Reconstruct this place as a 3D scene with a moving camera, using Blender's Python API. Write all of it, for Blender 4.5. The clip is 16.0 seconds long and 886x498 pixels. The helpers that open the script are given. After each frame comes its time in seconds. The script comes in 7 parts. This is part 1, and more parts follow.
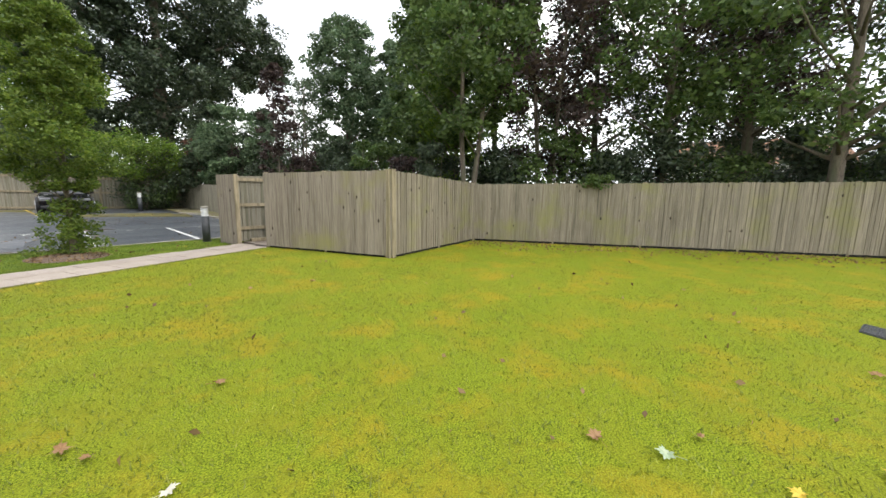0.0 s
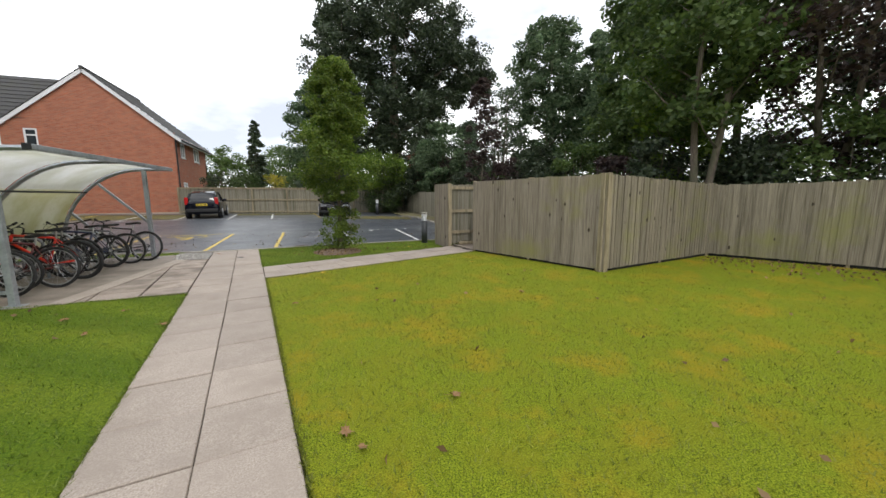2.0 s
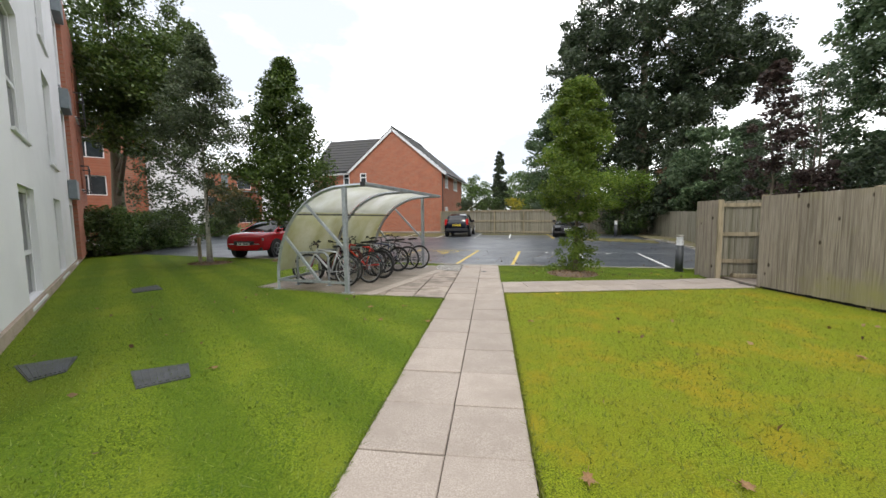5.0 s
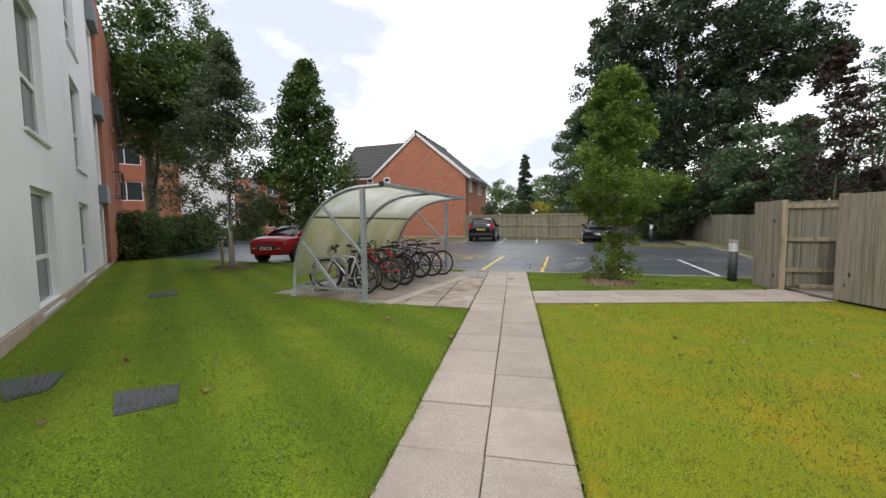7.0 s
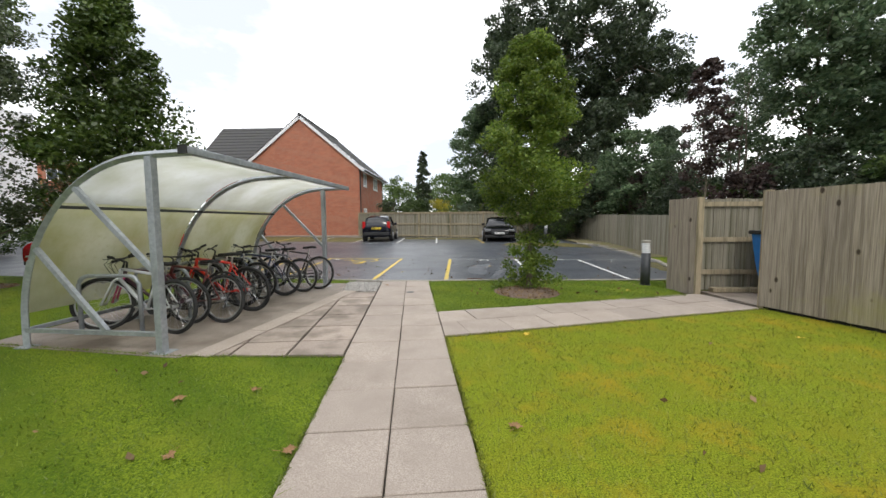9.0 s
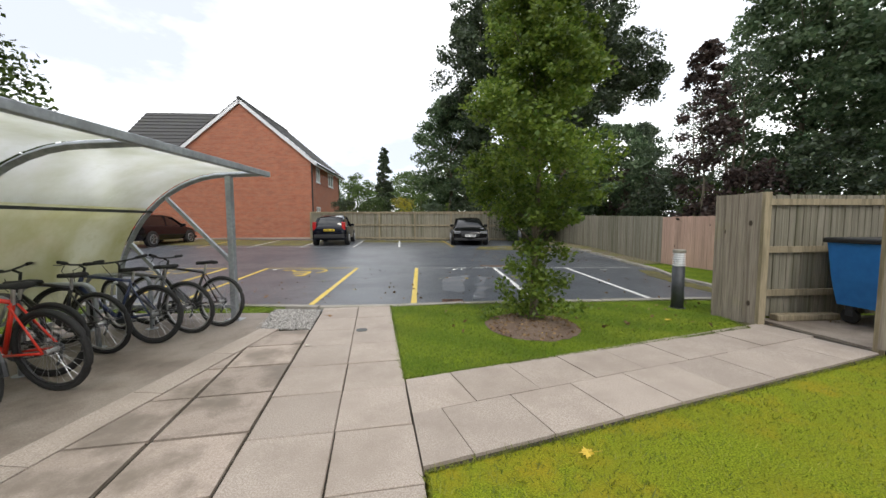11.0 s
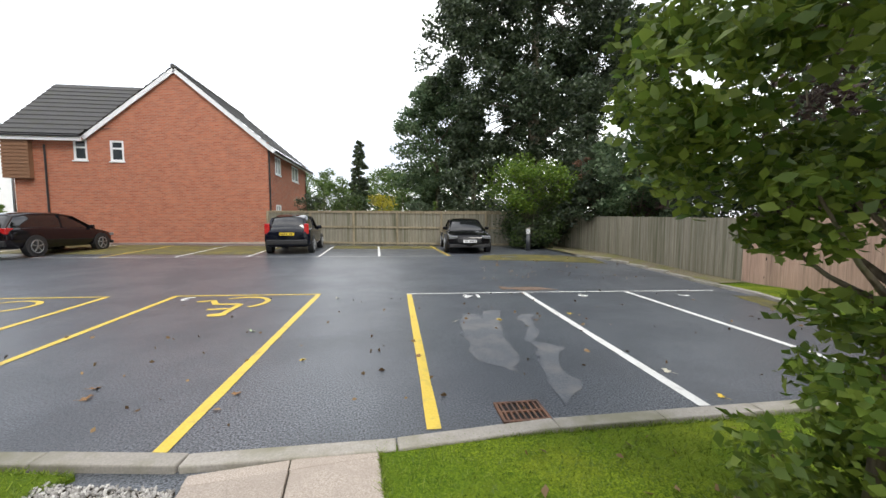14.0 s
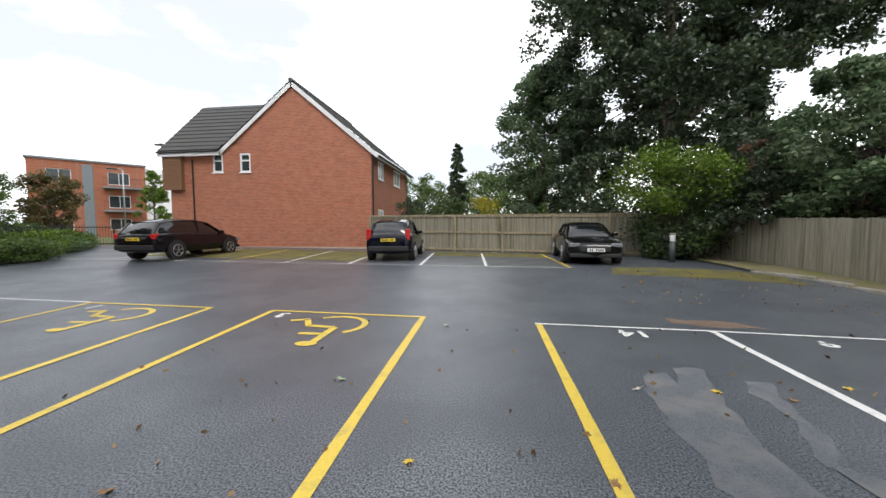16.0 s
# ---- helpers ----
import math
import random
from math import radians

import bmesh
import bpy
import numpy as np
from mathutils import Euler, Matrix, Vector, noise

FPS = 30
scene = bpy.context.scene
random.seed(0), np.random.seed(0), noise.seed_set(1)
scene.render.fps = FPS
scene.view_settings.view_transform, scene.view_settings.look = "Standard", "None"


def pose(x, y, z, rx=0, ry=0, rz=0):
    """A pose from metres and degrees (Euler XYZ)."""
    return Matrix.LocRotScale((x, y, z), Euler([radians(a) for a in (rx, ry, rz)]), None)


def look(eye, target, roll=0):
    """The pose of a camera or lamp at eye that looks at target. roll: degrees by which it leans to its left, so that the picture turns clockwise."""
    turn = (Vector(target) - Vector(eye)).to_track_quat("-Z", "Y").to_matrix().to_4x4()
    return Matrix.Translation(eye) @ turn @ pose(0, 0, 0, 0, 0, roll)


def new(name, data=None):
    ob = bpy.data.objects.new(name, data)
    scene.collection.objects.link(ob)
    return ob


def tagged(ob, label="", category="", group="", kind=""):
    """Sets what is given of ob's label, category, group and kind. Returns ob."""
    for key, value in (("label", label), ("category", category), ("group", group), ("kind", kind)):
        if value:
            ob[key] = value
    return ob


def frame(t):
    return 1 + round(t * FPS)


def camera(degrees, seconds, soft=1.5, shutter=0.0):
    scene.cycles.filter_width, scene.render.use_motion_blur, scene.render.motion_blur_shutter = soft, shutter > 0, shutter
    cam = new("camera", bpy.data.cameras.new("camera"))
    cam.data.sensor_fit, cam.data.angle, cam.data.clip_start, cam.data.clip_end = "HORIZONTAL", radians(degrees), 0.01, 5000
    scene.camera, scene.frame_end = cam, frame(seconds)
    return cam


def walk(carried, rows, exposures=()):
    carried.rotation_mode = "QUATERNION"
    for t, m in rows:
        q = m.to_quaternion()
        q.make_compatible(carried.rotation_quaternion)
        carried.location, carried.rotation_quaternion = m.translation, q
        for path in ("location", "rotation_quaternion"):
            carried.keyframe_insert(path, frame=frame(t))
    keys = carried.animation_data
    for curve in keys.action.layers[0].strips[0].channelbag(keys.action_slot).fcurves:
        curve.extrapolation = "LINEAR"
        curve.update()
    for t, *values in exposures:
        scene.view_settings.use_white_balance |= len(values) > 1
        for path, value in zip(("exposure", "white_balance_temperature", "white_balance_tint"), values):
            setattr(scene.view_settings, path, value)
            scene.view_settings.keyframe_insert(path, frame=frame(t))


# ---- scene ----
cam = camera(101.7, 16.0)

PATH = [
    (0, (1.608, -0.632, 1.399), (3.124, 0.637, 1.099), 0.8),
    (0.5, (1.477, -0.573, 1.426), (2.881, 0.818, 1.123), 0.3),
    (1, (1.433, -0.379, 1.471), (2.672, 1.161, 1.163), 0.2),
    (1.5, (1.482, -0.282, 1.484), (2.475, 1.427, 1.179), -0.1),
    (2, (1.479, -0.145, 1.492), (2.185, 1.704, 1.2), -0.3),
    (2.5, (1.444, -0.078, 1.472), (1.855, 1.861, 1.202), -0.4),
    (3, (1.42, -0.044, 1.455), (1.563, 1.934, 1.2), -0.6),
    (3.5, (1.403, -0.059, 1.463), (1.341, 1.925, 1.219), -0.7),
    (4, (1.389, -0.037, 1.461), (1.156, 1.937, 1.239), -0.7),
    (4.5, (1.375, -0.025, 1.46), (0.986, 1.927, 1.266), -0.7),
    (5, (1.359, -0.004, 1.468), (0.856, 1.925, 1.304), -0.7),
    (5.2, (1.381, -0.024, 1.458), (0.842, 1.896, 1.316), -1.2),
    (7.3, (1.13, 0.72, 1.434), (0.5, 2.613, 1.297), -0.7),
    (7.5, (1.1, 0.857, 1.437), (0.476, 2.752, 1.297), -0.9),
    (8, (1.095, 1.443, 1.455), (0.542, 3.36, 1.312), -0.8),
    (8.5, (0.988, 2.08, 1.415), (0.631, 4.042, 1.269), -0.6),
    (9, (0.916, 2.689, 1.413), (0.833, 4.682, 1.264), -0.4),
    (9.5, (0.848, 3.321, 1.454), (0.906, 5.315, 1.305), -0.2),
    (9.7, (0.813, 3.56, 1.446), (0.893, 5.553, 1.292), -0.2),
    (11.8, (0.664, 6.121, 1.449), (0.861, 8.106, 1.305), -0.0),
    (12, (0.562, 6.458, 1.474), (0.788, 8.44, 1.329), 0.1),
    (12.5, (0.53, 7.101, 1.472), (0.762, 9.082, 1.323), -0.0),
    (13, (0.486, 7.638, 1.494), (0.739, 9.617, 1.344), -0.2),
    (13.5, (0.447, 8.273, 1.494), (0.703, 10.251, 1.346), -0.1),
    (14, (0.359, 8.801, 1.494), (0.616, 10.78, 1.35), -0.0),
    (14.5, (0.303, 9.344, 1.456), (0.56, 11.323, 1.317), 0.0),
    (15, (0.196, 9.841, 1.481), (0.386, 11.827, 1.348), 0.0),
    (15.5, (0.016, 10.248, 1.512), (0.056, 12.243, 1.381), -0.1),
    (16, (-0.148, 10.592, 1.526), (-0.404, 12.572, 1.405), -0.2),
]
EXPOSURES = [(0, 0.58), (0.7, 0.54), (1.5, 0.14), (2.3, -0.1), (3.5, 0.06), (5, 0.16), (7.5, -0.05), (9, 0.13), (12.5, 0.04), (13.4, 0.24), (14.4, 0.4), (15.3, 0.2), (16, 0.12)]
walk(cam, [(t, look(e, g, r)) for t, e, g, r in PATH], EXPOSURES)

# ---- world, sun, exposure ----
world = bpy.data.worlds.new("sky")
scene.world = world
world.use_nodes = True
wn, wl = world.node_tree.nodes, world.node_tree.links
wn.clear()
w_out = wn.new("ShaderNodeOutputWorld")
w_bg = wn.new("ShaderNodeBackground")
w_sky = wn.new("ShaderNodeTexSky")
w_sky.sky_type, w_sky.sun_disc = "NISHITA", False
w_sky.sun_elevation, w_sky.sun_rotation = radians(51), radians(161)
w_dim = wn.new("ShaderNodeVectorMath")
w_dim.operation = "SCALE"
w_dim.inputs["Scale"].default_value = 0.10
w_co = wn.new("ShaderNodeTexCoord")
w_map = wn.new("ShaderNodeMapping")
w_map.inputs["Scale"].default_value = (1.0, 1.0, 2.4)
w_map.inputs["Location"].default_value = (3.1, 0.4, 0.0)
w_noise = wn.new("ShaderNodeTexNoise")
w_noise.inputs["Scale"].default_value = 1.7
w_noise.inputs["Detail"].default_value = 7
w_noise.inputs["Roughness"].default_value = 0.55
w_ramp = wn.new("ShaderNodeValToRGB")
w_ramp.color_ramp.elements[0].position = 0.38
w_ramp.color_ramp.elements[0].color = (0.45, 0.475, 0.53, 1)
w_ramp.color_ramp.elements[1].position = 0.57
w_ramp.color_ramp.elements[1].color = (1.0, 1.0, 1.0, 1)
w_mix = wn.new("ShaderNodeMix")
w_mix.data_type = "RGBA"
w_mix.inputs["Factor"].default_value = 0.9
w_bg.inputs["Strength"].default_value = 1.98
wl.new(w_sky.outputs["Color"], w_dim.inputs[0])
wl.new(w_co.outputs["Generated"], w_map.inputs["Vector"])
wl.new(w_map.outputs["Vector"], w_noise.inputs["Vector"])
wl.new(w_noise.outputs["Fac"], w_ramp.inputs["Fac"])
wl.new(w_dim.outputs["Vector"], w_mix.inputs["A"])
wl.new(w_ramp.outputs["Color"], w_mix.inputs["B"])
wl.new(w_mix.outputs["Result"], w_bg.inputs["Color"])
wl.new(w_bg.outputs["Background"], w_out.inputs["Surface"])

sun = new("sun", bpy.data.lights.new("sun", "SUN"))
sun.data.energy, sun.data.angle, sun.data.color = 1.15, radians(18), (1.0, 0.95, 0.87)
sun.matrix_world = look((9, -18, 34), (0, 8, 0))
scene.view_settings.exposure = 0.0


# ---- material makers ----
def nodes_of(name):
    m = bpy.data.materials.new(name)
    m.use_nodes = True
    t = m.node_tree
    return m, t.nodes, t.links, t.nodes["Principled BSDF"]


def noise_node(n, l, scale, detail=3, stretch=(1, 1, 1), rough=0.55):
    geo, mp, no = n.new("ShaderNodeNewGeometry"), n.new("ShaderNodeMapping"), n.new("ShaderNodeTexNoise")
    mp.inputs["Scale"].default_value = stretch
    no.inputs["Scale"].default_value, no.inputs["Detail"].default_value = scale, detail
    no.inputs["Roughness"].default_value = rough
    l.new(geo.outputs["Position"], mp.inputs["Vector"])
    l.new(mp.outputs["Vector"], no.inputs["Vector"])
    return no


def ramp_node(n, l, source, a, b, top=1.0):
    r = n.new("ShaderNodeMapRange")
    r.inputs["To Max"].default_value = top
    r.inputs["From Min"].default_value, r.inputs["From Max"].default_value = a, b
    l.new(source, r.inputs["Value"])
    return r.outputs["Result"]


def mix_node(n, l, fac, a, b):
    m = n.new("ShaderNodeMix")
    m.data_type = "RGBA"
    for key, v in (("Factor", fac), ("A", a), ("B", b)):
        if isinstance(v, tuple):
            m.inputs[key].default_value = (*v, 1)
        elif isinstance(v, (int, float)):
            m.inputs[key].default_value = v
        else:
            l.new(v, m.inputs[key])
    return m.outputs["Result"]


def surface(name, c1, c2, fine=30, c3=None, coarse=1.2, rough=0.7, bump=0.15, metal=0.0, stretch=(1, 1, 1), vary=0.0,
            c4=None, coarse4=0.5, edge=(0.45, 0.65), rough2=None, island=False, depth=0.01, coat=0.0, spec=0.5, knots=False, crisp=0.2, bands=None, cover=1.0):
    """A surface with fine grain between c1 and c2, broad stains of c3 and c4, and brightness varied from piece to piece."""
    m, n, l, p = nodes_of(name)
    f = noise_node(n, l, fine, 4, stretch)
    col = mix_node(n, l, ramp_node(n, l, f.outputs["Fac"], 0.5 - crisp, 0.5 + crisp), c1, c2)
    g = noise_node(n, l, coarse, 4, stretch, 0.62)
    gf = ramp_node(n, l, g.outputs["Fac"], *edge, cover)
    if c3:
        col = mix_node(n, l, gf, col, c3)
    if c4:
        h = noise_node(n, l, coarse4, 5, (1, 1, 1), 0.65)
        col = mix_node(n, l, ramp_node(n, l, h.outputs["Fac"], 0.5, 0.72, cover), col, c4)
    if bands:
        geo, dot, wav = n.new("ShaderNodeNewGeometry"), n.new("ShaderNodeVectorMath"), n.new("ShaderNodeMath")
        dot.operation, wav.operation = "DOT_PRODUCT", "SINE"
        dot.inputs[1].default_value = bands[0]
        l.new(geo.outputs["Position"], dot.inputs[0])
        l.new(dot.outputs["Value"], wav.inputs[0])
        col = mix_node(n, l, ramp_node(n, l, wav.outputs["Value"], -0.6, 0.6), col, mix_node(n, l, 0.42, col, bands[1]))
    if knots:
        geo, mp, vo = n.new("ShaderNodeNewGeometry"), n.new("ShaderNodeMapping"), n.new("ShaderNodeTexVoronoi")
        mp.inputs["Scale"].default_value = (1, 1, 0.55)
        vo.inputs["Scale"].default_value = 3.6
        l.new(geo.outputs["Position"], mp.inputs["Vector"])
        l.new(mp.outputs["Vector"], vo.inputs["Vector"])
        col = mix_node(n, l, ramp_node(n, l, vo.outputs["Distance"], 0.105, 0.06), col, (0.045, 0.032, 0.02))
    if vary:
        hs = n.new("ShaderNodeHueSaturation")
        src = n.new("ShaderNodeNewGeometry").outputs["Random Per Island"] if island else n.new("ShaderNodeObjectInfo").outputs["Random"]
        r = n.new("ShaderNodeMapRange")
        r.inputs["To Min"].default_value, r.inputs["To Max"].default_value = 1 - vary, 1 + vary
        l.new(src, r.inputs["Value"])
        l.new(r.outputs["Result"], hs.inputs["Value"])
        l.new(col, hs.inputs["Color"])
        col = hs.outputs["Color"]
    l.new(col, p.inputs["Base Color"])
    p.inputs["Roughness"].default_value, p.inputs["Metallic"].default_value = rough, metal
    p.inputs["Coat Weight"].default_value = coat
    p.inputs["Specular IOR Level"].default_value = spec
    if rough2 is not None:
        rr = n.new("ShaderNodeMapRange")
        rr.inputs["To Min"].default_value, rr.inputs["To Max"].default_value = rough, rough2
        l.new(gf, rr.inputs["Value"])
        l.new(rr.outputs["Result"], p.inputs["Roughness"])
    if bump:
        b = n.new("ShaderNodeBump")
        b.inputs["Strength"].default_value, b.inputs["Distance"].default_value = bump, depth
        l.new(f.outputs["Fac"], b.inputs["Height"])
        l.new(b.outputs["Normal"], p.inputs["Normal"])
    return m


def brickwork(name, along, c1, c2, mortar, size=0.225):
    """Coursed brick, with its courses along a horizontal direction."""
    m, n, l, p = nodes_of(name)
    geo = n.new("ShaderNodeNewGeometry")
    dot = n.new("ShaderNodeVectorMath")
    dot.operation = "DOT_PRODUCT"
    dot.inputs[1].default_value = along
    sep, com = n.new("ShaderNodeSeparateXYZ"), n.new("ShaderNodeCombineXYZ")
    l.new(geo.outputs["Position"], dot.inputs[0])
    l.new(geo.outputs["Position"], sep.inputs[0])
    l.new(dot.outputs["Value"], com.inputs["X"])
    l.new(sep.outputs["Z"], com.inputs["Y"])
    br = n.new("ShaderNodeTexBrick")
    br.inputs["Scale"].default_value = 1.0
    br.inputs["Brick Width"].default_value, br.inputs["Row Height"].default_value = size, 0.075
    br.inputs["Mortar Size"].default_value, br.inputs["Mortar Smooth"].default_value = 0.011, 0.2
    br.inputs["Color1"].default_value, br.inputs["Color2"].default_value = (*c1, 1), (*c2, 1)
    br.inputs["Mortar"].default_value = (*mortar, 1)
    l.new(com.outputs["Vector"], br.inputs["Vector"])
    no = noise_node(n, l, 2.0, 5)
    hs = n.new("ShaderNodeHueSaturation")
    r = n.new("ShaderNodeMapRange")
    r.inputs["To Min"].default_value, r.inputs["To Max"].default_value = 0.86, 1.14
    l.new(no.outputs["Fac"], r.inputs["Value"])
    l.new(r.outputs["Result"], hs.inputs["Value"])
    l.new(br.outputs["Color"], hs.inputs["Color"])
    l.new(hs.outputs["Color"], p.inputs["Base Color"])
    b = n.new("ShaderNodeBump")
    b.invert = True
    b.inputs["Strength"].default_value, b.inputs["Distance"].default_value = 0.5, 0.008
    l.new(br.outputs["Fac"], b.inputs["Height"])
    l.new(b.outputs["Normal"], p.inputs["Normal"])
    p.inputs["Roughness"].default_value = 0.85
    return m


def foliage(name, c1, c2, gloss=0.5, through_light=0.35):
    """Leaves: two greens mixed leaf by leaf, partly lit through."""
    m, n, l, p = nodes_of(name)
    geo = n.new("ShaderNodeNewGeometry")
    col = mix_node(n, l, geo.outputs["Random Per Island"], c1, c2)
    no = noise_node(n, l, 0.9, 3)
    hs = n.new("ShaderNodeHueSaturation")
    r = n.new("ShaderNodeMapRange")
    r.inputs["From Min"].default_value, r.inputs["From Max"].default_value = 0.3, 0.7
    r.inputs["To Min"].default_value, r.inputs["To Max"].default_value = 0.6, 1.3
    l.new(no.outputs["Fac"], r.inputs["Value"])
    l.new(r.outputs["Result"], hs.inputs["Value"])
    l.new(col, hs.inputs["Color"])
    l.new(hs.outputs["Color"], p.inputs["Base Color"])
    p.inputs["Roughness"].default_value = gloss
    p.inputs["Specular IOR Level"].default_value = 0.42
    tr, ms = n.new("ShaderNodeBsdfTranslucent"), n.new("ShaderNodeMixShader")
    l.new(hs.outputs["Color"], tr.inputs["Color"])
    ms.inputs["Fac"].default_value = through_light
    l.new(p.outputs["BSDF"], ms.inputs[1])
    l.new(tr.outputs["BSDF"], ms.inputs[2])
    l.new(ms.outputs["Shader"], n["Material Output"].inputs["Surface"])
    return m


def clear_glass(name, tint, rough, alpha):
    """A pane that mirrors the sky and lets part of what is behind it through."""
    m, n, l, p = nodes_of(name)
    tr, gl, ms, fr = (n.new(k) for k in ("ShaderNodeBsdfTransparent", "ShaderNodeBsdfGlossy", "ShaderNodeMixShader", "ShaderNodeFresnel"))
    tr.inputs["Color"].default_value = (*tint, 1)
    gl.inputs["Roughness"].default_value = rough
    mx = n.new("ShaderNodeMath")
    mx.operation = "ADD"
    mx.inputs[1].default_value = alpha
    l.new(fr.outputs["Fac"], mx.inputs[0])
    l.new(mx.outputs["Value"], ms.inputs["Fac"])
    l.new(tr.outputs["BSDF"], ms.inputs[1])
    l.new(gl.outputs["BSDF"], ms.inputs[2])
    l.new(ms.outputs["Shader"], n["Material Output"].inputs["Surface"])
    return m


# ---- materials ----
M_LAWN = surface("lawn grass", (0.08, 0.125, 0.009), (0.325, 0.375, 0.025), 100, (0.24, 0.24, 0.018), 1.9, 0.75, 0.8, depth=0.02, crisp=0.13, cover=0.65,
                 c4=(0.43, 0.27, 0.022), coarse4=1.25, edge=(0.42, 0.68), spec=0.08)
M_LAWN_G = surface("greener lawn grass", (0.055, 0.1, 0.008), (0.215, 0.285, 0.02), 85, (0.14, 0.195, 0.018), 1.6, 0.75, 0.8, depth=0.02, crisp=0.13, cover=0.65,
                   c4=(0.26, 0.28, 0.025), coarse4=0.8, edge=(0.42, 0.68), spec=0.08,
                   bands=((3.8, 5.8, 0.0), (0.05, 0.11, 0.008)))
M_BLADE_G = foliage("greener grass blades", (0.08, 0.14, 0.015), (0.25, 0.32, 0.04), 0.5, 0.35)
M_BLADE = foliage("grass blades", (0.10, 0.145, 0.014), (0.33, 0.345, 0.045), 0.5, 0.35)
M_FIELD = surface("rough ground", (0.08, 0.1, 0.02), (0.12, 0.13, 0.035), 6, (0.1, 0.085, 0.04), 0.3, 0.9, 0.4)
M_TARMAC = surface("wet tarmac", (0.004, 0.006, 0.009), (0.19, 0.208, 0.235), 66, (0.058, 0.065, 0.077), 0.7, 0.29, 0.9, spec=0.4,
                   c4=(0.075, 0.08, 0.087), coarse4=0.35, edge=(0.4, 0.62), rough2=0.42, depth=0.005, crisp=0.12, cover=0.5)
M_DRY = surface("drier tarmac", (0.06, 0.067, 0.078), (0.15, 0.162, 0.178), 75, (0.16, 0.16, 0.16), 3, 0.6, 0.4, depth=0.005)
M_PATCH = surface("mossy tarmac", (0.045, 0.042, 0.028), (0.13, 0.118, 0.035), 60, (0.17, 0.145, 0.022), 2.2, 0.7, 0.5)
M_SLAB = surface("concrete flag", (0.30, 0.25, 0.208), (0.49, 0.42, 0.36), 110, (0.34, 0.285, 0.238), 2.6, 0.72, 0.25, vary=0.09,
                 c4=(0.27, 0.222, 0.18), coarse4=1.1, depth=0.003, crisp=0.15, cover=0.7)
M_BED = surface("joint bedding", (0.03, 0.025, 0.018), (0.06, 0.05, 0.035), 80, None, 1, 0.95, 0.3)
M_PAD = surface("brushed concrete pad", (0.21, 0.175, 0.145), (0.33, 0.285, 0.24), 90, (0.15, 0.12, 0.095), 1.3, 0.65, 0.4, depth=0.005)
M_KERB = surface("concrete kerb", (0.28, 0.26, 0.23), (0.38, 0.35, 0.31), 70, (0.22, 0.21, 0.15), 2, 0.8, 0.35, vary=0.1)
M_GRAVEL = surface("grey chippings", (0.28, 0.265, 0.25), (0.55, 0.53, 0.50), 25, None, 1, 0.8, 0.2, vary=0.45, island=True)
M_YELLOW = surface("worn yellow road paint", (0.62, 0.44, 0.045), (0.72, 0.53, 0.08), 60, (0.42, 0.33, 0.09), 5, 0.5, 0.3, edge=(0.52, 0.75))
M_WHITELINE = surface("worn white road paint", (0.62, 0.62, 0.60), (0.74, 0.74, 0.72), 60, (0.42, 0.42, 0.41), 5, 0.5, 0.3, edge=(0.55, 0.75))
M_FENCE = surface("weathered grey fence board", (0.20, 0.165, 0.128), (0.37, 0.32, 0.265), 9, (0.13, 0.107, 0.083), 2.4, 0.85, 0.2, knots=True,
                  stretch=(12, 12, 0.28), vary=0.12, c4=(0.27, 0.25, 0.10), coarse4=0.8, edge=(0.48, 0.72), depth=0.004)
# Greener than M_FENCE, and darker too: these fences' shade is in the colour.
M_FENCE_SHADED = surface("weathered green-grey fence board with painted shade", (0.165, 0.14, 0.10), (0.32, 0.28, 0.215), 9, (0.10, 0.085, 0.06), 2.4, 0.85, 0.2, knots=True,
                       stretch=(12, 12, 0.28), vary=0.12, c4=(0.22, 0.215, 0.075), coarse4=0.8, edge=(0.48, 0.72), depth=0.004)
M_FENCE_NEW = surface("pale pinkish fence board", (0.39, 0.245, 0.185), (0.53, 0.37, 0.29), 9, (0.25, 0.17, 0.13), 2.4, 0.8, 0.2, knots=True,
                      stretch=(12, 12, 0.28), vary=0.12, edge=(0.5, 0.72), depth=0.004)
M_FENCE_DARK = surface("damp grey-green fence board", (0.17, 0.155, 0.115), (0.31, 0.285, 0.225), 9, (0.10, 0.10, 0.055), 1.1, 0.85, 0.2,
                       stretch=(12, 12, 0.22), vary=0.08, edge=(0.45, 0.7), depth=0.004)
M_POST = surface("weathered timber post", (0.25, 0.205, 0.13), (0.37, 0.31, 0.21), 16, (0.19, 0.16, 0.10), 3, 0.85, 0.35, stretch=(4, 4, 0.4), vary=0.08)
M_GALV = surface("galvanised steel", (0.33, 0.36, 0.39), (0.47, 0.50, 0.53), 25, (0.30, 0.32, 0.34), 3, 0.45, 0.08, metal=0.55, rough2=0.6)
M_BRICK = brickwork("red brick", (1, 1, 0), (0.32, 0.083, 0.04), (0.47, 0.145, 0.07), (0.36, 0.235, 0.17))
M_BRICK_B = brickwork("orange-red brick", (-0.837, 0.547, 0), (0.31, 0.085, 0.042), (0.42, 0.13, 0.066), (0.31, 0.18, 0.125))
M_ROOF = surface("dark grey roof tile", (0.035, 0.035, 0.037), (0.065, 0.063, 0.063), 20, (0.05, 0.05, 0.042), 2, 0.7, 0.2, vary=0.2)
M_RENDER = surface("off-white render", (0.82, 0.82, 0.83), (0.87, 0.87, 0.88), 90, (0.80, 0.80, 0.81), 0.7, 0.85, 0.2, depth=0.003)
M_UPVC = surface("white window plastic", (0.74, 0.75, 0.76), (0.8, 0.8, 0.8), 10, None, 1, 0.35, 0.0)
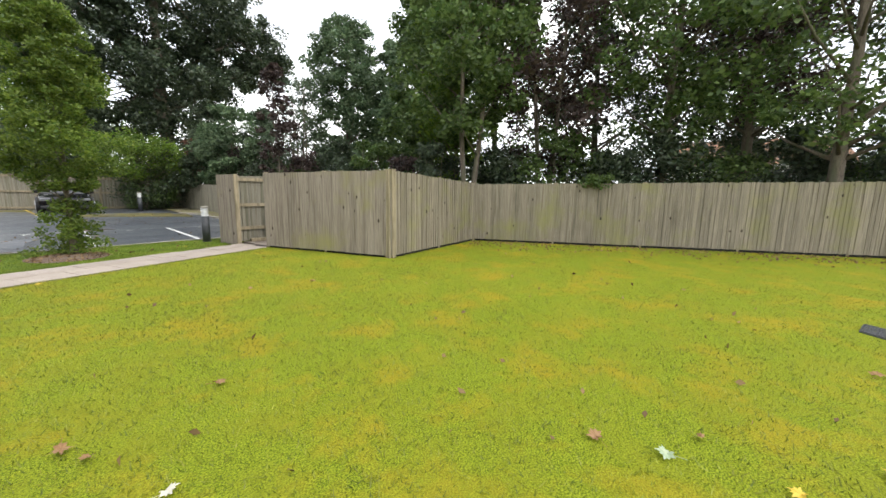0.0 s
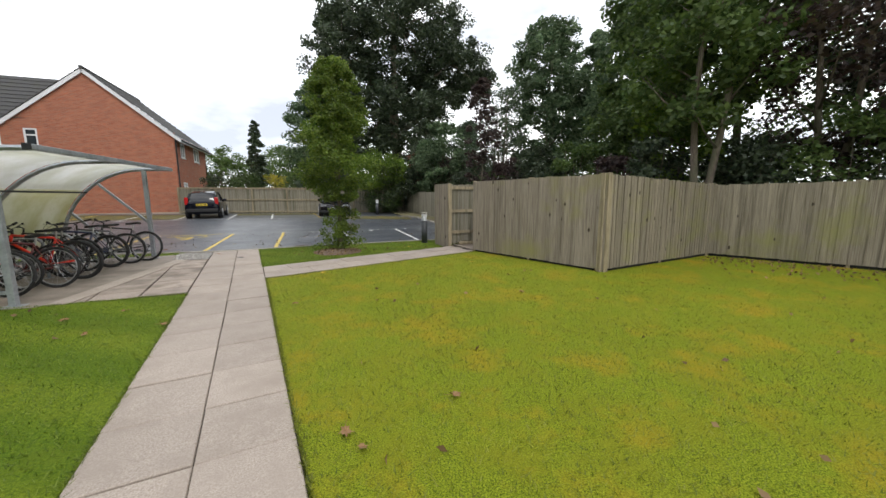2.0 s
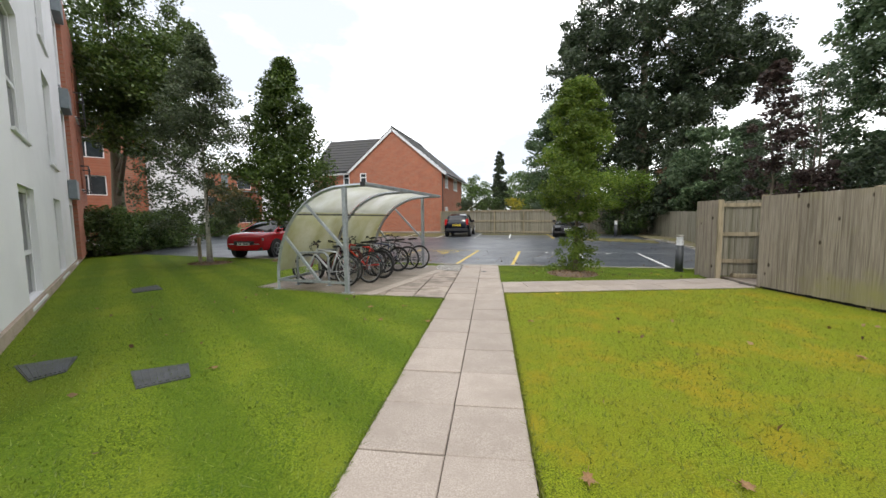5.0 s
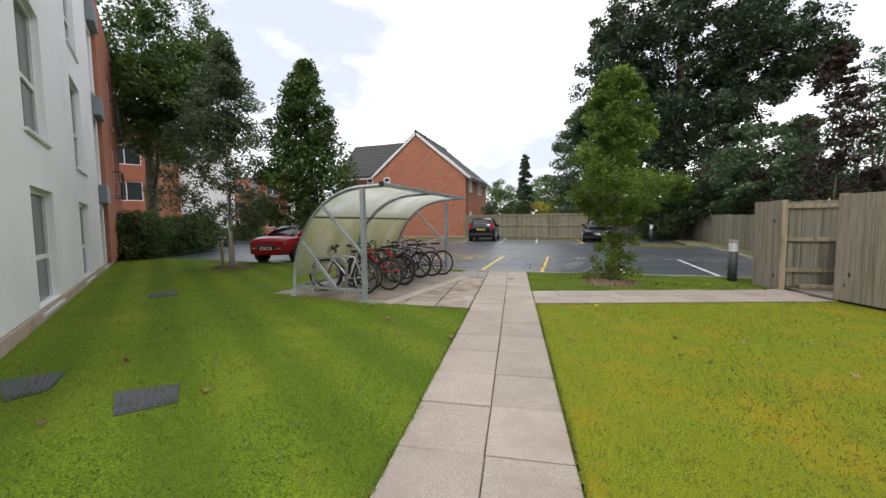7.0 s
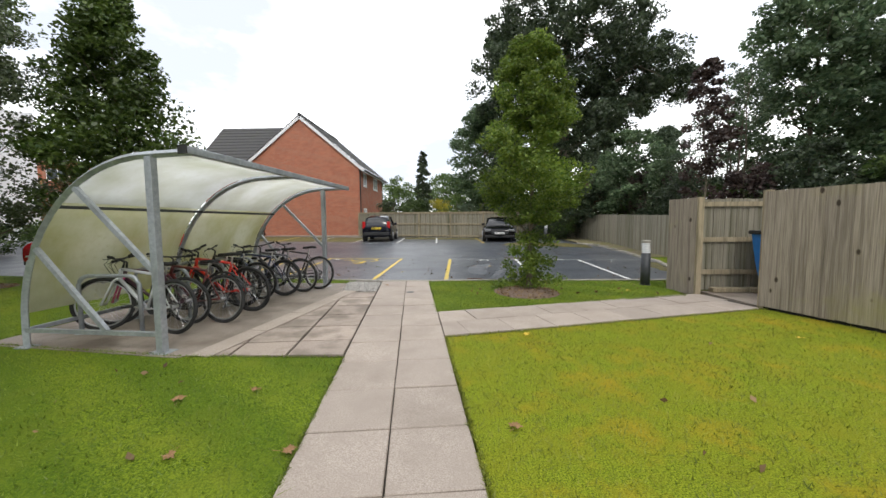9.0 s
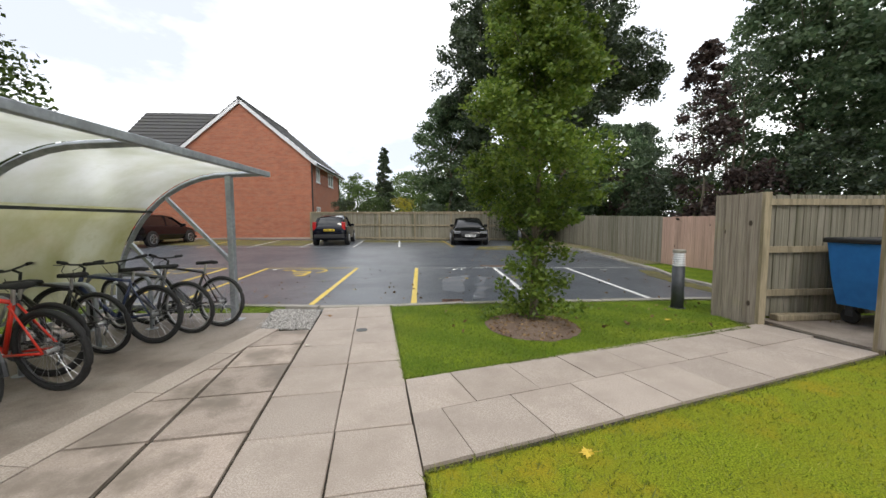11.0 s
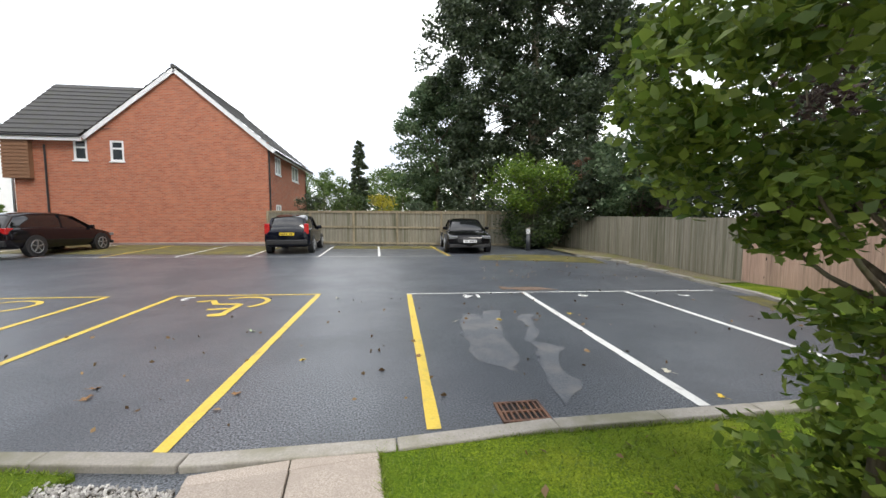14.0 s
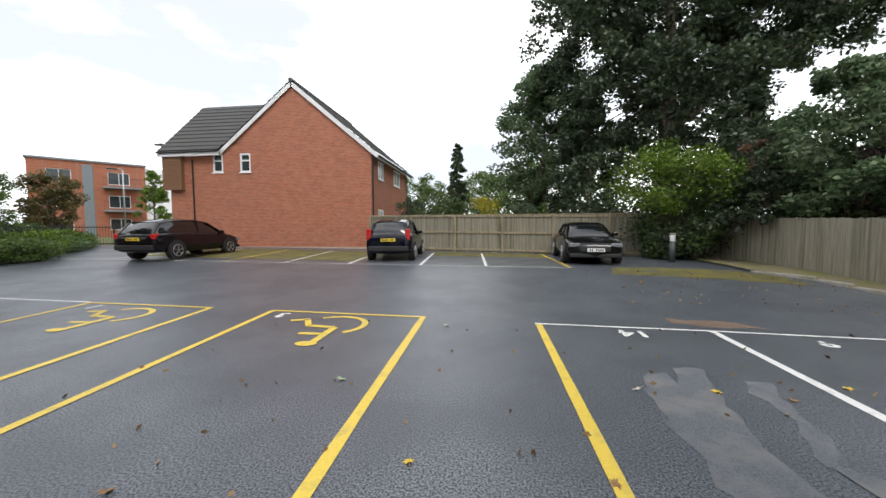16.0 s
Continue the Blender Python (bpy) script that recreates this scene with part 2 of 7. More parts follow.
M_PLINTH = surface("buff plinth", (0.42, 0.33, 0.26), (0.5, 0.41, 0.33), 30, (0.35, 0.29, 0.22), 2, 0.85, 0.2)
M_GREYPANEL = surface("grey cladding panel", (0.16, 0.19, 0.21), (0.2, 0.23, 0.25), 8, None, 1, 0.5, 0.0)
M_BLACK = surface("black painted metal", (0.012, 0.013, 0.014), (0.025, 0.026, 0.028), 20, None, 1, 0.45, 0.0)
M_PANE = surface("dark window pane", (0.02, 0.026, 0.03), (0.05, 0.06, 0.065), 1.5, None, 1, 0.06, 0.0)
M_BLIND = surface("pale curtain behind glass", (0.35, 0.37, 0.36), (0.5, 0.52, 0.5), 3, None, 1, 0.15, 0.0, coat=0.5)
M_BROWNTILE = surface("brown hanging tile", (0.17, 0.085, 0.045), (0.25, 0.13, 0.07), 20, None, 1, 0.8, 0.2, vary=0.25)
M_BARK = surface("grey-brown bark", (0.09, 0.07, 0.05), (0.2, 0.165, 0.125), 12, (0.12, 0.12, 0.07), 1.5, 0.9, 0.6, stretch=(3, 3, 0.6), depth=0.02)
M_BIRCH = surface("white birch bark", (0.38, 0.355, 0.32), (0.52, 0.49, 0.45), 6, (0.10, 0.085, 0.07), 2.5, 0.8, 0.3, stretch=(1, 1, 4), edge=(0.58, 0.66))
M_SOIL = surface("bare soil and bark mulch", (0.085, 0.057, 0.04), (0.25, 0.18, 0.135), 45, (0.15, 0.10, 0.07), 5, 0.95, 0.8, depth=0.03)
M_RUBBER = surface("black rubber", (0.012, 0.012, 0.012), (0.025, 0.025, 0.025), 60, None, 1, 0.8, 0.1)
M_STEEL = surface("dull chrome", (0.45, 0.45, 0.46), (0.6, 0.6, 0.61), 20, None, 1, 0.3, 0.0, metal=0.9)
M_DARKMETAL = surface("dark grey metal", (0.035, 0.038, 0.043), (0.055, 0.06, 0.066), 15, None, 1, 0.5, 0.05)
M_RUST = surface("rusty iron grate", (0.13, 0.06, 0.035), (0.23, 0.12, 0.075), 50, (0.08, 0.05, 0.04), 6, 0.8, 0.3)
# Black that stands in for shade below the fences and in the drain.
M_SHADE_BLACK = surface("black in place of shade", (0.006, 0.006, 0.006), (0.012, 0.012, 0.012), 5, None, 1, 0.9, 0.0)
M_IRONCOVER = surface("grey cover", (0.05, 0.053, 0.058), (0.095, 0.1, 0.106), 60, (0.045, 0.05, 0.045), 6, 0.55, 0.3)
M_BLUE = surface("blue bin plastic", (0.02, 0.16, 0.5), (0.03, 0.21, 0.58), 8, None, 1, 0.4, 0.05)


# ---- mesh makers ----
def thing(name, label, category, at=(0, 0, 0), turn=0.0, group="", kind=""):
    e = new(name)
    e.empty_display_size = 0.1
    e.matrix_world = pose(*at, 0, 0, turn)
    return tagged(e, label, category, group, kind)


def link(name, me, material, parent=None, label=""):
    if material is not None and not me.materials:
        me.materials.append(material)
    ob = new(name, me)
    if parent is not None:
        ob.parent = parent
    if label:
        ob["label"] = label
    return ob


def part(name, bm, material, parent=None, label="", smooth=False):
    me = bpy.data.meshes.new(name)
    bmesh.ops.recalc_face_normals(bm, faces=bm.faces[:])
    if smooth:
        for f in bm.faces:
            f.smooth = True
    bm.to_mesh(me)
    bm.free()
    return link(name, me, material, parent, label)


def raw(name, verts, faces, material, parent=None, label="", smooth=False):
    me = bpy.data.meshes.new(name)
    me.from_pydata([tuple(v) for v in verts], [], [tuple(f) for f in faces])
    if smooth:
        me.polygons.foreach_set("use_smooth", [True] * len(me.polygons))
    me.update()
    return link(name, me, material, parent, label)


def box(bm, lo, hi, bevel=0.0, m=None):
    """A box between two corners."""
    r = bmesh.ops.create_cube(bm, size=1)
    vs = r["verts"]
    for v in vs:
        v.co = Vector((lo[i] + (hi[i] - lo[i]) * (v.co[i] + 0.5) for i in range(3)))
    if bevel:
        es = list({e for v in vs for e in v.link_edges})
        q = bmesh.ops.bevel(bm, geom=es, offset=bevel, segments=2, affect="EDGES", profile=0.5)
        vs = list({v for f in q["faces"] for v in f.verts} | {v for v in vs if v.is_valid})
    if m is not None:
        bmesh.ops.transform(bm, matrix=m, verts=[v for v in vs if v.is_valid])
    return bm


def tube(bm, points, radius, sides=8, radii=None, closed=False):
    """A round bar along points."""
    pts = [Vector(p) for p in points]
    rings = []
    for i, p in enumerate(pts):
        a = pts[i - 1] if (i > 0 or closed) else p
        b = pts[(i + 1) % len(pts)] if (i < len(pts) - 1 or closed) else p
        d = (b - a).normalized()
        up = Vector((0, 0, 1)) if abs(d.z) < 0.9 else Vector((0, 1, 0))
        s = d.cross(up).normalized()
        t = s.cross(d)
        r = radii[i] if radii else radius
        rings.append([bm.verts.new(p + (s * math.cos(2 * math.pi * k / sides) + t * math.sin(2 * math.pi * k / sides)) * r) for k in range(sides)])
    n = len(rings)
    for i in range(n if closed else n - 1):
        A, B = rings[i], rings[(i + 1) % n]
        for k in range(sides):
            bm.faces.new((A[k], A[(k + 1) % sides], B[(k + 1) % sides], B[k]))
    if not closed:
        bm.faces.new(rings[0][::-1])
        bm.faces.new(rings[-1])
    return bm


def bar(bm, a, b, w, h=None):
    """A square bar from a to b."""
    a, b = Vector(a), Vector(b)
    d = b - a
    q = d.to_track_quat("X", "Z").to_matrix().to_4x4()
    h = h or w
    return box(bm, (0, -w / 2, -h / 2), (d.length, w / 2, h / 2), 0, Matrix.Translation(a) @ q)


def prism(bm, pts, z0, z1):
    """A flat polygon between two heights."""
    lo = [bm.verts.new((p[0], p[1], z0)) for p in pts]
    hi = [bm.verts.new((p[0], p[1], z1)) for p in pts]
    bm.faces.new(hi)
    bm.faces.new(lo[::-1])
    for i in range(len(pts)):
        j = (i + 1) % len(pts)
        bm.faces.new((lo[i], lo[j], hi[j], hi[i]))
    return bm


def clip(poly, p, nrm):
    """The part of a polygon on the side of the line through p to which nrm points."""
    out = []
    for i in range(len(poly)):
        a, b = poly[i], poly[(i + 1) % len(poly)]
        da, db = ((q[0] - p[0]) * nrm[0] + (q[1] - p[1]) * nrm[1] for q in (a, b))
        if da >= 0:
            out.append(a)
        if da * db < 0:
            s = da / (da - db)
            out.append((a[0] + (b[0] - a[0]) * s, a[1] + (b[1] - a[1]) * s))
    return out


def rise(x, y):
    """The ground's height: level near the lawn, rising gently across the car park."""
    s = min(max((y - 16.4) / 6.2, 0), 1)
    z = 0.27 * s * s * (3 - 2 * s)
    if y > 21:
        z += min(y - 21, 8) * 0.012
        z += 0.012 * max(-x - 1, 0) * min((y - 21) / 7, 1) if x > -14 else 0.156 * min((y - 21) / 7, 1)
    return z


def sheet(name, x0, x1, y0, y1, step, material, lift=0.0, keep=None, label=""):
    """Ground that follows the rise."""
    nx, ny = max(1, round((x1 - x0) / step)), max(1, round((y1 - y0) / step))
    vs, fs = [], []
    for j in range(ny + 1):
        for i in range(nx + 1):
            x, y = x0 + (x1 - x0) * i / nx, y0 + (y1 - y0) * j / ny
            vs.append((x, y, rise(x, y) + lift))
    for j in range(ny):
        for i in range(nx):
            a = j * (nx + 1) + i
            cx, cy = x0 + (x1 - x0) * (i + 0.5) / nx, y0 + (y1 - y0) * (j + 0.5) / ny
            if keep is None or keep(cx, cy):
                fs.append((a, a + 1, a + nx + 2, a + nx + 1))
    return raw(name, vs, fs, material, None, label, smooth=True)


# ---- ground ----
def ground_sheet():
    xs = [-900, -300, -120, -60] + [-40 + 4 * i for i in range(21)] + [60, 120, 300, 900]
    ys = [-900, -300, -120, -60] + [-40 + 4 * i for i in range(26)] + [120, 300, 900]
    vs = [(x, y, rise(x, y) - 0.06) for y in ys for x in xs]
    w = len(xs)
    fs = [(j * w + i, j * w + i + 1, (j + 1) * w + i + 1, (j + 1) * w + i) for j in range(len(ys) - 1) for i in range(w - 1)]
    return raw("ground", vs, fs, M_FIELD, smooth=True)


tagged(ground_sheet(), "rough green ground reaching into the distance", "ground", kind="structure")

# The car park lies between the lawn's kerb, the hedge beds and the fences.
KERB_Y = 11.2
tarmac = sheet("road", -40, 8.4, 10.2, 29.5, 0.6, M_TARMAC, 0.0,
               lambda x, y: y > 11.0 or x < -9)
tagged(tarmac, "dark wet tarmac of the car park", "tarmac", kind="structure")


def flat(name, pts, z, material, thick=0.05, label="", category="", parent=None, kind="structure"):
    bm = bmesh.new()
    prism(bm, pts, z - thick, z)
    ob = part(name, bm, material, parent, label)
    return tagged(ob, label, category, kind=kind) if parent is None else ob


# ---- lawns ----
def lawn_piece(name, pts, green=False, z=0.03, label=""):
    """A lawn cut to an outline."""
    bm = bmesh.new()
    f = bm.faces.new([bm.verts.new((*p, z)) for p in pts])
    bmesh.ops.triangulate(bm, faces=[f])
    lip = [bm.verts.new((*p, z)) for p in pts]
    low = [bm.verts.new((*p, -0.08)) for p in pts]
    for i in range(len(pts)):
        j = (i + 1) % len(pts)
        bm.faces.new((lip[i], lip[j], low[j], low[i]))
    bm.normal_update()
    for f in bm.faces:
        if abs(f.normal.z) > 0.5 and f.normal.z < 0:
            f.normal_flip()
    me = bpy.data.meshes.new(name)
    bm.to_mesh(me)
    bm.free()
    LAWNS.append((pts, green))
    return tagged(link(name, me, M_LAWN_G if green else M_LAWN), label, "lawn", kind="structure")


LAWNS = []

# The path runs along U; V points to its right.
P0, U, V = Vector((0.83, 2.0, 0)), Vector((-0.124, 0.9923, 0)), Vector((0.9923, 0.124, 0))


def on_path(s, v):
    q = P0 + U * s + V * v
    return (q.x, q.y)


PL, PR = -0.56, 0.53
BR_A, BR_B, BR_C, BR_D = (0.77, 6.93), (5.62, 8.38), (5.3, 9.5), (0.62, 8.19)
LAWN_RIGHT = [on_path(-9, PR), (17.6, -9.2), (14.92, -3.35), (10.55, 5.6), (10.3, 8.6), (5.62, 8.38), BR_A]
lawn_piece("lawn_1", LAWN_RIGHT, label="bright green mown lawn with yellowed mossy patches")
lawn_piece("lawn_2", [(0.59, 8.18), (5.1, 9.43), (5.2, 10.1), (7.15, 11.1), (0.235, 11.1)], True, label="small green lawn round the young tree")
lawn_piece("lawn_3", [on_path(-8, PL), on_path(4.36, PL), (-2.0, 6.24), (-4.6, 6.58), (-4.6, 11.35), (-9.0, 11.7), (-16.0, 12.5), (-18.6, 11.8), (-4.4, 2.5), (0.5, -0.7)], True,
           label="mown green lawn beside the pale building")
lawn_piece("lawn_5", [(-2.45, 10.8), (-1.75, 10.76), (-1.5, 11.05), (-2.75, 11.3), (-4.5, 11.5), (-4.45, 10.95)], True, label="small strip of grass beside the cycle shelter")
lawn_piece("lawn_6", [(7.2, 11.1), (7.3, 13.8), (7.85, 15.6), (7.95, 16.6), (8.9, 16.6), (10.3, 8.6), (5.3, 10.3)], True,
           label="narrow mossy verge under the fence")


# ---- paving ----
def paving(name, label):
    return thing(name, label, "path", kind="structure")


def slab_mesh(w, l, h=0.05, bev=0.006):
    """A flag with softened edges: its centre at the origin, its top at zero."""
    bm = bmesh.new()
    a, b = w / 2, l / 2
    top = [bm.verts.new((x, y, 0)) for x, y in ((-a + bev, -b + bev), (a - bev, -b + bev), (a - bev, b - bev), (-a + bev, b - bev))]
    mid = [bm.verts.new((x, y, -bev)) for x, y in ((-a, -b), (a, -b), (a, b), (-a, b))]
    low = [bm.verts.new((x, y, -h)) for x, y in ((-a, -b), (a, -b), (a, b), (-a, b))]
    bm.faces.new(top)
    for A, B in ((top, mid), (mid, low)):
        for i in range(4):
            bm.faces.new((A[i], B[i], B[(i + 1) % 4], A[(i + 1) % 4]))
    bmesh.ops.recalc_face_normals(bm, faces=bm.faces[:])
    me = bpy.data.meshes.new("flag")
    bm.to_mesh(me)
    bm.free()
    me.materials.append(M_SLAB)
    return me


def wobble():
    return random.uniform(-0.35, 0.35)


SLAB_Z = 0.035
path = paving("pavement_path", "path of pale concrete flags, two wide, with dark joints")
flat("bedding", [on_path(-8, PL - 0.005), on_path(-8, PR + 0.005), on_path(9.08, PR + 0.005), on_path(9.08, PL - 0.005)], 0.012, M_BED, 0.05, "", "", path)
turn = math.degrees(math.atan2(0.124, 0.9923))
left_me, right_me = slab_mesh(0.552, 0.588, 0.05, 0.006), slab_mesh(0.524, 0.588, 0.05, 0.006)
for k in range(-13, 15):
    for me, v in ((left_me, -0.2805), (right_me, 0.267)):
        shift = 0.02
        ob = link("flag", me, None, path)
        q = P0 + U * (k * 0.6 + 0.3 + shift) + V * (v + random.uniform(-0.003, 0.003))
        ob.matrix_world = pose(q.x, q.y, SLAB_Z + random.uniform(-0.004, 0.004), wobble(), wobble(), turn + random.uniform(-0.3, 0.3))
bm = bmesh.new()
for v0, v1 in ((-0.555, -0.005), (0.005, 0.525)):
    prism(bm, [on_path(9.005, v0), on_path(9.005, v1), on_path(9.1, v1), on_path(9.1, v0)], -0.02, SLAB_Z)
part("end_flag", bm, M_SLAB, path)

# Wider paved apron between the path and the shelter's pad.
M_APRON = surface("stained concrete flag", (0.31, 0.25, 0.205), (0.48, 0.40, 0.34), 110, (0.20, 0.165, 0.13), 2.2, 0.72, 0.25, vary=0.12,
                  c4=(0.24, 0.20, 0.165), coarse4=1.1, depth=0.003)
apron = paving("pavement_apron", "stained concrete flags beside the cycle shelter")
EDGE_A, EDGE_B = Vector((-1.92, 6.27, 0)), Vector((-1.40, 9.86, 0))
ED = (EDGE_B - EDGE_A).normalized()
EN = (ED.y, -ED.x)
IN_A = (EDGE_A.x + EN[0] * 0.27, EDGE_A.y + EN[1] * 0.27)
flat("bedding", [(EDGE_A.x, EDGE_A.y), on_path(4.42, PL), on_path(7.95, PL), (EDGE_B.x, EDGE_B.y)], 0.012, M_BED, 0.05, "", "", apron)
for k in range(6):
    s0, s1 = 4.35 + k * 0.6, 4.35 + (k + 1) * 0.6 - 0.026
    s1 = min(s1, 7.9)
    for v0, v1 in ((-1.155, -0.58), (-1.76, -1.187), (-2.4, -1.79)):
        poly = clip([on_path(s0, v0), on_path(s0, v1), on_path(s1, v1), on_path(s1, v0)], IN_A, EN)
        poly = clip(poly, (-2.0, 6.27), (-0.04, 0.999)) if poly else []
        if len(poly) > 2:
            part("flag", prism(bmesh.new(), poly, -0.02, SLAB_Z + random.uniform(-0.005, 0.003)), M_APRON, apron)
for k in range(4):
    a, b = EDGE_A + ED * (k * 0.91), EDGE_A + ED * (k * 0.91 + 0.9)
    poly = [(a.x, a.y), (a.x + EN[0] * 0.26, a.y + EN[1] * 0.26), (b.x + EN[0] * 0.26, b.y + EN[1] * 0.26), (b.x, b.y)]
    part("edging_flag", prism(bmesh.new(), poly, -0.02, SLAB_Z + 0.004), M_SLAB, apron)

# The side path to the bin store.
branch = paving("pavement_branch", "side path of pale concrete flags to the bin store")
flat("bedding", [BR_A, BR_B, (5.9, 8.5), (5.7, 9.7), BR_C, BR_D], 0.012, M_BED, 0.05, "", "", branch)
BD = Vector((0.957, 0.289, 0))
BN = Vector((-0.289, 0.957, 0))
B0 = Vector((0.735, 6.98, 0))
for k in range(9):
    for r in range(2):
        q = [B0 + BD * (k * 0.6 - 0.25 + r * 0.3) + BN * (r * 0.59), B0 + BD * (k * 0.6 + 0.342 - 0.0 + r * 0.3) + BN * (r * 0.59),
             B0 + BD * (k * 0.6 + 0.342 + r * 0.3) + BN * (r * 0.59 + 0.582), B0 + BD * (k * 0.6 - 0.25 + r * 0.3) + BN * (r * 0.59 + 0.582)]
        poly = clip([(p.x, p.y) for p in q], on_path(0, PR + 0.012), (V.x, V.y))
        poly = clip(poly, (5.75, 8.45), (-0.95, -0.25)) if len(poly) > 2 else []
        if len(poly) > 2:
            part("flag", prism(bmesh.new(), poly, -0.02, SLAB_Z + random.uniform(-0.004, 0.003)), M_SLAB, branch)

flat("shelter_pad", [(-4.6, 6.55), (-2.0, 6.2), (EDGE_A.x, EDGE_A.y), (EDGE_B.x, EDGE_B.y), (-1.62, 10.72), (-4.4, 10.9)], 0.036, M_PAD, 0.08,
     "worn brown-grey concrete pad under the bicycles", "concrete pad")
flat("bin_store_floor", [(5.75, 8.5), (6.9, 5.2), (10.3, 5.7), (9.9, 9.95), (5.6, 9.85)], 0.04, M_PAD, 0.08, "damp concrete floor of the bin store", "concrete floor")


def gravel():
    """Loose chippings between the apron and the kerb."""
    outline = [(-1.58, 9.9), on_path(7.95, PL - 0.02), on_path(9.0, PL - 0.02), (-1.68, 11.02), (-1.62, 10.7)]
    me_v, me_f = [], []
    rnd = random.Random(4)
    count = 0
    while count < 4300:
        x, y = rnd.uniform(-1.75, -0.2), rnd.uniform(9.8, 11.1)
        if not all((outline[(i + 1) % 5][0] - outline[i][0]) * (y - outline[i][1]) - (outline[(i + 1) % 5][1] - outline[i][1]) * (x - outline[i][0]) > 0 for i in range(5)):
            continue
        r = rnd.uniform(0.006, 0.0145)
        z = 0.018 + rnd.uniform(0, 0.018)
        b = len(me_v)
        rot = Euler((rnd.uniform(0, 6), rnd.uniform(0, 6), rnd.uniform(0, 6))).to_matrix()
        for d in ((1.3, 0, 0), (-1.2, 0.2, 0), (0, 1, 0.1), (0.1, -1, 0), (0, 0, 0.8), (0, 0.1, -0.8)):
            q = rot @ (Vector(d) * r)
            me_v.append((x + q.x, y + q.y, z + q.z))
        for f in ((0, 2, 4), (2, 1, 4), (1, 3, 4), (3, 0, 4), (2, 0, 5), (1, 2, 5), (3, 1, 5), (0, 3, 5)):
            me_f.append(tuple(b + i for i in f))
        count += 1
    flat("gravel_bed", outline, 0.015, M_BED, 0.05, "bed of grey chippings", "gravel")
    tagged(raw("gravel", me_v, me_f, M_GRAVEL), "loose grey stone chippings beside the path", "gravel", kind="stuff")


gravel()


# ---- kerbs ----
def kerb_run(name, pts, label, width=0.13, top=0.05, length=0.914):
    run = thing(name, label, "kerb", kind="structure")
    for a, b in zip(pts, pts[1:]):
        a, b = Vector((*a, 0)), Vector((*b, 0))
        d = (b - a)
        n = max(1, round(d.length / length))
        d /= n
        ang = math.degrees(math.atan2(d.y, d.x))
        me = None
        for k in range(n):
            p = a + d * (k + 0.5)
            if me is None:
                bm = bmesh.new()
                box(bm, (-d.length / 2 + 0.004, -width / 2, -0.12), (d.length / 2 - 0.004, width / 2, 0), 0.012)
                me = bpy.data.meshes.new("kerbstone")
                bm.to_mesh(me)
                bm.free()
                me.materials.append(M_KERB)
            ob = link("kerbstone", me, None, run)
            ob.matrix_world = pose(p.x, p.y, rise(p.x, p.y) + top + random.uniform(-0.004, 0.004), 0, 0, ang)
    return run


kerb_run("kerb_lawn", [(-9.2, 11.8), (-4.5, 11.5), (-2.73, 11.36), (-0.95, 11.1), (0.35, 11.1), (1.5, 11.2), (4.0, 11.22), (7.2, 11.2)],
         "pale concrete kerb along the lawn edge")
kerb_run("kerb_verge", [(7.2, 11.2), (7.16, 13.5), (7.72, 15.2), (8.02, 18.1), (7.75, 20.4), (7.1, 21.6)], "concrete kerb along the mossy verge", 0.13, 0.07)


M_VERGE = surface("mossy bare verge", (0.12, 0.10, 0.06), (0.24, 0.205, 0.13), 45, (0.15, 0.15, 0.04), 1.6, 0.9, 0.6, depth=0.02)
verge = sheet("ground_verge", 6.9, 8.95, 16.5, 26.0, 0.15, M_VERGE, 0.05,
              lambda x, y: x > (8.02 if y < 18.1 else 8.02 - 0.117 * (y - 18.1) if y < 20.4 else 7.75 - 0.54 * (y - 20.4) if y < 21.6 else 7.1))
tagged(verge, "bare mossy verge between kerb and fence", "verge", kind="structure")


# ---- painted markings ----
def stripe(bm, a, b, w, lift=0.006):
    a, b = Vector((*a, 0)), Vector((*b, 0))
    d = (b - a)
    n = max(1, round(d.length / 0.4))
    s = Vector((-d.y, d.x, 0)).normalized() * w / 2
    rows = []
    for i in range(n + 1):
        p = a + d * i / n
        j = s * random.uniform(0.93, 1.07)
        rows.append((bm.verts.new((*(p - j).xy, rise(p.x, p.y) + lift)), bm.verts.new((*(p + j).xy, rise(p.x, p.y) + lift))))
    for p, q in zip(rows, rows[1:]):
        bm.faces.new((p[0], q[0], q[1], p[1]))


def marking(name, label, material, lines, w=0.1, lift=0.006):
    bm = bmesh.new()
    for a, b in lines:
        stripe(bm, a, b, w, lift)
    bmesh.ops.recalc_face_normals(bm, faces=bm.faces[:])
    return tagged(part(name, bm, material), label, "road marking", kind="structure")


for a, b in (((0.62, 11.3), (0.62, 16.34)), ((-1.18, 11.25), (-1.26, 16.5)), ((-3.7, 11.6), (-4.09, 16.68)), ((-4.9, 12.0), (-5.42, 16.76)), ((-7.6, 12.4), (-8.25, 16.9))):
    marking("bay_line", "worn yellow bay line on wet tarmac", M_YELLOW, [(a, b)])
for a, b in (((-1.21, 16.53), (-4.12, 16.69)), ((-5.38, 16.77), (-8.3, 16.9))):
    marking("bay_end_line", "worn yellow line across the bay end", M_YELLOW, [(a, b)], 0.075, 0.008)
marking("bay_end_line", "worn white line across the numbered bays", M_WHITELINE, [((0.56, 16.33), (3.06, 16.2)), ((3.06, 16.2), (7.3, 15.86))], 0.06, 0.008)
marking("bay_line", "white bay line on wet tarmac", M_WHITELINE, [((3.06, 16.2), (2.85, 11.35))], 0.1)
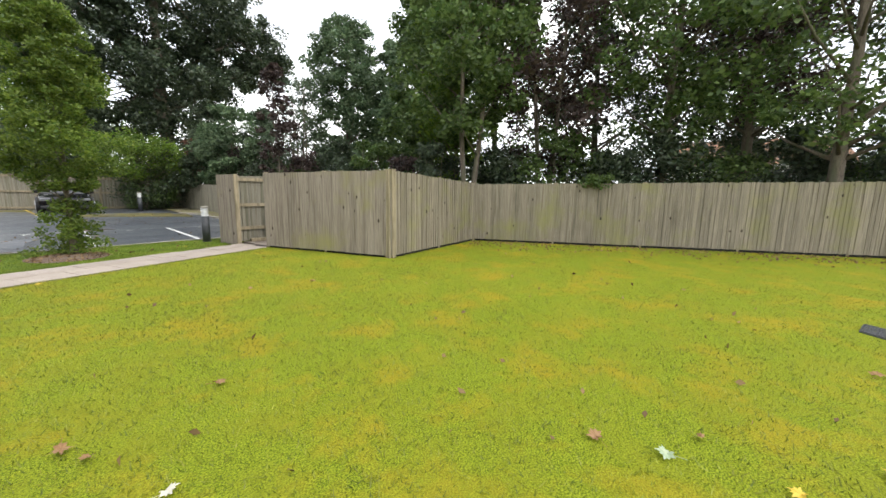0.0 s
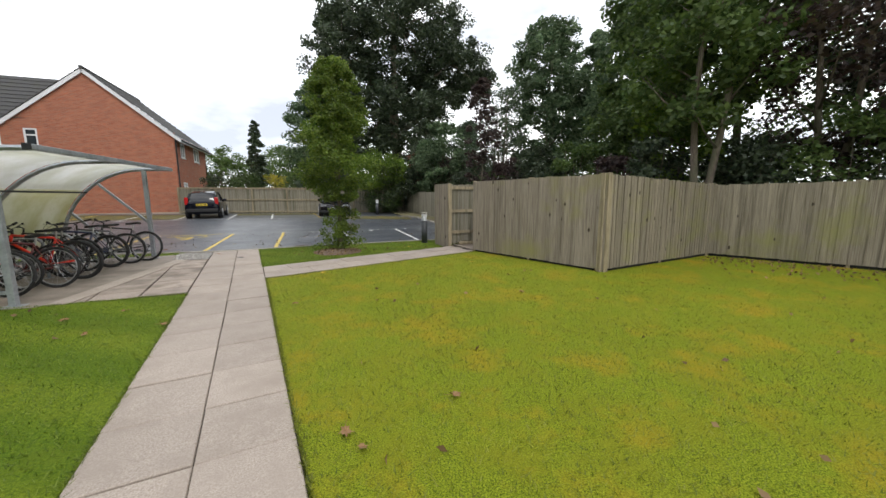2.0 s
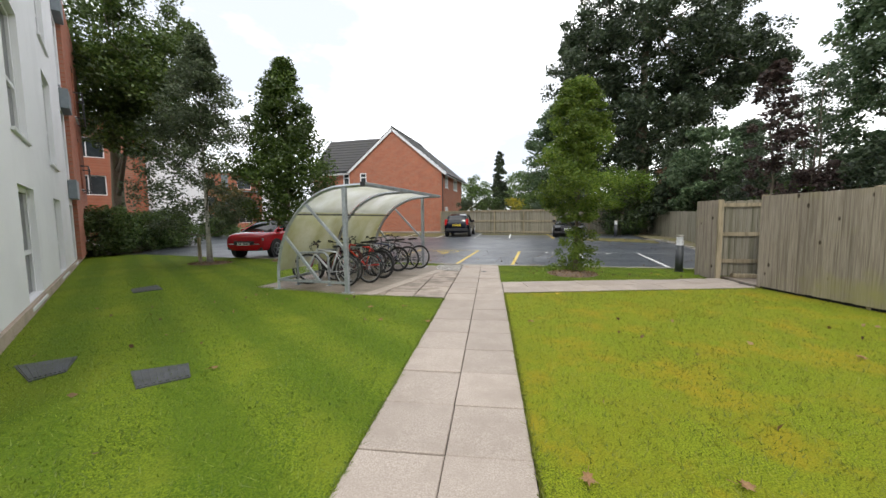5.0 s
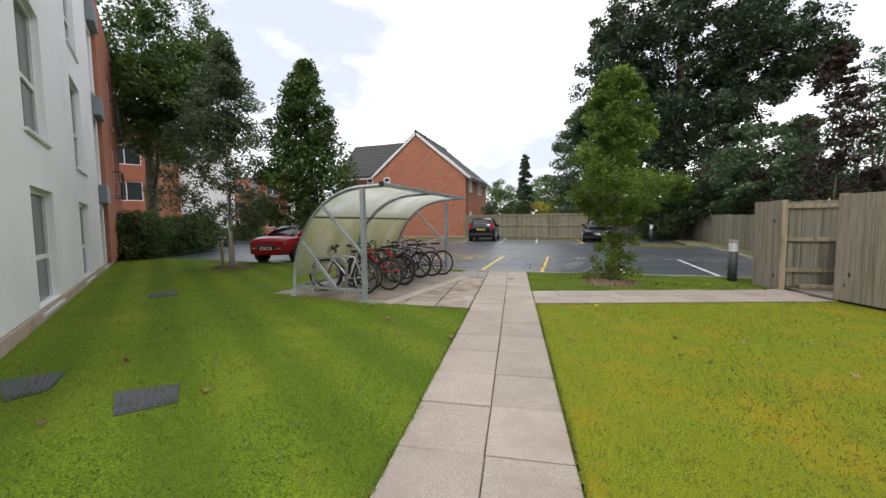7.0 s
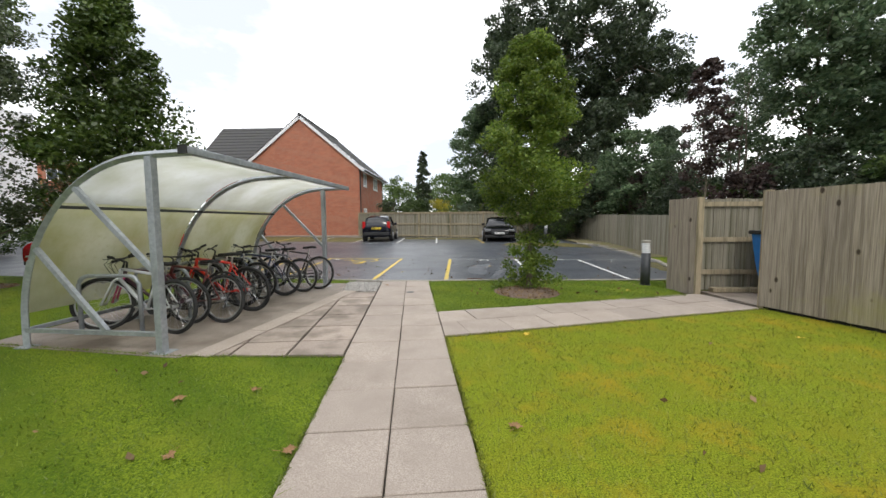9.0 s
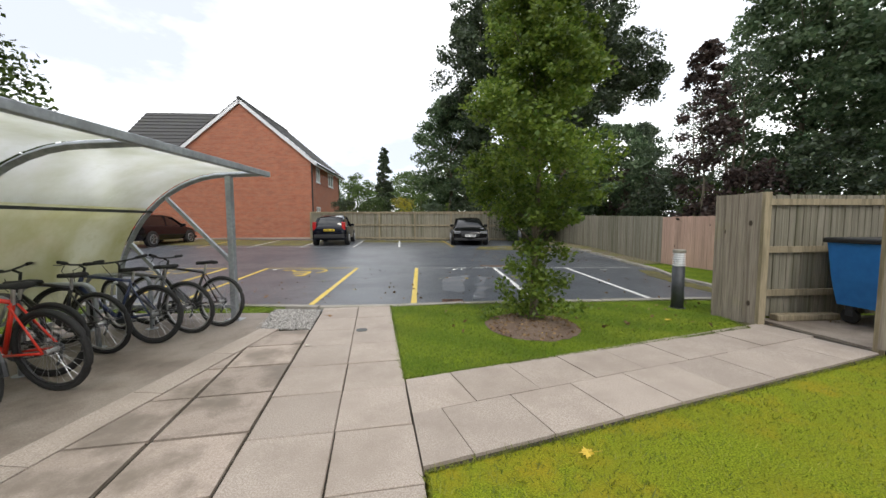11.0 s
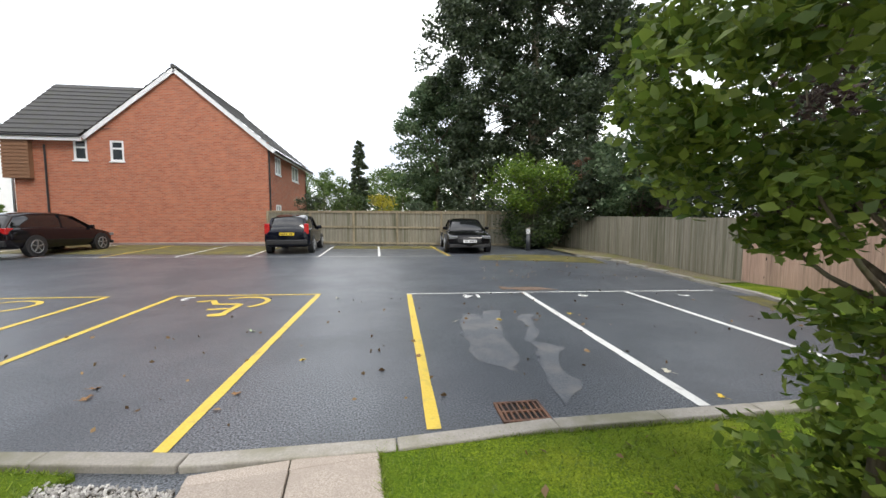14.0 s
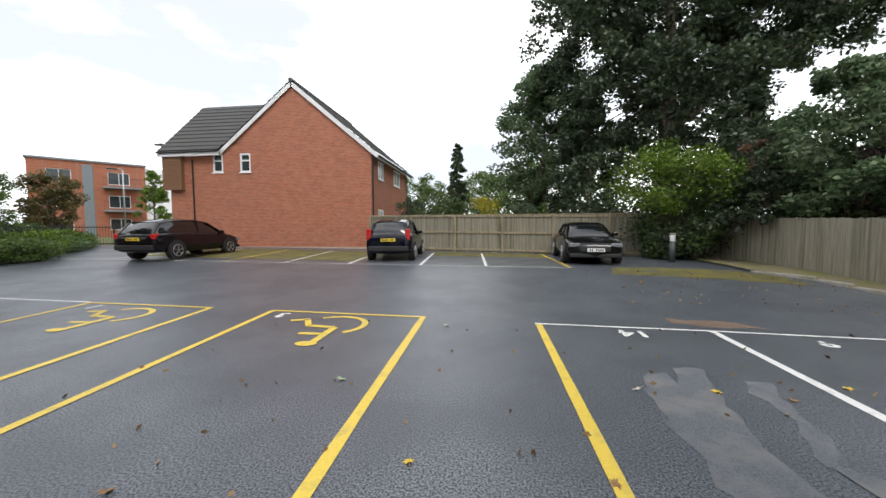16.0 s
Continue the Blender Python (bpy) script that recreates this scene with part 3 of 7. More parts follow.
marking("bay_line", "white bay line on wet tarmac", M_WHITELINE, [((5.3, 15.98), (5.05, 11.35))], 0.1)
marking("bay_end_line", "worn white line far along the row", M_WHITELINE, [((-8.3, 16.95), (-12.5, 17.15))], 0.07)
FAR = lambda x: 22.05 - 0.045 * x
marking("far_row_line", "long white line along the far bays", M_WHITELINE, [((-18.0, FAR(-18)), (2.4, FAR(2.4)))], 0.08)
for x, col in ((-0.25, M_WHITELINE), (2.3, M_YELLOW), (-2.4, M_WHITELINE), (-4.9, M_WHITELINE), (-7.3, M_WHITELINE), (-9.7, M_YELLOW), (-12.2, M_WHITELINE), (-14.6, M_WHITELINE)):
    marking("far_bay_line", "thin bay line in the far row", col, [((x, FAR(x)), (x - 0.25, FAR(x) + 4.6))], 0.09)


def wheelchair_sign(at):
    """The painted sign of a seated figure in a wheelchair, in bars and an arc; it is read from the lane."""
    bm = bmesh.new()
    def w(p):
        return (at[0] + p[0], at[1] + p[1])
    arc = [w((0.02 + 0.5 * math.cos(radians(a)), 0.3 + 0.5 * math.sin(radians(a)))) for a in range(-50, 141, 14)]
    for a, b in zip(arc, arc[1:]):
        stripe(bm, a, b, 0.1)
    for a, b, wd in (((0.12, -0.55), (0.11, 0.16), 0.12), ((-0.28, -0.2), (0.07, -0.18), 0.09), ((-0.34, 0.2), (0.1, 0.17), 0.1),
                     ((-0.32, 0.18), (-0.54, 0.57), 0.1), ((-0.78, 0.46), (-0.52, 0.57), 0.11)):
        stripe(bm, w(a), w(b), wd, 0.007)
    vs = [bm.verts.new((at[0] + 0.06 + 0.15 * math.cos(k), at[1] - 0.62 + 0.1 * math.sin(k), 0.008)) for k in np.linspace(0, 2 * math.pi, 13)[:-1]]
    bm.faces.new(vs)
    bmesh.ops.recalc_face_normals(bm, faces=bm.faces[:])
    return tagged(part("bay_sign", bm, M_YELLOW), "yellow painted wheelchair sign on wet tarmac", "road marking", kind="structure")


wheelchair_sign((-2.6, 15.6))
wheelchair_sign((-6.66, 15.76))


def painted_number(text, at, turn, size=0.42):
    cu = bpy.data.curves.new("bay_number", "FONT")
    cu.body, cu.size, cu.align_x, cu.align_y, cu.offset = text, size, "CENTER", "CENTER", 0.012
    tmp = bpy.data.objects.new("tmp", cu)
    me = bpy.data.meshes.new_from_object(tmp)
    bpy.data.objects.remove(tmp)
    me.materials.clear()
    ob = link("bay_number", me, M_WHITELINE)
    ob.matrix_world = pose(at[0], at[1], rise(*at) + 0.008, 0, 0, turn)
    return tagged(ob, "white painted bay number " + text, "road marking", kind="structure")


painted_number("14", (1.9, 15.95), 178)
painted_number("8", (4.16, 15.78), 178)
painted_number("9", (6.25, 15.55), 178)
painted_number("3", (-3.72, 16.4), 178)
painted_number("1", (-7.75, 16.6), 178)


def blotch(name, pts, material, label, lift, cat="stain"):
    """A flat patch with a ragged outline."""
    out = []
    for i in range(len(pts)):
        a, b = Vector(pts[i]), Vector(pts[(i + 1) % len(pts)])
        n = max(2, int((b - a).length / 0.12))
        for k in range(n):
            p = a.lerp(b, k / n)
            q = 0.14 * Vector((noise.noise((p.x * 4, p.y * 4, 1)), noise.noise((p.x * 4, p.y * 4, 7))))
            out.append(p + q)
    bm = bmesh.new()
    bm.faces.new([bm.verts.new((p.x, p.y, rise(p.x, p.y) + lift)) for p in out])
    bmesh.ops.triangulate(bm, faces=bm.faces[:])
    bmesh.ops.recalc_face_normals(bm, faces=bm.faces[:])
    return tagged(part(name, bm, material), label, cat, kind="structure")


DRY_LABEL = "lighter dry patch on wet tarmac"
blotch("dry_patch", [(1.35, 14.14), (1.5, 14.5), (1.62, 14.55), (1.66, 14.3), (1.8, 14.62), (2.06, 14.6), (1.93, 13.97), (1.7, 13.13), (1.73, 12.59), (1.58, 12.17), (1.41, 12.34), (1.15, 12.6), (1.24, 13.05), (1.2, 13.45)], M_DRY, DRY_LABEL, 0.004)
blotch("dry_patch", [(2.35, 14.38), (2.56, 14.38), (2.3, 13.55), (2.1, 12.98), (1.96, 13.05), (2.2, 13.7)], M_DRY, DRY_LABEL, 0.004)
blotch("dry_patch", [(2.08, 13.2), (2.32, 12.75), (2.21, 12.55), (2.06, 12.3), (2.0, 11.75), (1.74, 11.5), (1.75, 12.1), (1.97, 12.7)], M_DRY, DRY_LABEL, 0.008)
blotch("moss_patch", [(7.05, 11.4), (7.1, 13.4), (7.65, 15.2), (7.2, 15.3), (6.8, 14.0), (6.6, 12.4), (6.75, 11.4)], M_PATCH, "yellow-green moss along the kerb", 0.004)
blotch("moss_patch", [(3.2, 20.9), (5.0, 20.6), (7.2, 19.8), (7.3, 21.0), (6.6, 21.7), (4.9, 22.2), (3.6, 22.0)], M_PATCH, "yellow-green moss and leaves on tarmac", 0.004)
blotch("tarmac_repair", [(2.7, 16.9), (3.7, 16.75), (4.0, 16.4), (3.2, 16.45), (2.75, 16.6)], M_SOIL, "reddish scraped tarmac repair", 0.004)
blotch("moss_patch", [(-15.5, 24.0), (-4.9, 23.0), (-4.8, 26.9), (-15.5, 27.6)], M_PATCH, "mossy tarmac in the empty far bays", 0.004)
blotch("moss_patch", [(-2.6, 25.6), (2.2, 24.9), (2.3, 26.5), (-2.6, 27.4)], M_PATCH, "mossy tarmac below the fence", 0.004)


# ---- fences ----
def board_mesh(w, h, material, t=0.018):
    """A feather-edge board, thicker on one edge, its foot at the origin."""
    bm = bmesh.new()
    pro = ((-w / 2 - 0.008, 0), (w / 2 + 0.008, 0), (w / 2 + 0.008, t), (-w / 2 - 0.008, t * 0.4))
    lo = [bm.verts.new((x, y, 0)) for x, y in pro]
    hi = [bm.verts.new((x, y, h)) for x, y in pro]
    bm.faces.new(hi)
    bm.faces.new(lo[::-1])
    for i in range(4):
        bm.faces.new((lo[i], lo[(i + 1) % 4], hi[(i + 1) % 4], hi[i]))
    bmesh.ops.recalc_face_normals(bm, faces=bm.faces[:])
    me = bpy.data.meshes.new("board")
    bm.to_mesh(me)
    bm.free()
    me.materials.append(material)
    return me


def fence(p0, p1, h0, h1, label, side=1, pitch=0.1, material=None, z0=0.05, z1=0.05, posts=0.0, rails=(), rails_front=False, cap=False, base_shade=False):
    """A close-boarded fence: its boards face the left (side 1) or right (side -1) of the way from p0 to p1."""
    a, b = Vector((*p0, 0)), Vector((*p1, 0))
    d = b - a
    ob = thing("fence", label, "fence", (0, 0, 0), group="timber fences")
    n = round(d.length / pitch)
    step = d / n
    mat = material or M_FENCE
    me = board_mesh(step.length, h0, mat)
    ang = math.degrees(math.atan2(d.y, d.x)) + (0 if side > 0 else 180)
    nrm = Vector((-d.y, d.x, 0)).normalized() * side
    for k in range(n):
        p = a + step * (k + 0.5)
        f = (k + 0.5) / n
        br = link("board", me, None, ob)
        br.matrix_world = pose(p.x, p.y, z0 + (z1 - z0) * f + random.uniform(-0.008, 0.004), random.uniform(-0.3, 0.3), random.uniform(-0.12, 0.12), ang) @ Matrix.Diagonal(
            (1, random.uniform(0.8, 1.5), (h0 + (h1 - h0) * f) / h0 * random.uniform(0.995, 1.005), 1))
    off = nrm * (0.035 if rails_front else -0.045)
    for rz in rails:
        bm = bmesh.new()
        bar(bm, a + off + Vector((0, 0, z0 + rz)), b + off + Vector((0, 0, z1 + rz)), 0.045, 0.09)
        part("rail", bm, M_POST, ob)
    if posts:
        m = max(1, round(d.length / posts))
        for k in range(m + 1):
            p = a + d * k / m + nrm * (0.075 if rails_front else -0.06)
            f = k / m
            bm = bmesh.new()
            box(bm, (p.x - 0.05, p.y - 0.05, z0 + (z1 - z0) * f - 0.1), (p.x + 0.05, p.y + 0.05, z0 + (z1 - z0) * f + h0 + (h1 - h0) * f + 0.02), 0.006)
            part("post", bm, M_POST, ob)
    # Black strip behind the board feet, put in for the shade below them.
    if base_shade:
        bm = bmesh.new()
        bar(bm, a - nrm * 0.03 + Vector((0, 0, z0 - 0.04)), b - nrm * 0.03 + Vector((0, 0, z1 - 0.04)), 0.03, 0.13)
        part("base_shade", bm, M_SHADE_BLACK, ob, "black strip standing in for the shade beneath")
    if cap:
        bm = bmesh.new()
        bar(bm, a + Vector((0, 0, z0 + h0 + 0.015)), b + Vector((0, 0, z1 + h1 + 0.015)), 0.09, 0.03)
        part("capping", bm, M_POST, ob)
    return ob


CORNER = (10.53, 5.64)
fence(CORNER, (17.6, -8.8), 1.62, 1.82, "tall weathered grey timber fence along the lawn", -1, 0.1, M_FENCE_SHADED, z0=0.09, z1=0.09, rails=(0.3, 0.9, 1.5), posts=2.4, base_shade=True)
fence((6.74, 5.1), (10.5, 5.62), 1.79, 1.64, "weathered greenish timber fence side of the bin store", -1, 0.1, M_FENCE_SHADED, rails=(0.3, 0.9, 1.5), posts=1.9, z0=0.085, z1=0.09, base_shade=True)
fence((5.64, 8.46), (6.74, 5.1), 1.77, 1.8, "weathered grey-brown timber fence front of the bin store", -1, 0.145, rails=(0.3, 0.9, 1.5), posts=1.7, z0=0.08, z1=0.08, base_shade=True)
fence((5.16, 10.12), (5.38, 9.64), 1.81, 1.81, "short timber fence return beside the bin store gate", -1, 0.125, rails=(0.3, 1.5), z0=0.02, z1=0.02)
fence((9.9, 9.95), (5.42, 9.9), 1.76, 1.76, "back of timber fence with rails, closing the bin store", 1, 0.11, M_FENCE_DARK, 0.06, 0.06, 0, (0.35, 0.98, 1.66), True)
bm = bmesh.new()
box(bm, (5.37, 9.58, -0.1), (5.47, 9.68, 1.84), 0.006)
tagged(part("gate_post", bm, M_POST), "square timber gate post at the bin store", "post")
fence((8.93, 16.7), (9.4, 13.4), 1.58, 1.6, "pale pinkish newer timber fence section beside the verge", -1, 0.13, M_FENCE_NEW, 0.02, 0.02, rails=(0.3, 1.3), base_shade=True)
fence((9.4, 13.4), CORNER, 1.6, 1.66, "weathered grey timber fence behind the bin store", -1, 0.12, M_FENCE, 0.02, 0.04, rails=(0.3, 1.3), base_shade=True)
fence((8.35, 25.8), (8.93, 16.7), 1.72, 1.6, "damp grey-green timber fence along the car park", -1, 0.11, M_FENCE_DARK, 0.12, 0.02, rails=(0.3, 1.4), base_shade=True)
fence((9.2, 25.7), (-6.15, 28.42), 1.8, 1.72, "grey timber fence with posts and rails behind the far bays", 1, 0.125, M_FENCE_DARK, 0.24, 0.38, 2.35, (0.15, 0.95, 1.7), True, True)


# ---- buildings ----
def cells(bm, o, d, n, length, z0, z1, th, holes):
    """A wall from o along d, its outer face towards n, with rectangular holes (u0, u1, z0, z1) right through."""
    o, d, n = Vector(o), Vector(d), Vector(n)
    us = sorted({0.0, length, *(h[0] for h in holes), *(h[1] for h in holes)})
    zs = sorted({z0, z1, *(h[2] for h in holes), *(h[3] for h in holes)})
    solid = {}
    for i in range(len(us) - 1):
        for j in range(len(zs) - 1):
            u, z = (us[i] + us[i + 1]) / 2, (zs[j] + zs[j + 1]) / 2
            solid[i, j] = not any(h[0] < u < h[1] and h[2] < z < h[3] for h in holes)
    vs = {}
    def v(i, j, k):
        if (i, j, k) not in vs:
            vs[i, j, k] = bm.verts.new(o + d * us[i] - n * (th * k) + Vector((0, 0, zs[j])))
        return vs[i, j, k]
    for (i, j), full in solid.items():
        if not full:
            continue
        bm.faces.new((v(i, j, 0), v(i + 1, j, 0), v(i + 1, j + 1, 0), v(i, j + 1, 0)))
        bm.faces.new((v(i + 1, j, 1), v(i, j, 1), v(i, j + 1, 1), v(i + 1, j + 1, 1)))
        for di, dj, a, b in ((-1, 0, (i, j), (i, j + 1)), (1, 0, (i + 1, j), (i + 1, j + 1)), (0, -1, (i, j), (i + 1, j)), (0, 1, (i, j + 1), (i + 1, j + 1))):
            if not solid.get((i + di, j + dj), False):
                bm.faces.new((v(*a, 0), v(*b, 0), v(*b, 1), v(*a, 1)))
    return bm


def window(parent, o, d, n, hole, lights=(0.5,), transom=None, material=None, sill=True, fw=0.07, recess=0.1):
    """A plastic window in a hole: frame, bars, panes and sill."""
    o, d, n = Vector(o), Vector(d), Vector(n)
    u0, u1, z0, z1 = hole
    m = Matrix.Translation(o - n * recess) @ Matrix((d, n, (0, 0, 1))).transposed().to_4x4()
    bm = bmesh.new()
    for lo, hi in (((u0, -0.03, z0), (u0 + fw, 0.04, z1)), ((u1 - fw, -0.03, z0), (u1, 0.04, z1)),
                   ((u0 + fw, -0.03, z0), (u1 - fw, 0.04, z0 + fw)), ((u0 + fw, -0.03, z1 - fw), (u1 - fw, 0.04, z1))):
        box(bm, lo, hi)
    for f in lights:
        c = u0 + (u1 - u0) * f
        box(bm, (c - fw * 0.45, -0.025, z0 + fw), (c + fw * 0.45, 0.035, z1 - fw))
    if transom:
        c = z0 + (z1 - z0) * transom
        box(bm, (u0 + fw, -0.022, c - fw * 0.45), (u1 - fw, 0.032, c + fw * 0.45))
    bmesh.ops.transform(bm, matrix=m, verts=bm.verts[:])
    fr = part("window", bm, M_UPVC, parent, "white plastic window frame")
    bm = bmesh.new()
    box(bm, (u0 + 0.02, -0.012, z0 + 0.02), (u1 - 0.02, 0.0, z1 - 0.02))
    bmesh.ops.transform(bm, matrix=m, verts=bm.verts[:])
    part("pane", bm, material or M_PANE, fr)
    if sill:
        bm = bmesh.new()
        box(bm, (u0 - 0.05, -0.02, z0 - 0.06), (u1 + 0.05, recess + 0.05, z0 - 0.003), 0.008)
        bmesh.ops.transform(bm, matrix=m, verts=bm.verts[:])
        part("sill", bm, M_UPVC, fr)
    return fr


def brick_house():
    h = thing("house", "two-storey red brick house with dark tiled roof beside the car park", "house")
    gy, xr, xl, eave, apex, base = 28.5, -6.12, -14.45, 5.3, 9.05, 0.2
    ax = (xr + xl) / 2
    wl_x = -17.5
    holes = [(-14.94 - wl_x, -14.34 - wl_x, 4.5, 5.5), (-13.35 - wl_x, -12.74 - wl_x, 4.48, 5.48)]
    bm = bmesh.new()
    cells(bm, (wl_x, gy, 0), (1, 0, 0), (0, -1, 0), xr - wl_x, base, 5.6, 0.3, holes)
    part("wall", bm, M_BRICK, h, "red brick gable wall")
    bm = bmesh.new()
    tri = [(xl + 0.2, 5.6), (xr - 0.25, 5.6), (ax, apex - 0.12)]
    lo = [bm.verts.new((x, gy, z)) for x, z in tri]
    hi = [bm.verts.new((x, gy + 0.3, z)) for x, z in tri]
    bm.faces.new(lo)
    bm.faces.new(hi[::-1])
    for i in range(3):
        bm.faces.new((lo[i], lo[(i + 1) % 3], hi[(i + 1) % 3], hi[i]))
    part("gable", bm, M_BRICK, h, "red brick gable peak")
    side = [(0.85, 1.8, 4.15, 5.1), (4.0, 5.5, 4.15, 5.1), (0.8, 1.7, 1.6, 2.5)]
    bm = bmesh.new()
    cells(bm, (xr, gy + 0.3, 0), (0, 1, 0), (1, 0, 0), 7.6, base, 5.45, 0.3, side)
    part("wall", bm, M_BRICK, h, "red brick side wall")
    bm = bmesh.new()
    cells(bm, (wl_x, gy + 7.9, 0), (0, -1, 0), (-1, 0, 0), 7.6, base, 5.6, 0.3, [])
    part("wall", bm, M_BRICK, h, "red brick end wall")
    bm = bmesh.new()
    cells(bm, (xr, gy + 7.9, 0), (-1, 0, 0), (0, 1, 0), xr - wl_x, base, 5.6, 0.3, [])
    part("wall", bm, M_BRICK, h, "red brick back walls")
    for ho in holes:
        window(h, (wl_x, gy, 0), (1, 0, 0), (0, -1, 0), ho, (), 0.62, None, True, 0.09, 0.05)
    for ho in side:
        window(h, (xr, gy + 0.3, 0), (0, 1, 0), (1, 0, 0), ho, (0.5,), None, M_BLIND, True, 0.09, 0.03)
    # main roof, ridge running back from the gable; tile courses stepped
    def slope(x0, z0, x1, z1, y0, y1, name):
        n = 14
        pts = []
        for k in range(n):
            for f, lift in ((k / n, 0.06), ((k + 1) / n, 0.012)):
                pts.append((x0 + (x1 - x0) * f, z0 + (z1 - z0) * f + lift))
        vs = [(x, yy, z) for x, z in pts for yy in (y0, y1)]
        raw(name, vs, [(2 * i, 2 * i + 1, 2 * i + 3, 2 * i + 2) for i in range(len(pts) - 1)], M_ROOF, h, "dark grey tiled roof slope")
    slope(xr + 0.42, eave - 0.12, ax, apex, gy - 0.14, gy + 8.0, "roof")
    slope(xl - 0.3, eave + 0.12, ax, apex, gy - 0.14, gy + 8.0, "roof")
    bm = bmesh.new()
    tube(bm, [(ax, gy - 0.16, apex + 0.02), (ax, gy + 8.0, apex + 0.02)], 0.11, 8)
    part("ridge", bm, M_ROOF, h)
    # wing roof facing the car park with a hipped end
    ry, rz = gy + 2.7, 8.9
    n = 12
    vs = []
    for k in range(n):
        for f, lift in ((k / n, 0.065), ((k + 1) / n, 0.012)):
            yy, zz = gy - 0.35 + (ry - gy + 0.35) * f, 5.62 + (rz - 5.62) * f + lift
            vs.append((-17.95 + 0.3 * f, yy, zz))
            vs.append((xl + 0.12 if yy < gy + 0.02 else ax - 0.2, yy, zz))
    raw("roof", vs, [(2 * i, 2 * i + 1, 2 * i + 3, 2 * i + 2) for i in range(2 * n - 1)], M_ROOF, h, "dark grey tiled wing roof")
    raw("roof", [(-17.95, gy - 0.35, 5.62), (-17.65, ry, rz), (-17.95, gy + 7.9, 5.62), (-17.65, ry + 2, rz)], [(0, 1, 3, 2)], M_ROOF, h, "dark grey tiled hip")
    raw("roof", [(-17.65, ry, rz), (ax, ry, rz), (ax, gy + 8.2, 5.6), (-17.9, gy + 8.2, 5.6)], [(0, 1, 2, 3)], M_ROOF, h)
    # verge boards, eaves and pipes
    bm = bmesh.new()
    bar(bm, (xl + 0.02, gy - 0.09, eave + 0.24), (ax, gy - 0.09, apex - 0.14), 0.05, 0.2)
    part("bargeboard", bm, M_UPVC, h, "white bargeboard")
    bm = bmesh.new()
    bar(bm, (xr + 0.38, gy - 0.09, eave - 0.2), (ax, gy - 0.09, apex - 0.14), 0.05, 0.2)
    part("bargeboard", bm, M_UPVC, h, "white bargeboard")
    bm = bmesh.new()
    bar(bm, (-17.95, gy - 0.3, 5.46), (xl + 0.1, gy - 0.3, 5.46), 0.06, 0.2)
    part("fascia", bm, M_UPVC, h, "white fascia board")
    bm = bmesh.new()
    bar(bm, (xr + 0.36, gy, eave - 0.22), (xr + 0.36, gy + 8, eave - 0.22), 0.06, 0.16)
    part("fascia", bm, M_UPVC, h, "white fascia board")
    bm = bmesh.new()
    tube(bm, [(-17.95, gy - 0.38, 5.58), (xl + 0.1, gy - 0.38, 5.58)], 0.05, 8)
    part("gutter", bm, M_BLACK, h, "black gutter")
    bm = bmesh.new()
    tube(bm, [(xr + 0.45, gy - 0.05, eave - 0.18), (xr + 0.45, gy + 8, eave - 0.18)], 0.06, 8)
    part("gutter", bm, M_BLACK, h, "black gutter")
    for x, y0 in ((-16.12, gy - 0.05), (xr + 0.06, gy + 0.06)):
        bm = bmesh.new()
        tube(bm, [(x, y0, 5.2), (x, y0, 0.3)], 0.04, 8)
        part("downpipe", bm, M_BLACK, h, "black downpipe")
    bay = part("tile_hung_bay", box(bmesh.new(), (-17.75, gy - 0.22, 3.6), (-16.65, gy - 0.003, 5.45)), M_BROWNTILE, h, "brown tile-hung bay")
    bm = bmesh.new()
    for k in range(11):
        box(bm, (-17.77, gy - 0.245, 3.6 + k * 0.165), (-16.63, gy - 0.222, 3.6 + k * 0.165 + 0.13))
    part("tile_course", bm, M_BROWNTILE, bay)
    bm = bmesh.new()
    box(bm, (wl_x - 0.03, gy - 0.03, 0.1), (xr + 0.03, gy - 0.002, 0.52))
    part("plinth", bm, M_PLINTH, h, "pale plinth course")
    return h


brick_house()

BLD_O, BLD_D, BLD_N = Vector((-4.27, 2.41, 0)), Vector((-0.8368, 0.5474, 0)), Vector((0.5474, 0.8368, 0))


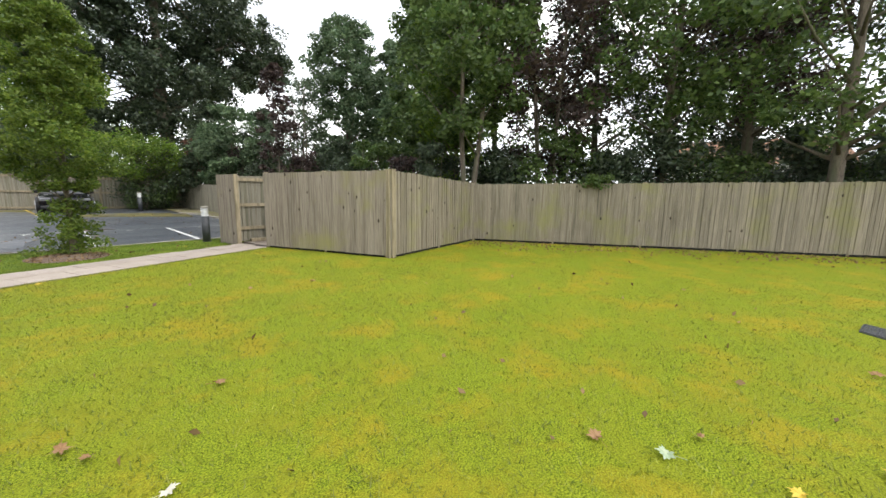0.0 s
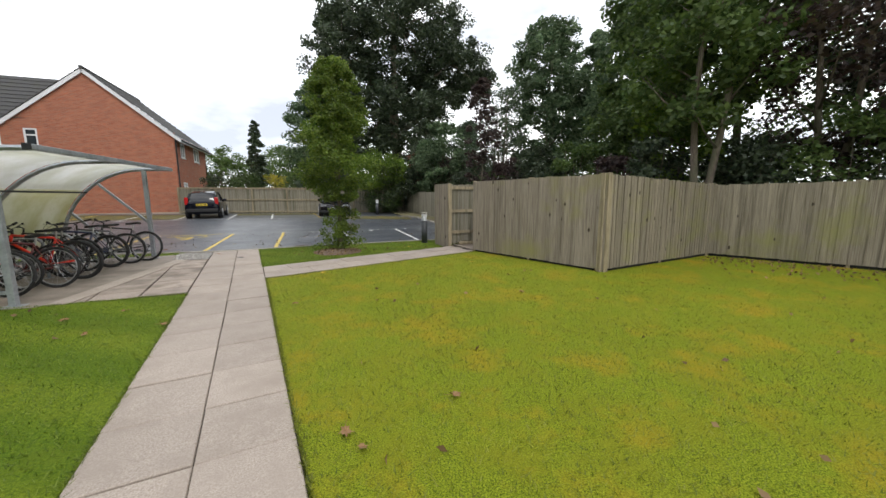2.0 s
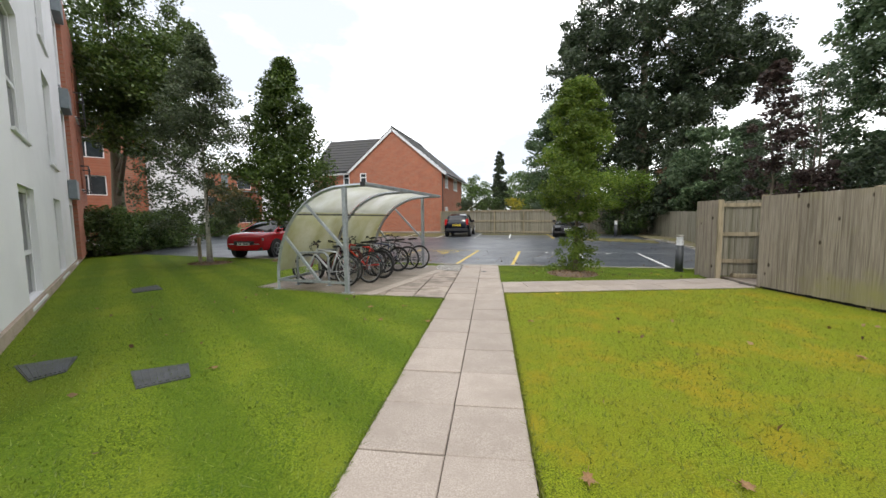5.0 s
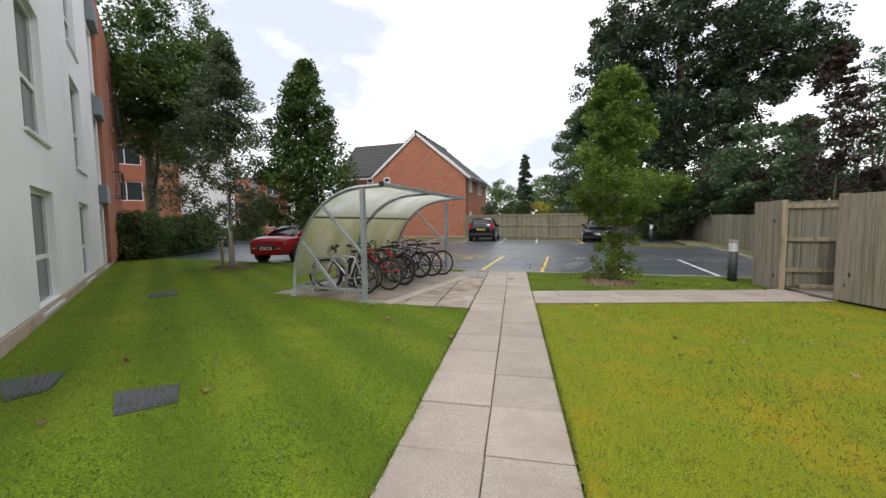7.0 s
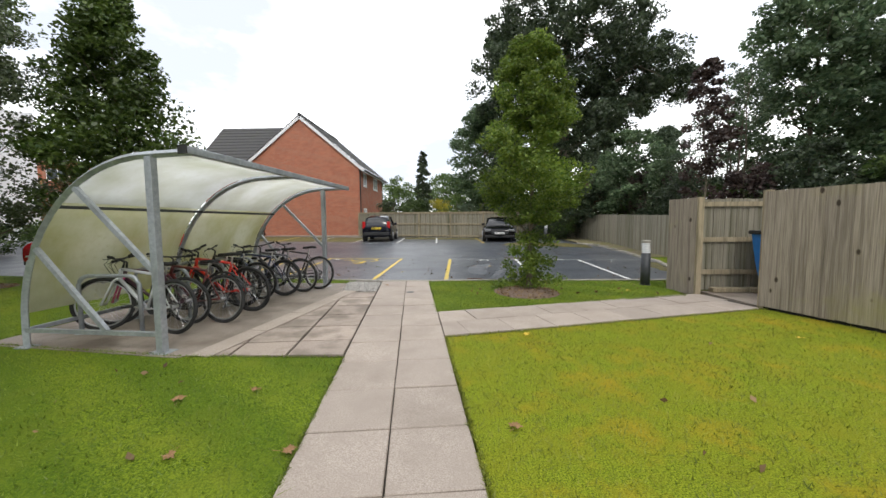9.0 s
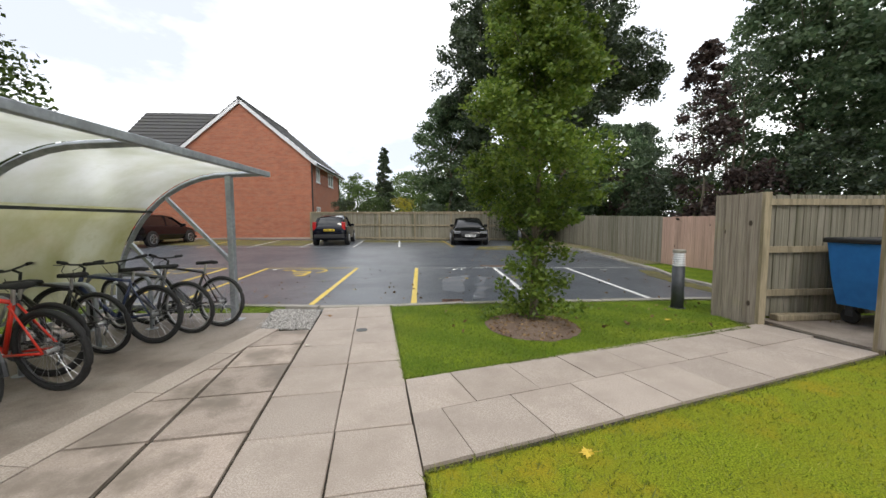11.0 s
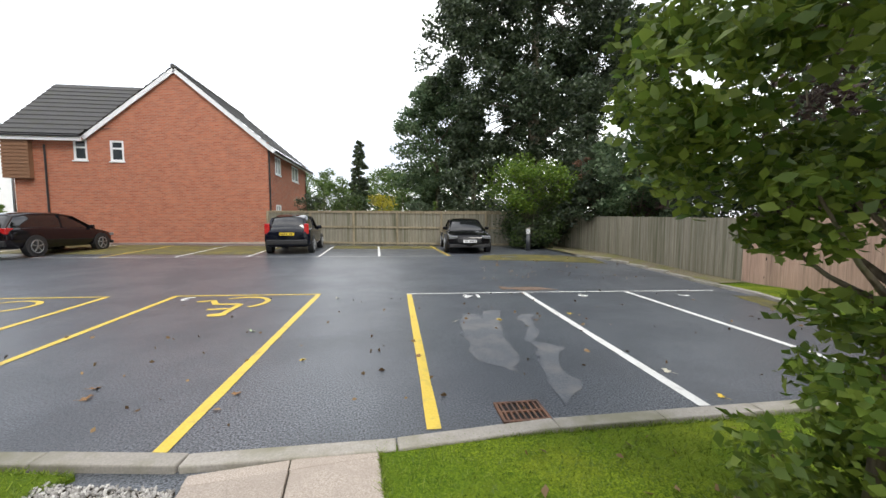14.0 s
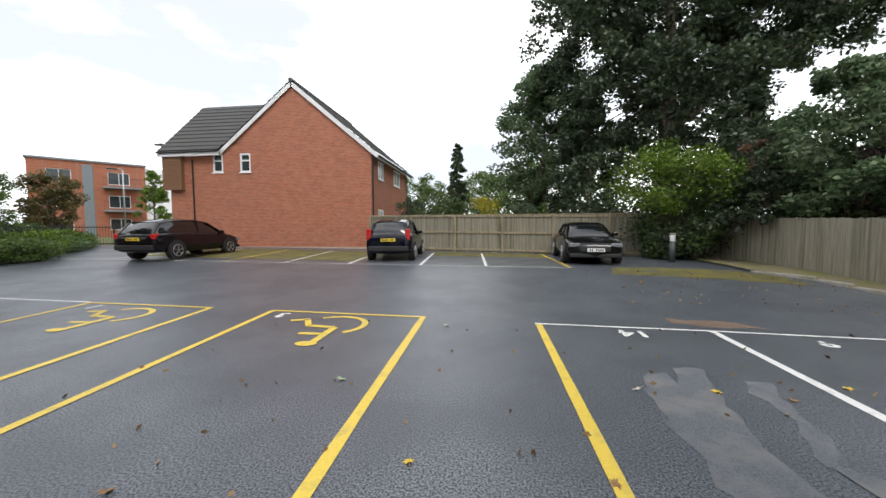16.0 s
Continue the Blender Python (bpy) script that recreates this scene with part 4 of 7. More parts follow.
def pale_flats():
    h = thing("apartment_block", "three-storey apartment block in white render and orange brick", "building")
    s0, s1, s2 = -2.6, 12.2, 19.6
    o = BLD_O + BLD_D * s0
    rows = ((0.16, 2.1), (2.95, 5.15), (5.95, 8.0))
    holes = []
    for c, w in ((2.45, 1.5), (6.85, 1.5), (11.0, 0.85)):
        for a, b in rows:
            holes.append((c - s0, c + w - s0, a, b))
    bm = bmesh.new()
    cells(bm, o, BLD_D, BLD_N, s1 - s0, 0.22, 9.4, 0.3, [(a, b, max(c, 0.23), d) for a, b, c, d in holes])
    part("wall", bm, M_RENDER, h, "off-white rendered wall")
    for ho in holes:
        window(h, o, BLD_D, BLD_N, ho, (), 0.42, None, True, 0.08, 0.13)
    bm = bmesh.new()
    cells(bm, o + BLD_N * 0.03, BLD_D, BLD_N, s2 - s0, -0.1, 0.2, 0.3, [])
    part("plinth", bm, M_PLINTH, h, "buff plinth along the grass")
    o2 = BLD_O + BLD_D * s1 + BLD_N * 0.12
    bh = [(3.6, 4.9, 0.75, 2.15), (3.6, 4.9, 2.95, 5.1), (3.6, 4.9, 5.95, 8.1)]
    bm = bmesh.new()
    cells(bm, o2, BLD_D, BLD_N, s2 - s1, 0.2, 9.9, 0.3, bh)
    part("wall", bm, M_BRICK_B, h, "orange brick wall")
    bm = bmesh.new()
    cells(bm, o2 + BLD_D * (s2 - s1), -BLD_N, BLD_D, 9.0, 0.2, 9.9, 0.3, [])
    part("wall", bm, M_BRICK_B, h, "orange brick end wall")
    for ho in bh:
        window(h, o2, BLD_D, BLD_N, ho)
    bm = bmesh.new()
    cells(bm, o, BLD_N * -1, BLD_D * -1, 9.0, 0.2, 9.4, 0.3, [])
    part("wall", bm, M_RENDER, h, "rendered end wall")
    bm = bmesh.new()
    cells(bm, BLD_O + BLD_D * s2 - BLD_N * 9.0, BLD_D * -1, BLD_N * -1, s2 - s0, 0.2, 9.4, 0.3, [])
    part("wall", bm, M_RENDER, h, "rendered end and back walls")
    m = Matrix.Translation(BLD_O) @ Matrix((BLD_D, BLD_N, (0, 0, 1))).transposed().to_4x4()
    bm = box(bmesh.new(), (s0, -9.0, 9.4), (s2, -0.31, 9.5))
    bmesh.ops.transform(bm, matrix=m, verts=bm.verts[:])
    part("roof", bm, M_ROOF, h, "flat roof")
    for z in (2.3, 5.2, 8.2):
        bm = box(bmesh.new(), (s1 - 1.2, 0.003, z), (s1 - 0.1, 0.22, z + 0.62), 0.01)
        bmesh.ops.transform(bm, matrix=m, verts=bm.verts[:])
        part("cladding_panel", bm, M_GREYPANEL, h, "grey cladding panel")
    for z in (2.75, 5.75):
        bm = bmesh.new()
        box(bm, (s1 + 3.4, 0.36, z + 1.12), (s1 + 5.1, 0.40, z + 1.17))
        box(bm, (s1 + 3.4, 0.36, z + 0.1), (s1 + 5.1, 0.40, z + 0.14))
        for k in range(18):
            box(bm, (s1 + 3.41 + k * 0.098, 0.37, z + 0.14), (s1 + 3.425 + k * 0.098, 0.39, z + 1.12))
        for uu in (s1 + 3.4, s1 + 5.07):
            box(bm, (uu, 0.13, z + 1.12), (uu + 0.03, 0.36, z + 1.17))
            box(bm, (uu, 0.13, z + 0.1), (uu + 0.03, 0.36, z + 0.14))
        bmesh.ops.transform(bm, matrix=m, verts=bm.verts[:])
        part("balcony_rail", bm, M_BLACK, h, "black metal balcony railing")
    return h


pale_flats()


def far_flats(at, turn, width, label, panel, cols=None, balconies=-2, top=9.3):
    """A three-storey flat-roofed block seen at a distance: local x along its front, which faces local -y."""
    h = thing("apartment_block", label, "building", at, turn, group="distant apartment blocks")
    rows = ((0.9, 2.3), (3.6, 5.1), (6.4, 7.9))
    cols = cols or [1.2 + 3.2 * k for k in range(int((width - 2) / 3.2))]
    holes = [(c, c + 2.0, a, b) for c in cols for a, b in rows]
    bm = bmesh.new()
    cells(bm, (0, 0, 0), (1, 0, 0), (0, -1, 0), width, -0.5, top, 0.3, holes)
    part("wall", bm, M_BRICK_B, h, "orange brick front wall")
    bm = bmesh.new()
    cells(bm, (0, 9, 0), (0, -1, 0), (-1, 0, 0), 8.7, -0.5, top, 0.3, [])
    part("wall", bm, M_BRICK_B, h, "orange brick wall")
    for ho in holes:
        window(h, (0, 0, 0), (1, 0, 0), (0, -1, 0), ho, (0.5,), None, None, False)
    bm = bmesh.new()
    cells(bm, (width, 0.4, 0), (1, 0, 0), (0, -1, 0), 4, -0.5, 8.8, 0.3, [])
    part("wall", bm, M_RENDER, h, "white rendered wing front")
    bm = bmesh.new()
    cells(bm, (width + 4, 0.7, 0), (0, 1, 0), (1, 0, 0), 8.3, -0.5, 8.8, 0.3, [])
    part("wall", bm, M_RENDER, h, "white rendered wing")
    part("roof", box(bmesh.new(), (-0.15, -0.15, top), (width + 0.15, 9, top + 0.2)), M_GREYPANEL, h, "flat roof edge")
    for k in panel:
        part("cladding_panel", box(bmesh.new(), (k, -0.06, -0.4), (k + 0.9, -0.003, top - 0.3)), M_GREYPANEL, h, "grey cladding strip")
    for c in (cols[balconies],):
        for z in (3.3, 6.1):
            bm = bmesh.new()
            box(bm, (c - 0.5, -1.3, z - 0.2), (c + 3.0, -0.003, z), 0.01)
            part("balcony", bm, M_GREYPANEL, h, "balcony slab")
            bm = bmesh.new()
            for k in range(22):
                box(bm, (c - 0.5 + k * 0.165, -1.3, z), (c - 0.48 + k * 0.165, -1.28, z + 1.0))
            box(bm, (c - 0.5, -1.31, z + 1.0), (c + 3.0, -1.27, z + 1.05))
            part("balcony_rail", bm, M_BLACK, h, "black balcony railing")
    return h


far_flats((-35.9, 12.6, 0), 56, 12.0, "distant orange brick apartment block behind trees", (7.0,))
far_flats((-50.0, 44.0, 0.4), 52, 10.0, "distant orange brick apartment block with balconies", (4.3,), [1.4, 6.5], -1, 8.9)


# ---- trees and shrubs ----
def leaf_mesh(name, centres, size, rng, material, parent, label="", droop=0.0, aspect=0.62):
    """Many single leaves: folded four-cornered blades at the given places, facing all ways."""
    n = len(centres)
    q = rng.normal(size=(n, 3))
    q[:, 2] = q[:, 2] * 0.55 - droop
    q /= np.linalg.norm(q, axis=1)[:, None]
    r = rng.normal(size=(n, 3))
    r -= q * np.sum(r * q, axis=1)[:, None]
    r /= np.linalg.norm(r, axis=1)[:, None]
    up = np.cross(q, r)
    s = (size * rng.uniform(0.6, 1.35, n))[:, None]
    co = np.empty((n, 4, 3))
    co[:, 0] = centres - q * s * 0.5
    co[:, 1] = centres + r * s * aspect * 0.5 + up * s * 0.1
    co[:, 2] = centres + q * s * 0.5
    co[:, 3] = centres - r * s * aspect * 0.5 + up * s * 0.1
    me = bpy.data.meshes.new(name)
    me.vertices.add(n * 4)
    me.vertices.foreach_set("co", co.reshape(-1))
    me.loops.add(n * 4)
    me.loops.foreach_set("vertex_index", np.arange(n * 4, dtype=np.int32))
    me.polygons.add(n)
    me.polygons.foreach_set("loop_start", np.arange(0, n * 4, 4, dtype=np.int32))
    me.polygons.foreach_set("loop_total", np.full(n, 4, dtype=np.int32))
    me.update(calc_edges=True)
    return link(name, me, material, parent, label)


def clump_cloud(rng, centres, radii, each, flat=0.7):
    """Leaf places scattered in and on many small clumps."""
    out = []
    for c, r in zip(centres, radii):
        k = max(4, int(each * (0.6 + 0.8 * rng.random())))
        d = rng.normal(size=(k, 3))
        d /= np.linalg.norm(d, axis=1)[:, None]
        d *= (r * rng.random(k) ** 0.45)[:, None]
        d[:, 2] *= flat
        out.append(c + d)
    return np.concatenate(out)


ROUND = lambda f: math.sin(math.pi * min(max(0.08 + 0.87 * f, 0), 1)) ** 0.55
CONE = lambda f: max(0.06, (1 - f) ** 0.75) * min(1, 0.45 + f * 4)
EGG = lambda f: (max(0.0, 1 - f) ** 0.55) * min(1, 0.35 + 2.6 * f) ** 0.8
SPIRE = lambda f: (max(0.0, 1 - f) ** 0.8) * min(1, 0.5 + 2.4 * f)
COLUMN = lambda f: min(1, 0.4 + 3 * f) * (max(0.0, 1 - f) ** 0.4)


def tree(at, height, base, radius, label, leaf, shape=EGG, bark=None, clumps=90, each=110, size=0.09, trunk=0.09, seed=1, clump=0.32,
         lean=(0, 0), stems=1, suckers=0, category="tree", name="tree", bias=0.55, flat=0.7, group="", gaps=0.33):
    """A tapered trunk that carries limbs and a crown of many small leaves in uneven clumps."""
    rng = np.random.default_rng(seed)
    z0 = rise(at[0], at[1]) - 0.03
    ob = thing(name, label, category, (at[0], at[1], z0), group=group)
    bm = bmesh.new()
    lim = bmesh.new()
    tops = []
    for k in range(stems):
        a = 2 * math.pi * (k / max(stems, 1)) + seed
        spread = 0 if stems == 1 else radius * 0.28
        pts, rad = [], []
        for i in range(8):
            f = i / 7
            w = 0.03 * height * f * noise.noise((f * 3 + seed, k * 5.0, seed * 1.7))
            pts.append((lean[0] * f + math.cos(a) * spread * f ** 0.8 + w, lean[1] * f + math.sin(a) * spread * f ** 0.8 - w, height * 0.93 * f))
            rad.append(max(0.012, trunk * (1 - 0.9 * f ** 0.8) * (1.25 if i == 0 else 1)))
        tube(bm, pts, 0.1, 8, rad)
        tops.append(pts)
    cs, rs = [], []
    for k in range(clumps):
        f = rng.random() ** 0.85
        a = rng.random() * 2 * math.pi
        rr = radius * shape(f) * (1 + 0.28 * noise.noise((math.cos(a) * 1.6 + seed, math.sin(a) * 1.6, f * 3.1))) * rng.random() ** bias
        spot = (lean[0] * f + rr * math.cos(a), lean[1] * f + rr * math.sin(a), base + (height - base) * f)
        if noise.noise(Vector(spot) * (0.5 / (radius * clump)) + Vector((seed, 0, 0))) > gaps:
            continue
        cs.append(spot)
        rs.append(radius * clump * (0.65 + 0.7 * rng.random()) * (0.5 + 0.5 * shape(f)))
    for k in range(0, len(cs), max(1, len(cs) // 34)):
        c = Vector(cs[k])
        p = tops[k % stems]
        zi = max(base * 0.8, c.z - 0.55 * math.hypot(c.x, c.y) - 0.05 * height)
        i = min(6, max(0, int(zi / (height * 0.93) * 7)))
        u = min(1, max(0, zi / (height * 0.93) * 7 - i))
        o = Vector(p[i]).lerp(Vector(p[i + 1]), u)
        m = o.lerp(c, 0.5) + Vector((0, 0, -0.06 * (c - o).length))
        tube(lim, [o, m, c], 0.02, 5, [trunk * 0.34 * (1 - i / 9), trunk * 0.2 * (1 - i / 9), 0.006])
    part("branchwork", lim, M_BARK, ob, "", True)
    part("trunk", bm, bark or M_BARK, ob, "", True)
    pts = clump_cloud(rng, np.array(cs), rs, each, flat)
    if suckers:
        sc = np.array([(0.17 * radius * rng.normal(), 0.17 * radius * rng.normal(), 0.12 + 1.05 * rng.random() ** 1.3) for _ in range(suckers)])
        low = clump_cloud(rng, sc, [0.17] * suckers, each * 0.5, 0.8)
        leaf_mesh("basal_growth", low[low[:, 2] > 0.05], size, rng, leaf, ob, "leafy shoots round the foot of the trunk")
    leaf_mesh("crown", pts[pts[:, 2] > 0.1], size, rng, leaf, ob)
    return ob


def lobed_tree(at, height, lobes, label, leaf, clump=0.7, each=150, size=0.2, trunk=0.5, seed=1, flat=0.75, bark=None):
    """A large tree whose crown is built of several unequal lobes, each carried by a limb of its own.
    lobes: (x, y, z, half width x, y, z, number of leafy clumps), with x and y from the trunk."""
    rng = np.random.default_rng(seed)
    ob = thing("tree", label, "tree", (at[0], at[1], rise(*at) - 0.03))
    stem = [(0.25 * noise.noise((k * 0.7, seed, 2)), 0.2 * noise.noise((k * 0.7, seed, 9)), height * 0.8 * k / 8) for k in range(9)]
    part("trunk", tube(bmesh.new(), stem, trunk, 10, [trunk * (1.3 if k == 0 else 1 - 0.1 * k) for k in range(9)]), bark or M_BARK, ob, "", True)
    lim = bmesh.new()
    cs, rs = [], []
    for x, y, z, rx, ry, rz, n in lobes:
        o = Vector(stem[max(1, min(6, int((z - 0.6 * math.hypot(x, y)) / (height * 0.8) * 8)))])
        c = Vector((x, y, z))
        tube(lim, [o, o.lerp(c, 0.5) + Vector((0, 0, 0.25)), c], 0.1, 6, [trunk * 0.4, trunk * 0.28, trunk * 0.12])
        for k in range(n):
            d = rng.normal(size=3)
            d /= np.linalg.norm(d)
            f = rng.random() ** 0.4 * (1 + 0.22 * noise.noise(tuple(d * 1.9 + seed)))
            p = Vector((x + d[0] * rx * f, y + d[1] * ry * f, z + d[2] * rz * f))
            if noise.noise(p * (0.42 / clump) + Vector((seed, 0, 0))) > 0.3:
                continue
            cs.append(p)
            rs.append(clump * (0.6 + 0.8 * rng.random()))
            if k % 9 == 0:
                tube(lim, [c, c.lerp(p, 0.55) + Vector((0, 0, 0.1)), p], 0.03, 5, [trunk * 0.1, 0.035, 0.012])
    part("branchwork", lim, M_BARK, ob, "", True)
    pts = clump_cloud(rng, np.array(cs), rs, each, flat)
    leaf_mesh("crown", pts[pts[:, 2] > 0.1], size, rng, leaf, ob)
    return ob


L_YOUNG = foliage("olive green leaves", (0.07, 0.135, 0.02), (0.235, 0.31, 0.052), 0.42, 0.45)
L_GREEN = foliage("mid green leaves", (0.05, 0.1, 0.026), (0.165, 0.235, 0.065), 0.45, 0.4)
L_LAWNTREE = foliage("deep green leaves", (0.03, 0.062, 0.012), (0.115, 0.165, 0.034), 0.4, 0.33)
L_BIRCHLEAF = foliage("dull birch leaves", (0.045, 0.072, 0.034), (0.14, 0.17, 0.085), 0.4, 0.28)
L_BRIGHT = foliage("bright green leaves", (0.06, 0.13, 0.014), (0.17, 0.25, 0.025))
L_DARK = foliage("dark green leaves", (0.026, 0.046, 0.026), (0.095, 0.125, 0.062), 0.38, 0.3)
L_BLUE = foliage("grey-green leaves", (0.05, 0.085, 0.05), (0.14, 0.185, 0.105), 0.45, 0.3)
L_BLUE2 = foliage("dull green leaves", (0.055, 0.105, 0.05), (0.19, 0.26, 0.13), 0.45, 0.4)
L_COPPER = foliage("dark copper leaves", (0.036, 0.026, 0.026), (0.12, 0.08, 0.066), 0.4, 0.3)
L_BROWN = foliage("brown withered leaves", (0.13, 0.06, 0.035), (0.26, 0.15, 0.10))
L_GOLD = foliage("golden yellow leaves", (0.3, 0.27, 0.02), (0.46, 0.4, 0.03))
L_HEDGE = foliage("hedge leaves", (0.03, 0.062, 0.016), (0.09, 0.13, 0.034))

# trees in the lawns
tree((2.36, 9.97), 4.95, 1.45, 1.22, "young tree with olive leaves in a mulched ring", L_YOUNG, COLUMN, clumps=300, each=165, size=0.064, trunk=0.062, seed=3,
     clump=0.2, suckers=44)
tree((-9.75, 10.13), 7.7, 1.25, 2.75, "birch with white trunk and loose dark green crown", L_BIRCHLEAF, SPIRE, M_BIRCH, 360, 120, 0.085, 0.085, 5, 0.17, group="lawn birches")
tree((-7.4, 11.38), 7.15, 1.4, 2.35, "young broadleaf tree with dense dark green crown", L_LAWNTREE, SPIRE, M_BARK, 360, 120, 0.105, 0.08, 8, 0.21)
# tall trees beyond the fences
lobed_tree((-23.2, 16.4), 15.0, [(2.2, -1, 10.5, 4.2, 4, 4.2, 230), (5.4, -1.4, 8.4, 2.5, 2.6, 2.6, 120), (-1.0, -1, 9.2, 3, 3, 3.2, 90), (3.6, -1.5, 6.6, 2.6, 2.4, 1.5, 60)],
           "large green oak behind the apartment block", L_LAWNTREE, 0.62, 150, 0.18, 0.4, 11)
lobed_tree((9.2, 31.5), 20.5, [(0.4, 0, 15.2, 6.4, 5, 5.4, 330), (-4.2, 0, 12.6, 3.3, 4, 4.2, 150), (5.2, 0, 12.8, 3.7, 4, 3.6, 150), (6.9, -0.3, 11.0, 2.4, 2.6, 1.7, 60),
                               (-0.6, -0.3, 8.2, 4.6, 4, 4.2, 220), (3.0, -0.2, 9.2, 2.8, 3, 2.2, 70)],
           "very tall dark oak with a broad crown", L_DARK, 0.68, 125, 0.225, 0.55, 13)
tree((3.3, 34.0), 10.9, 0.8, 3.2, "green broadleaf tree behind the far fence", L_BLUE2, ROUND, None, 300, 130, 0.2, 0.22, 15, 0.2)
tree((5.0, 30.5), 7.6, 0.6, 2.7, "dark ivy-clad tree behind the far fence", L_DARK, EGG, None, 150, 130, 0.19, 0.2, 16, 0.24)
tree((14.4, 17.3), 10.6, 0.8, 2.5, "slender grey-green tree behind the fence", L_BLUE2, ROUND, None, 340, 100, 0.17, 0.15, 17, 0.2, gaps=0.6)
tree((17.6, 17.2), 10.6, 1.0, 2.3, "grey-green tree deep behind the fence", L_BLUE2, EGG, None, 200, 130, 0.18, 0.15, 36, 0.23)
tree((11.75, 6.75), 13.0, 3.4, 2.75, "tall forked tree with slim brown twin trunks", L_GREEN, EGG, M_BARK, 260, 95, 0.17, 0.12, 18, 0.19, stems=2)
tree((13.1, 8.4), 12.4, 1.8, 2.1, "leafy bright green tree behind the bin store", L_BRIGHT, EGG, None, 180, 95, 0.16, 0.12, 19, 0.22)
tree((14.2, 10.7), 12.5, 1.0, 2.7, "dense green tree behind the fence", L_GREEN, EGG, None, 260, 140, 0.17, 0.18, 20, 0.23)
tree((15.7, 12.8), 12.0, 1.2, 2.6, "dull green tree deep behind the fence", L_BLUE2, EGG, None, 220, 130, 0.18, 0.18, 37, 0.23)
tree((14.6, 5.4), 11.8, 2.4, 2.9, "copper-leaved tree behind the lawn fence", L_COPPER, ROUND, None, 190, 80, 0.17, 0.13, 21, 0.2, stems=2)
tree((16.3, 1.8), 15.0, 3.4, 3.6, "tall tree with straight dark trunk behind the fence", L_GREEN, ROUND, None, 250, 95, 0.165, 0.2, 22, 0.18)
tree((18.6, -0.4), 14.5, 4.4, 3.8, "tall copper-leaved tree behind the fence", L_COPPER, ROUND, None, 220, 95, 0.165, 0.22, 23, 0.19)
tree((15.6, -2.3), 12.5, 3.0, 3.9, "spreading green tree over the lawn fence", L_GREEN, ROUND, None, 250, 95, 0.155, 0.2, 24, 0.18)
tree((19.5, -6.0), 13.0, 2.0, 4.4, "dark green tree beyond the lawn", L_DARK, EGG, None, 190, 130, 0.2, 0.25, 25, 0.25)
tree((20.5, 5.5), 13.5, 1.6, 4.2, "dark green tree deep behind the fence", L_DARK, EGG, None, 190, 90, 0.2, 0.25, 26, 0.2)
tree((18.2, 9.8), 13.0, 1.5, 3.8, "green tree deep behind the fence", L_GREEN, EGG, None, 200, 90, 0.2, 0.22, 27, 0.2)
tree((23.0, 0.0), 12.5, 1.4, 4.2, "dark green tree deep behind the lawn fence", L_DARK, EGG, None, 190, 110, 0.21, 0.22, 38, 0.24)
tree((9.65, 16.0), 6.9, 1.2, 1.0, "thin dark copper sapling behind the fence", L_COPPER, COLUMN, None, 90, 70, 0.13, 0.06, 28, 0.3)
tree((12.4, 19.4), 6.4, 1.6, 2.0, "thin silvery tree with sparse leaves", L_BLUE, ROUND, None, 110, 80, 0.1, 0.08, 29, 0.24, stems=3)
tree((11.2, 16.6), 7.0, 1.4, 1.5, "twiggy half-bare tree behind the fence", L_BLUE, ROUND, None, 100, 48, 0.09, 0.07, 30, 0.22, stems=3)
tree((12.9, 24.4), 6.4, 1.2, 2.4, "grey-green tree behind the car park fence", L_BLUE, EGG, None, 130, 110, 0.16, 0.12, 31, 0.26)
tree((10.1, 22.4), 5.7, 0.7, 2.0, "rounded blue-green tree behind the car park fence", L_BLUE2, ROUND, None, 170, 130, 0.15, 0.12, 39, 0.24)
tree((10.6, 27.5), 6.8, 0.8, 2.6, "dark green tree in the corner of the car park", L_DARK, EGG, None, 150, 130, 0.18, 0.14, 32, 0.25)
tree((-3.75, 51.0), 10.2, 0.8, 1.2, "tall slim dark conifer far behind the fence", L_DARK, COLUMN, None, 170, 70, 0.25, 0.2, 33, 0.34, gaps=1)
tree((-8.4, 55.0), 7.4, 1.0, 3.4, "round green tree far behind the house", L_GREEN, ROUND, None, 90, 110, 0.25, 0.2, 34, 0.3)
for k, (x, y, hh) in enumerate(((-13.0, 60.0, 6.5), (1.0, 56.0, 7.5), (5.0, 50.0, 8.0), (-1.0, 62.0, 8.5), (-5.6, 66.0, 7.0), (10.0, 44.0, 9.0))):
    tree((x, y), hh, 0.5, 3.6, "distant green tree behind the gardens", L_GREEN, ROUND, None, 80, 90, 0.28, 0.2, 40 + k, 0.32, group="distant trees")
tree((-32.8, 33.6), 5.3, 0.9, 2.0, "brownish green tree before the far apartments", foliage("bronzed leaves", (0.09, 0.08, 0.025), (0.17, 0.13, 0.05)), ROUND, None, 80, 90, 0.22, 0.15, 51, 0.3)
tree((-31.0, 40.5), 6.2, 0.9, 1.7, "small bright green tree before the far apartments", L_BRIGHT, EGG, None, 70, 90, 0.2, 0.12, 52, 0.32)
tree((-40.0, 34.0), 6.4, 0.9, 2.6, "green tree before the far apartments", L_GREEN, ROUND, None, 80, 90, 0.22, 0.15, 53, 0.3)


def shrub(at, height, radius, label, leaf, seed, clumps=50, each=110, size=0.09, name="shrub", shape=ROUND, base=0.05, group=""):
    return tree(at, height, base, radius, label, leaf, shape, None, clumps, each, size, 0.035, seed, 0.34, (0, 0), 3, 0, "shrub", name, 0.5, 0.75, group)


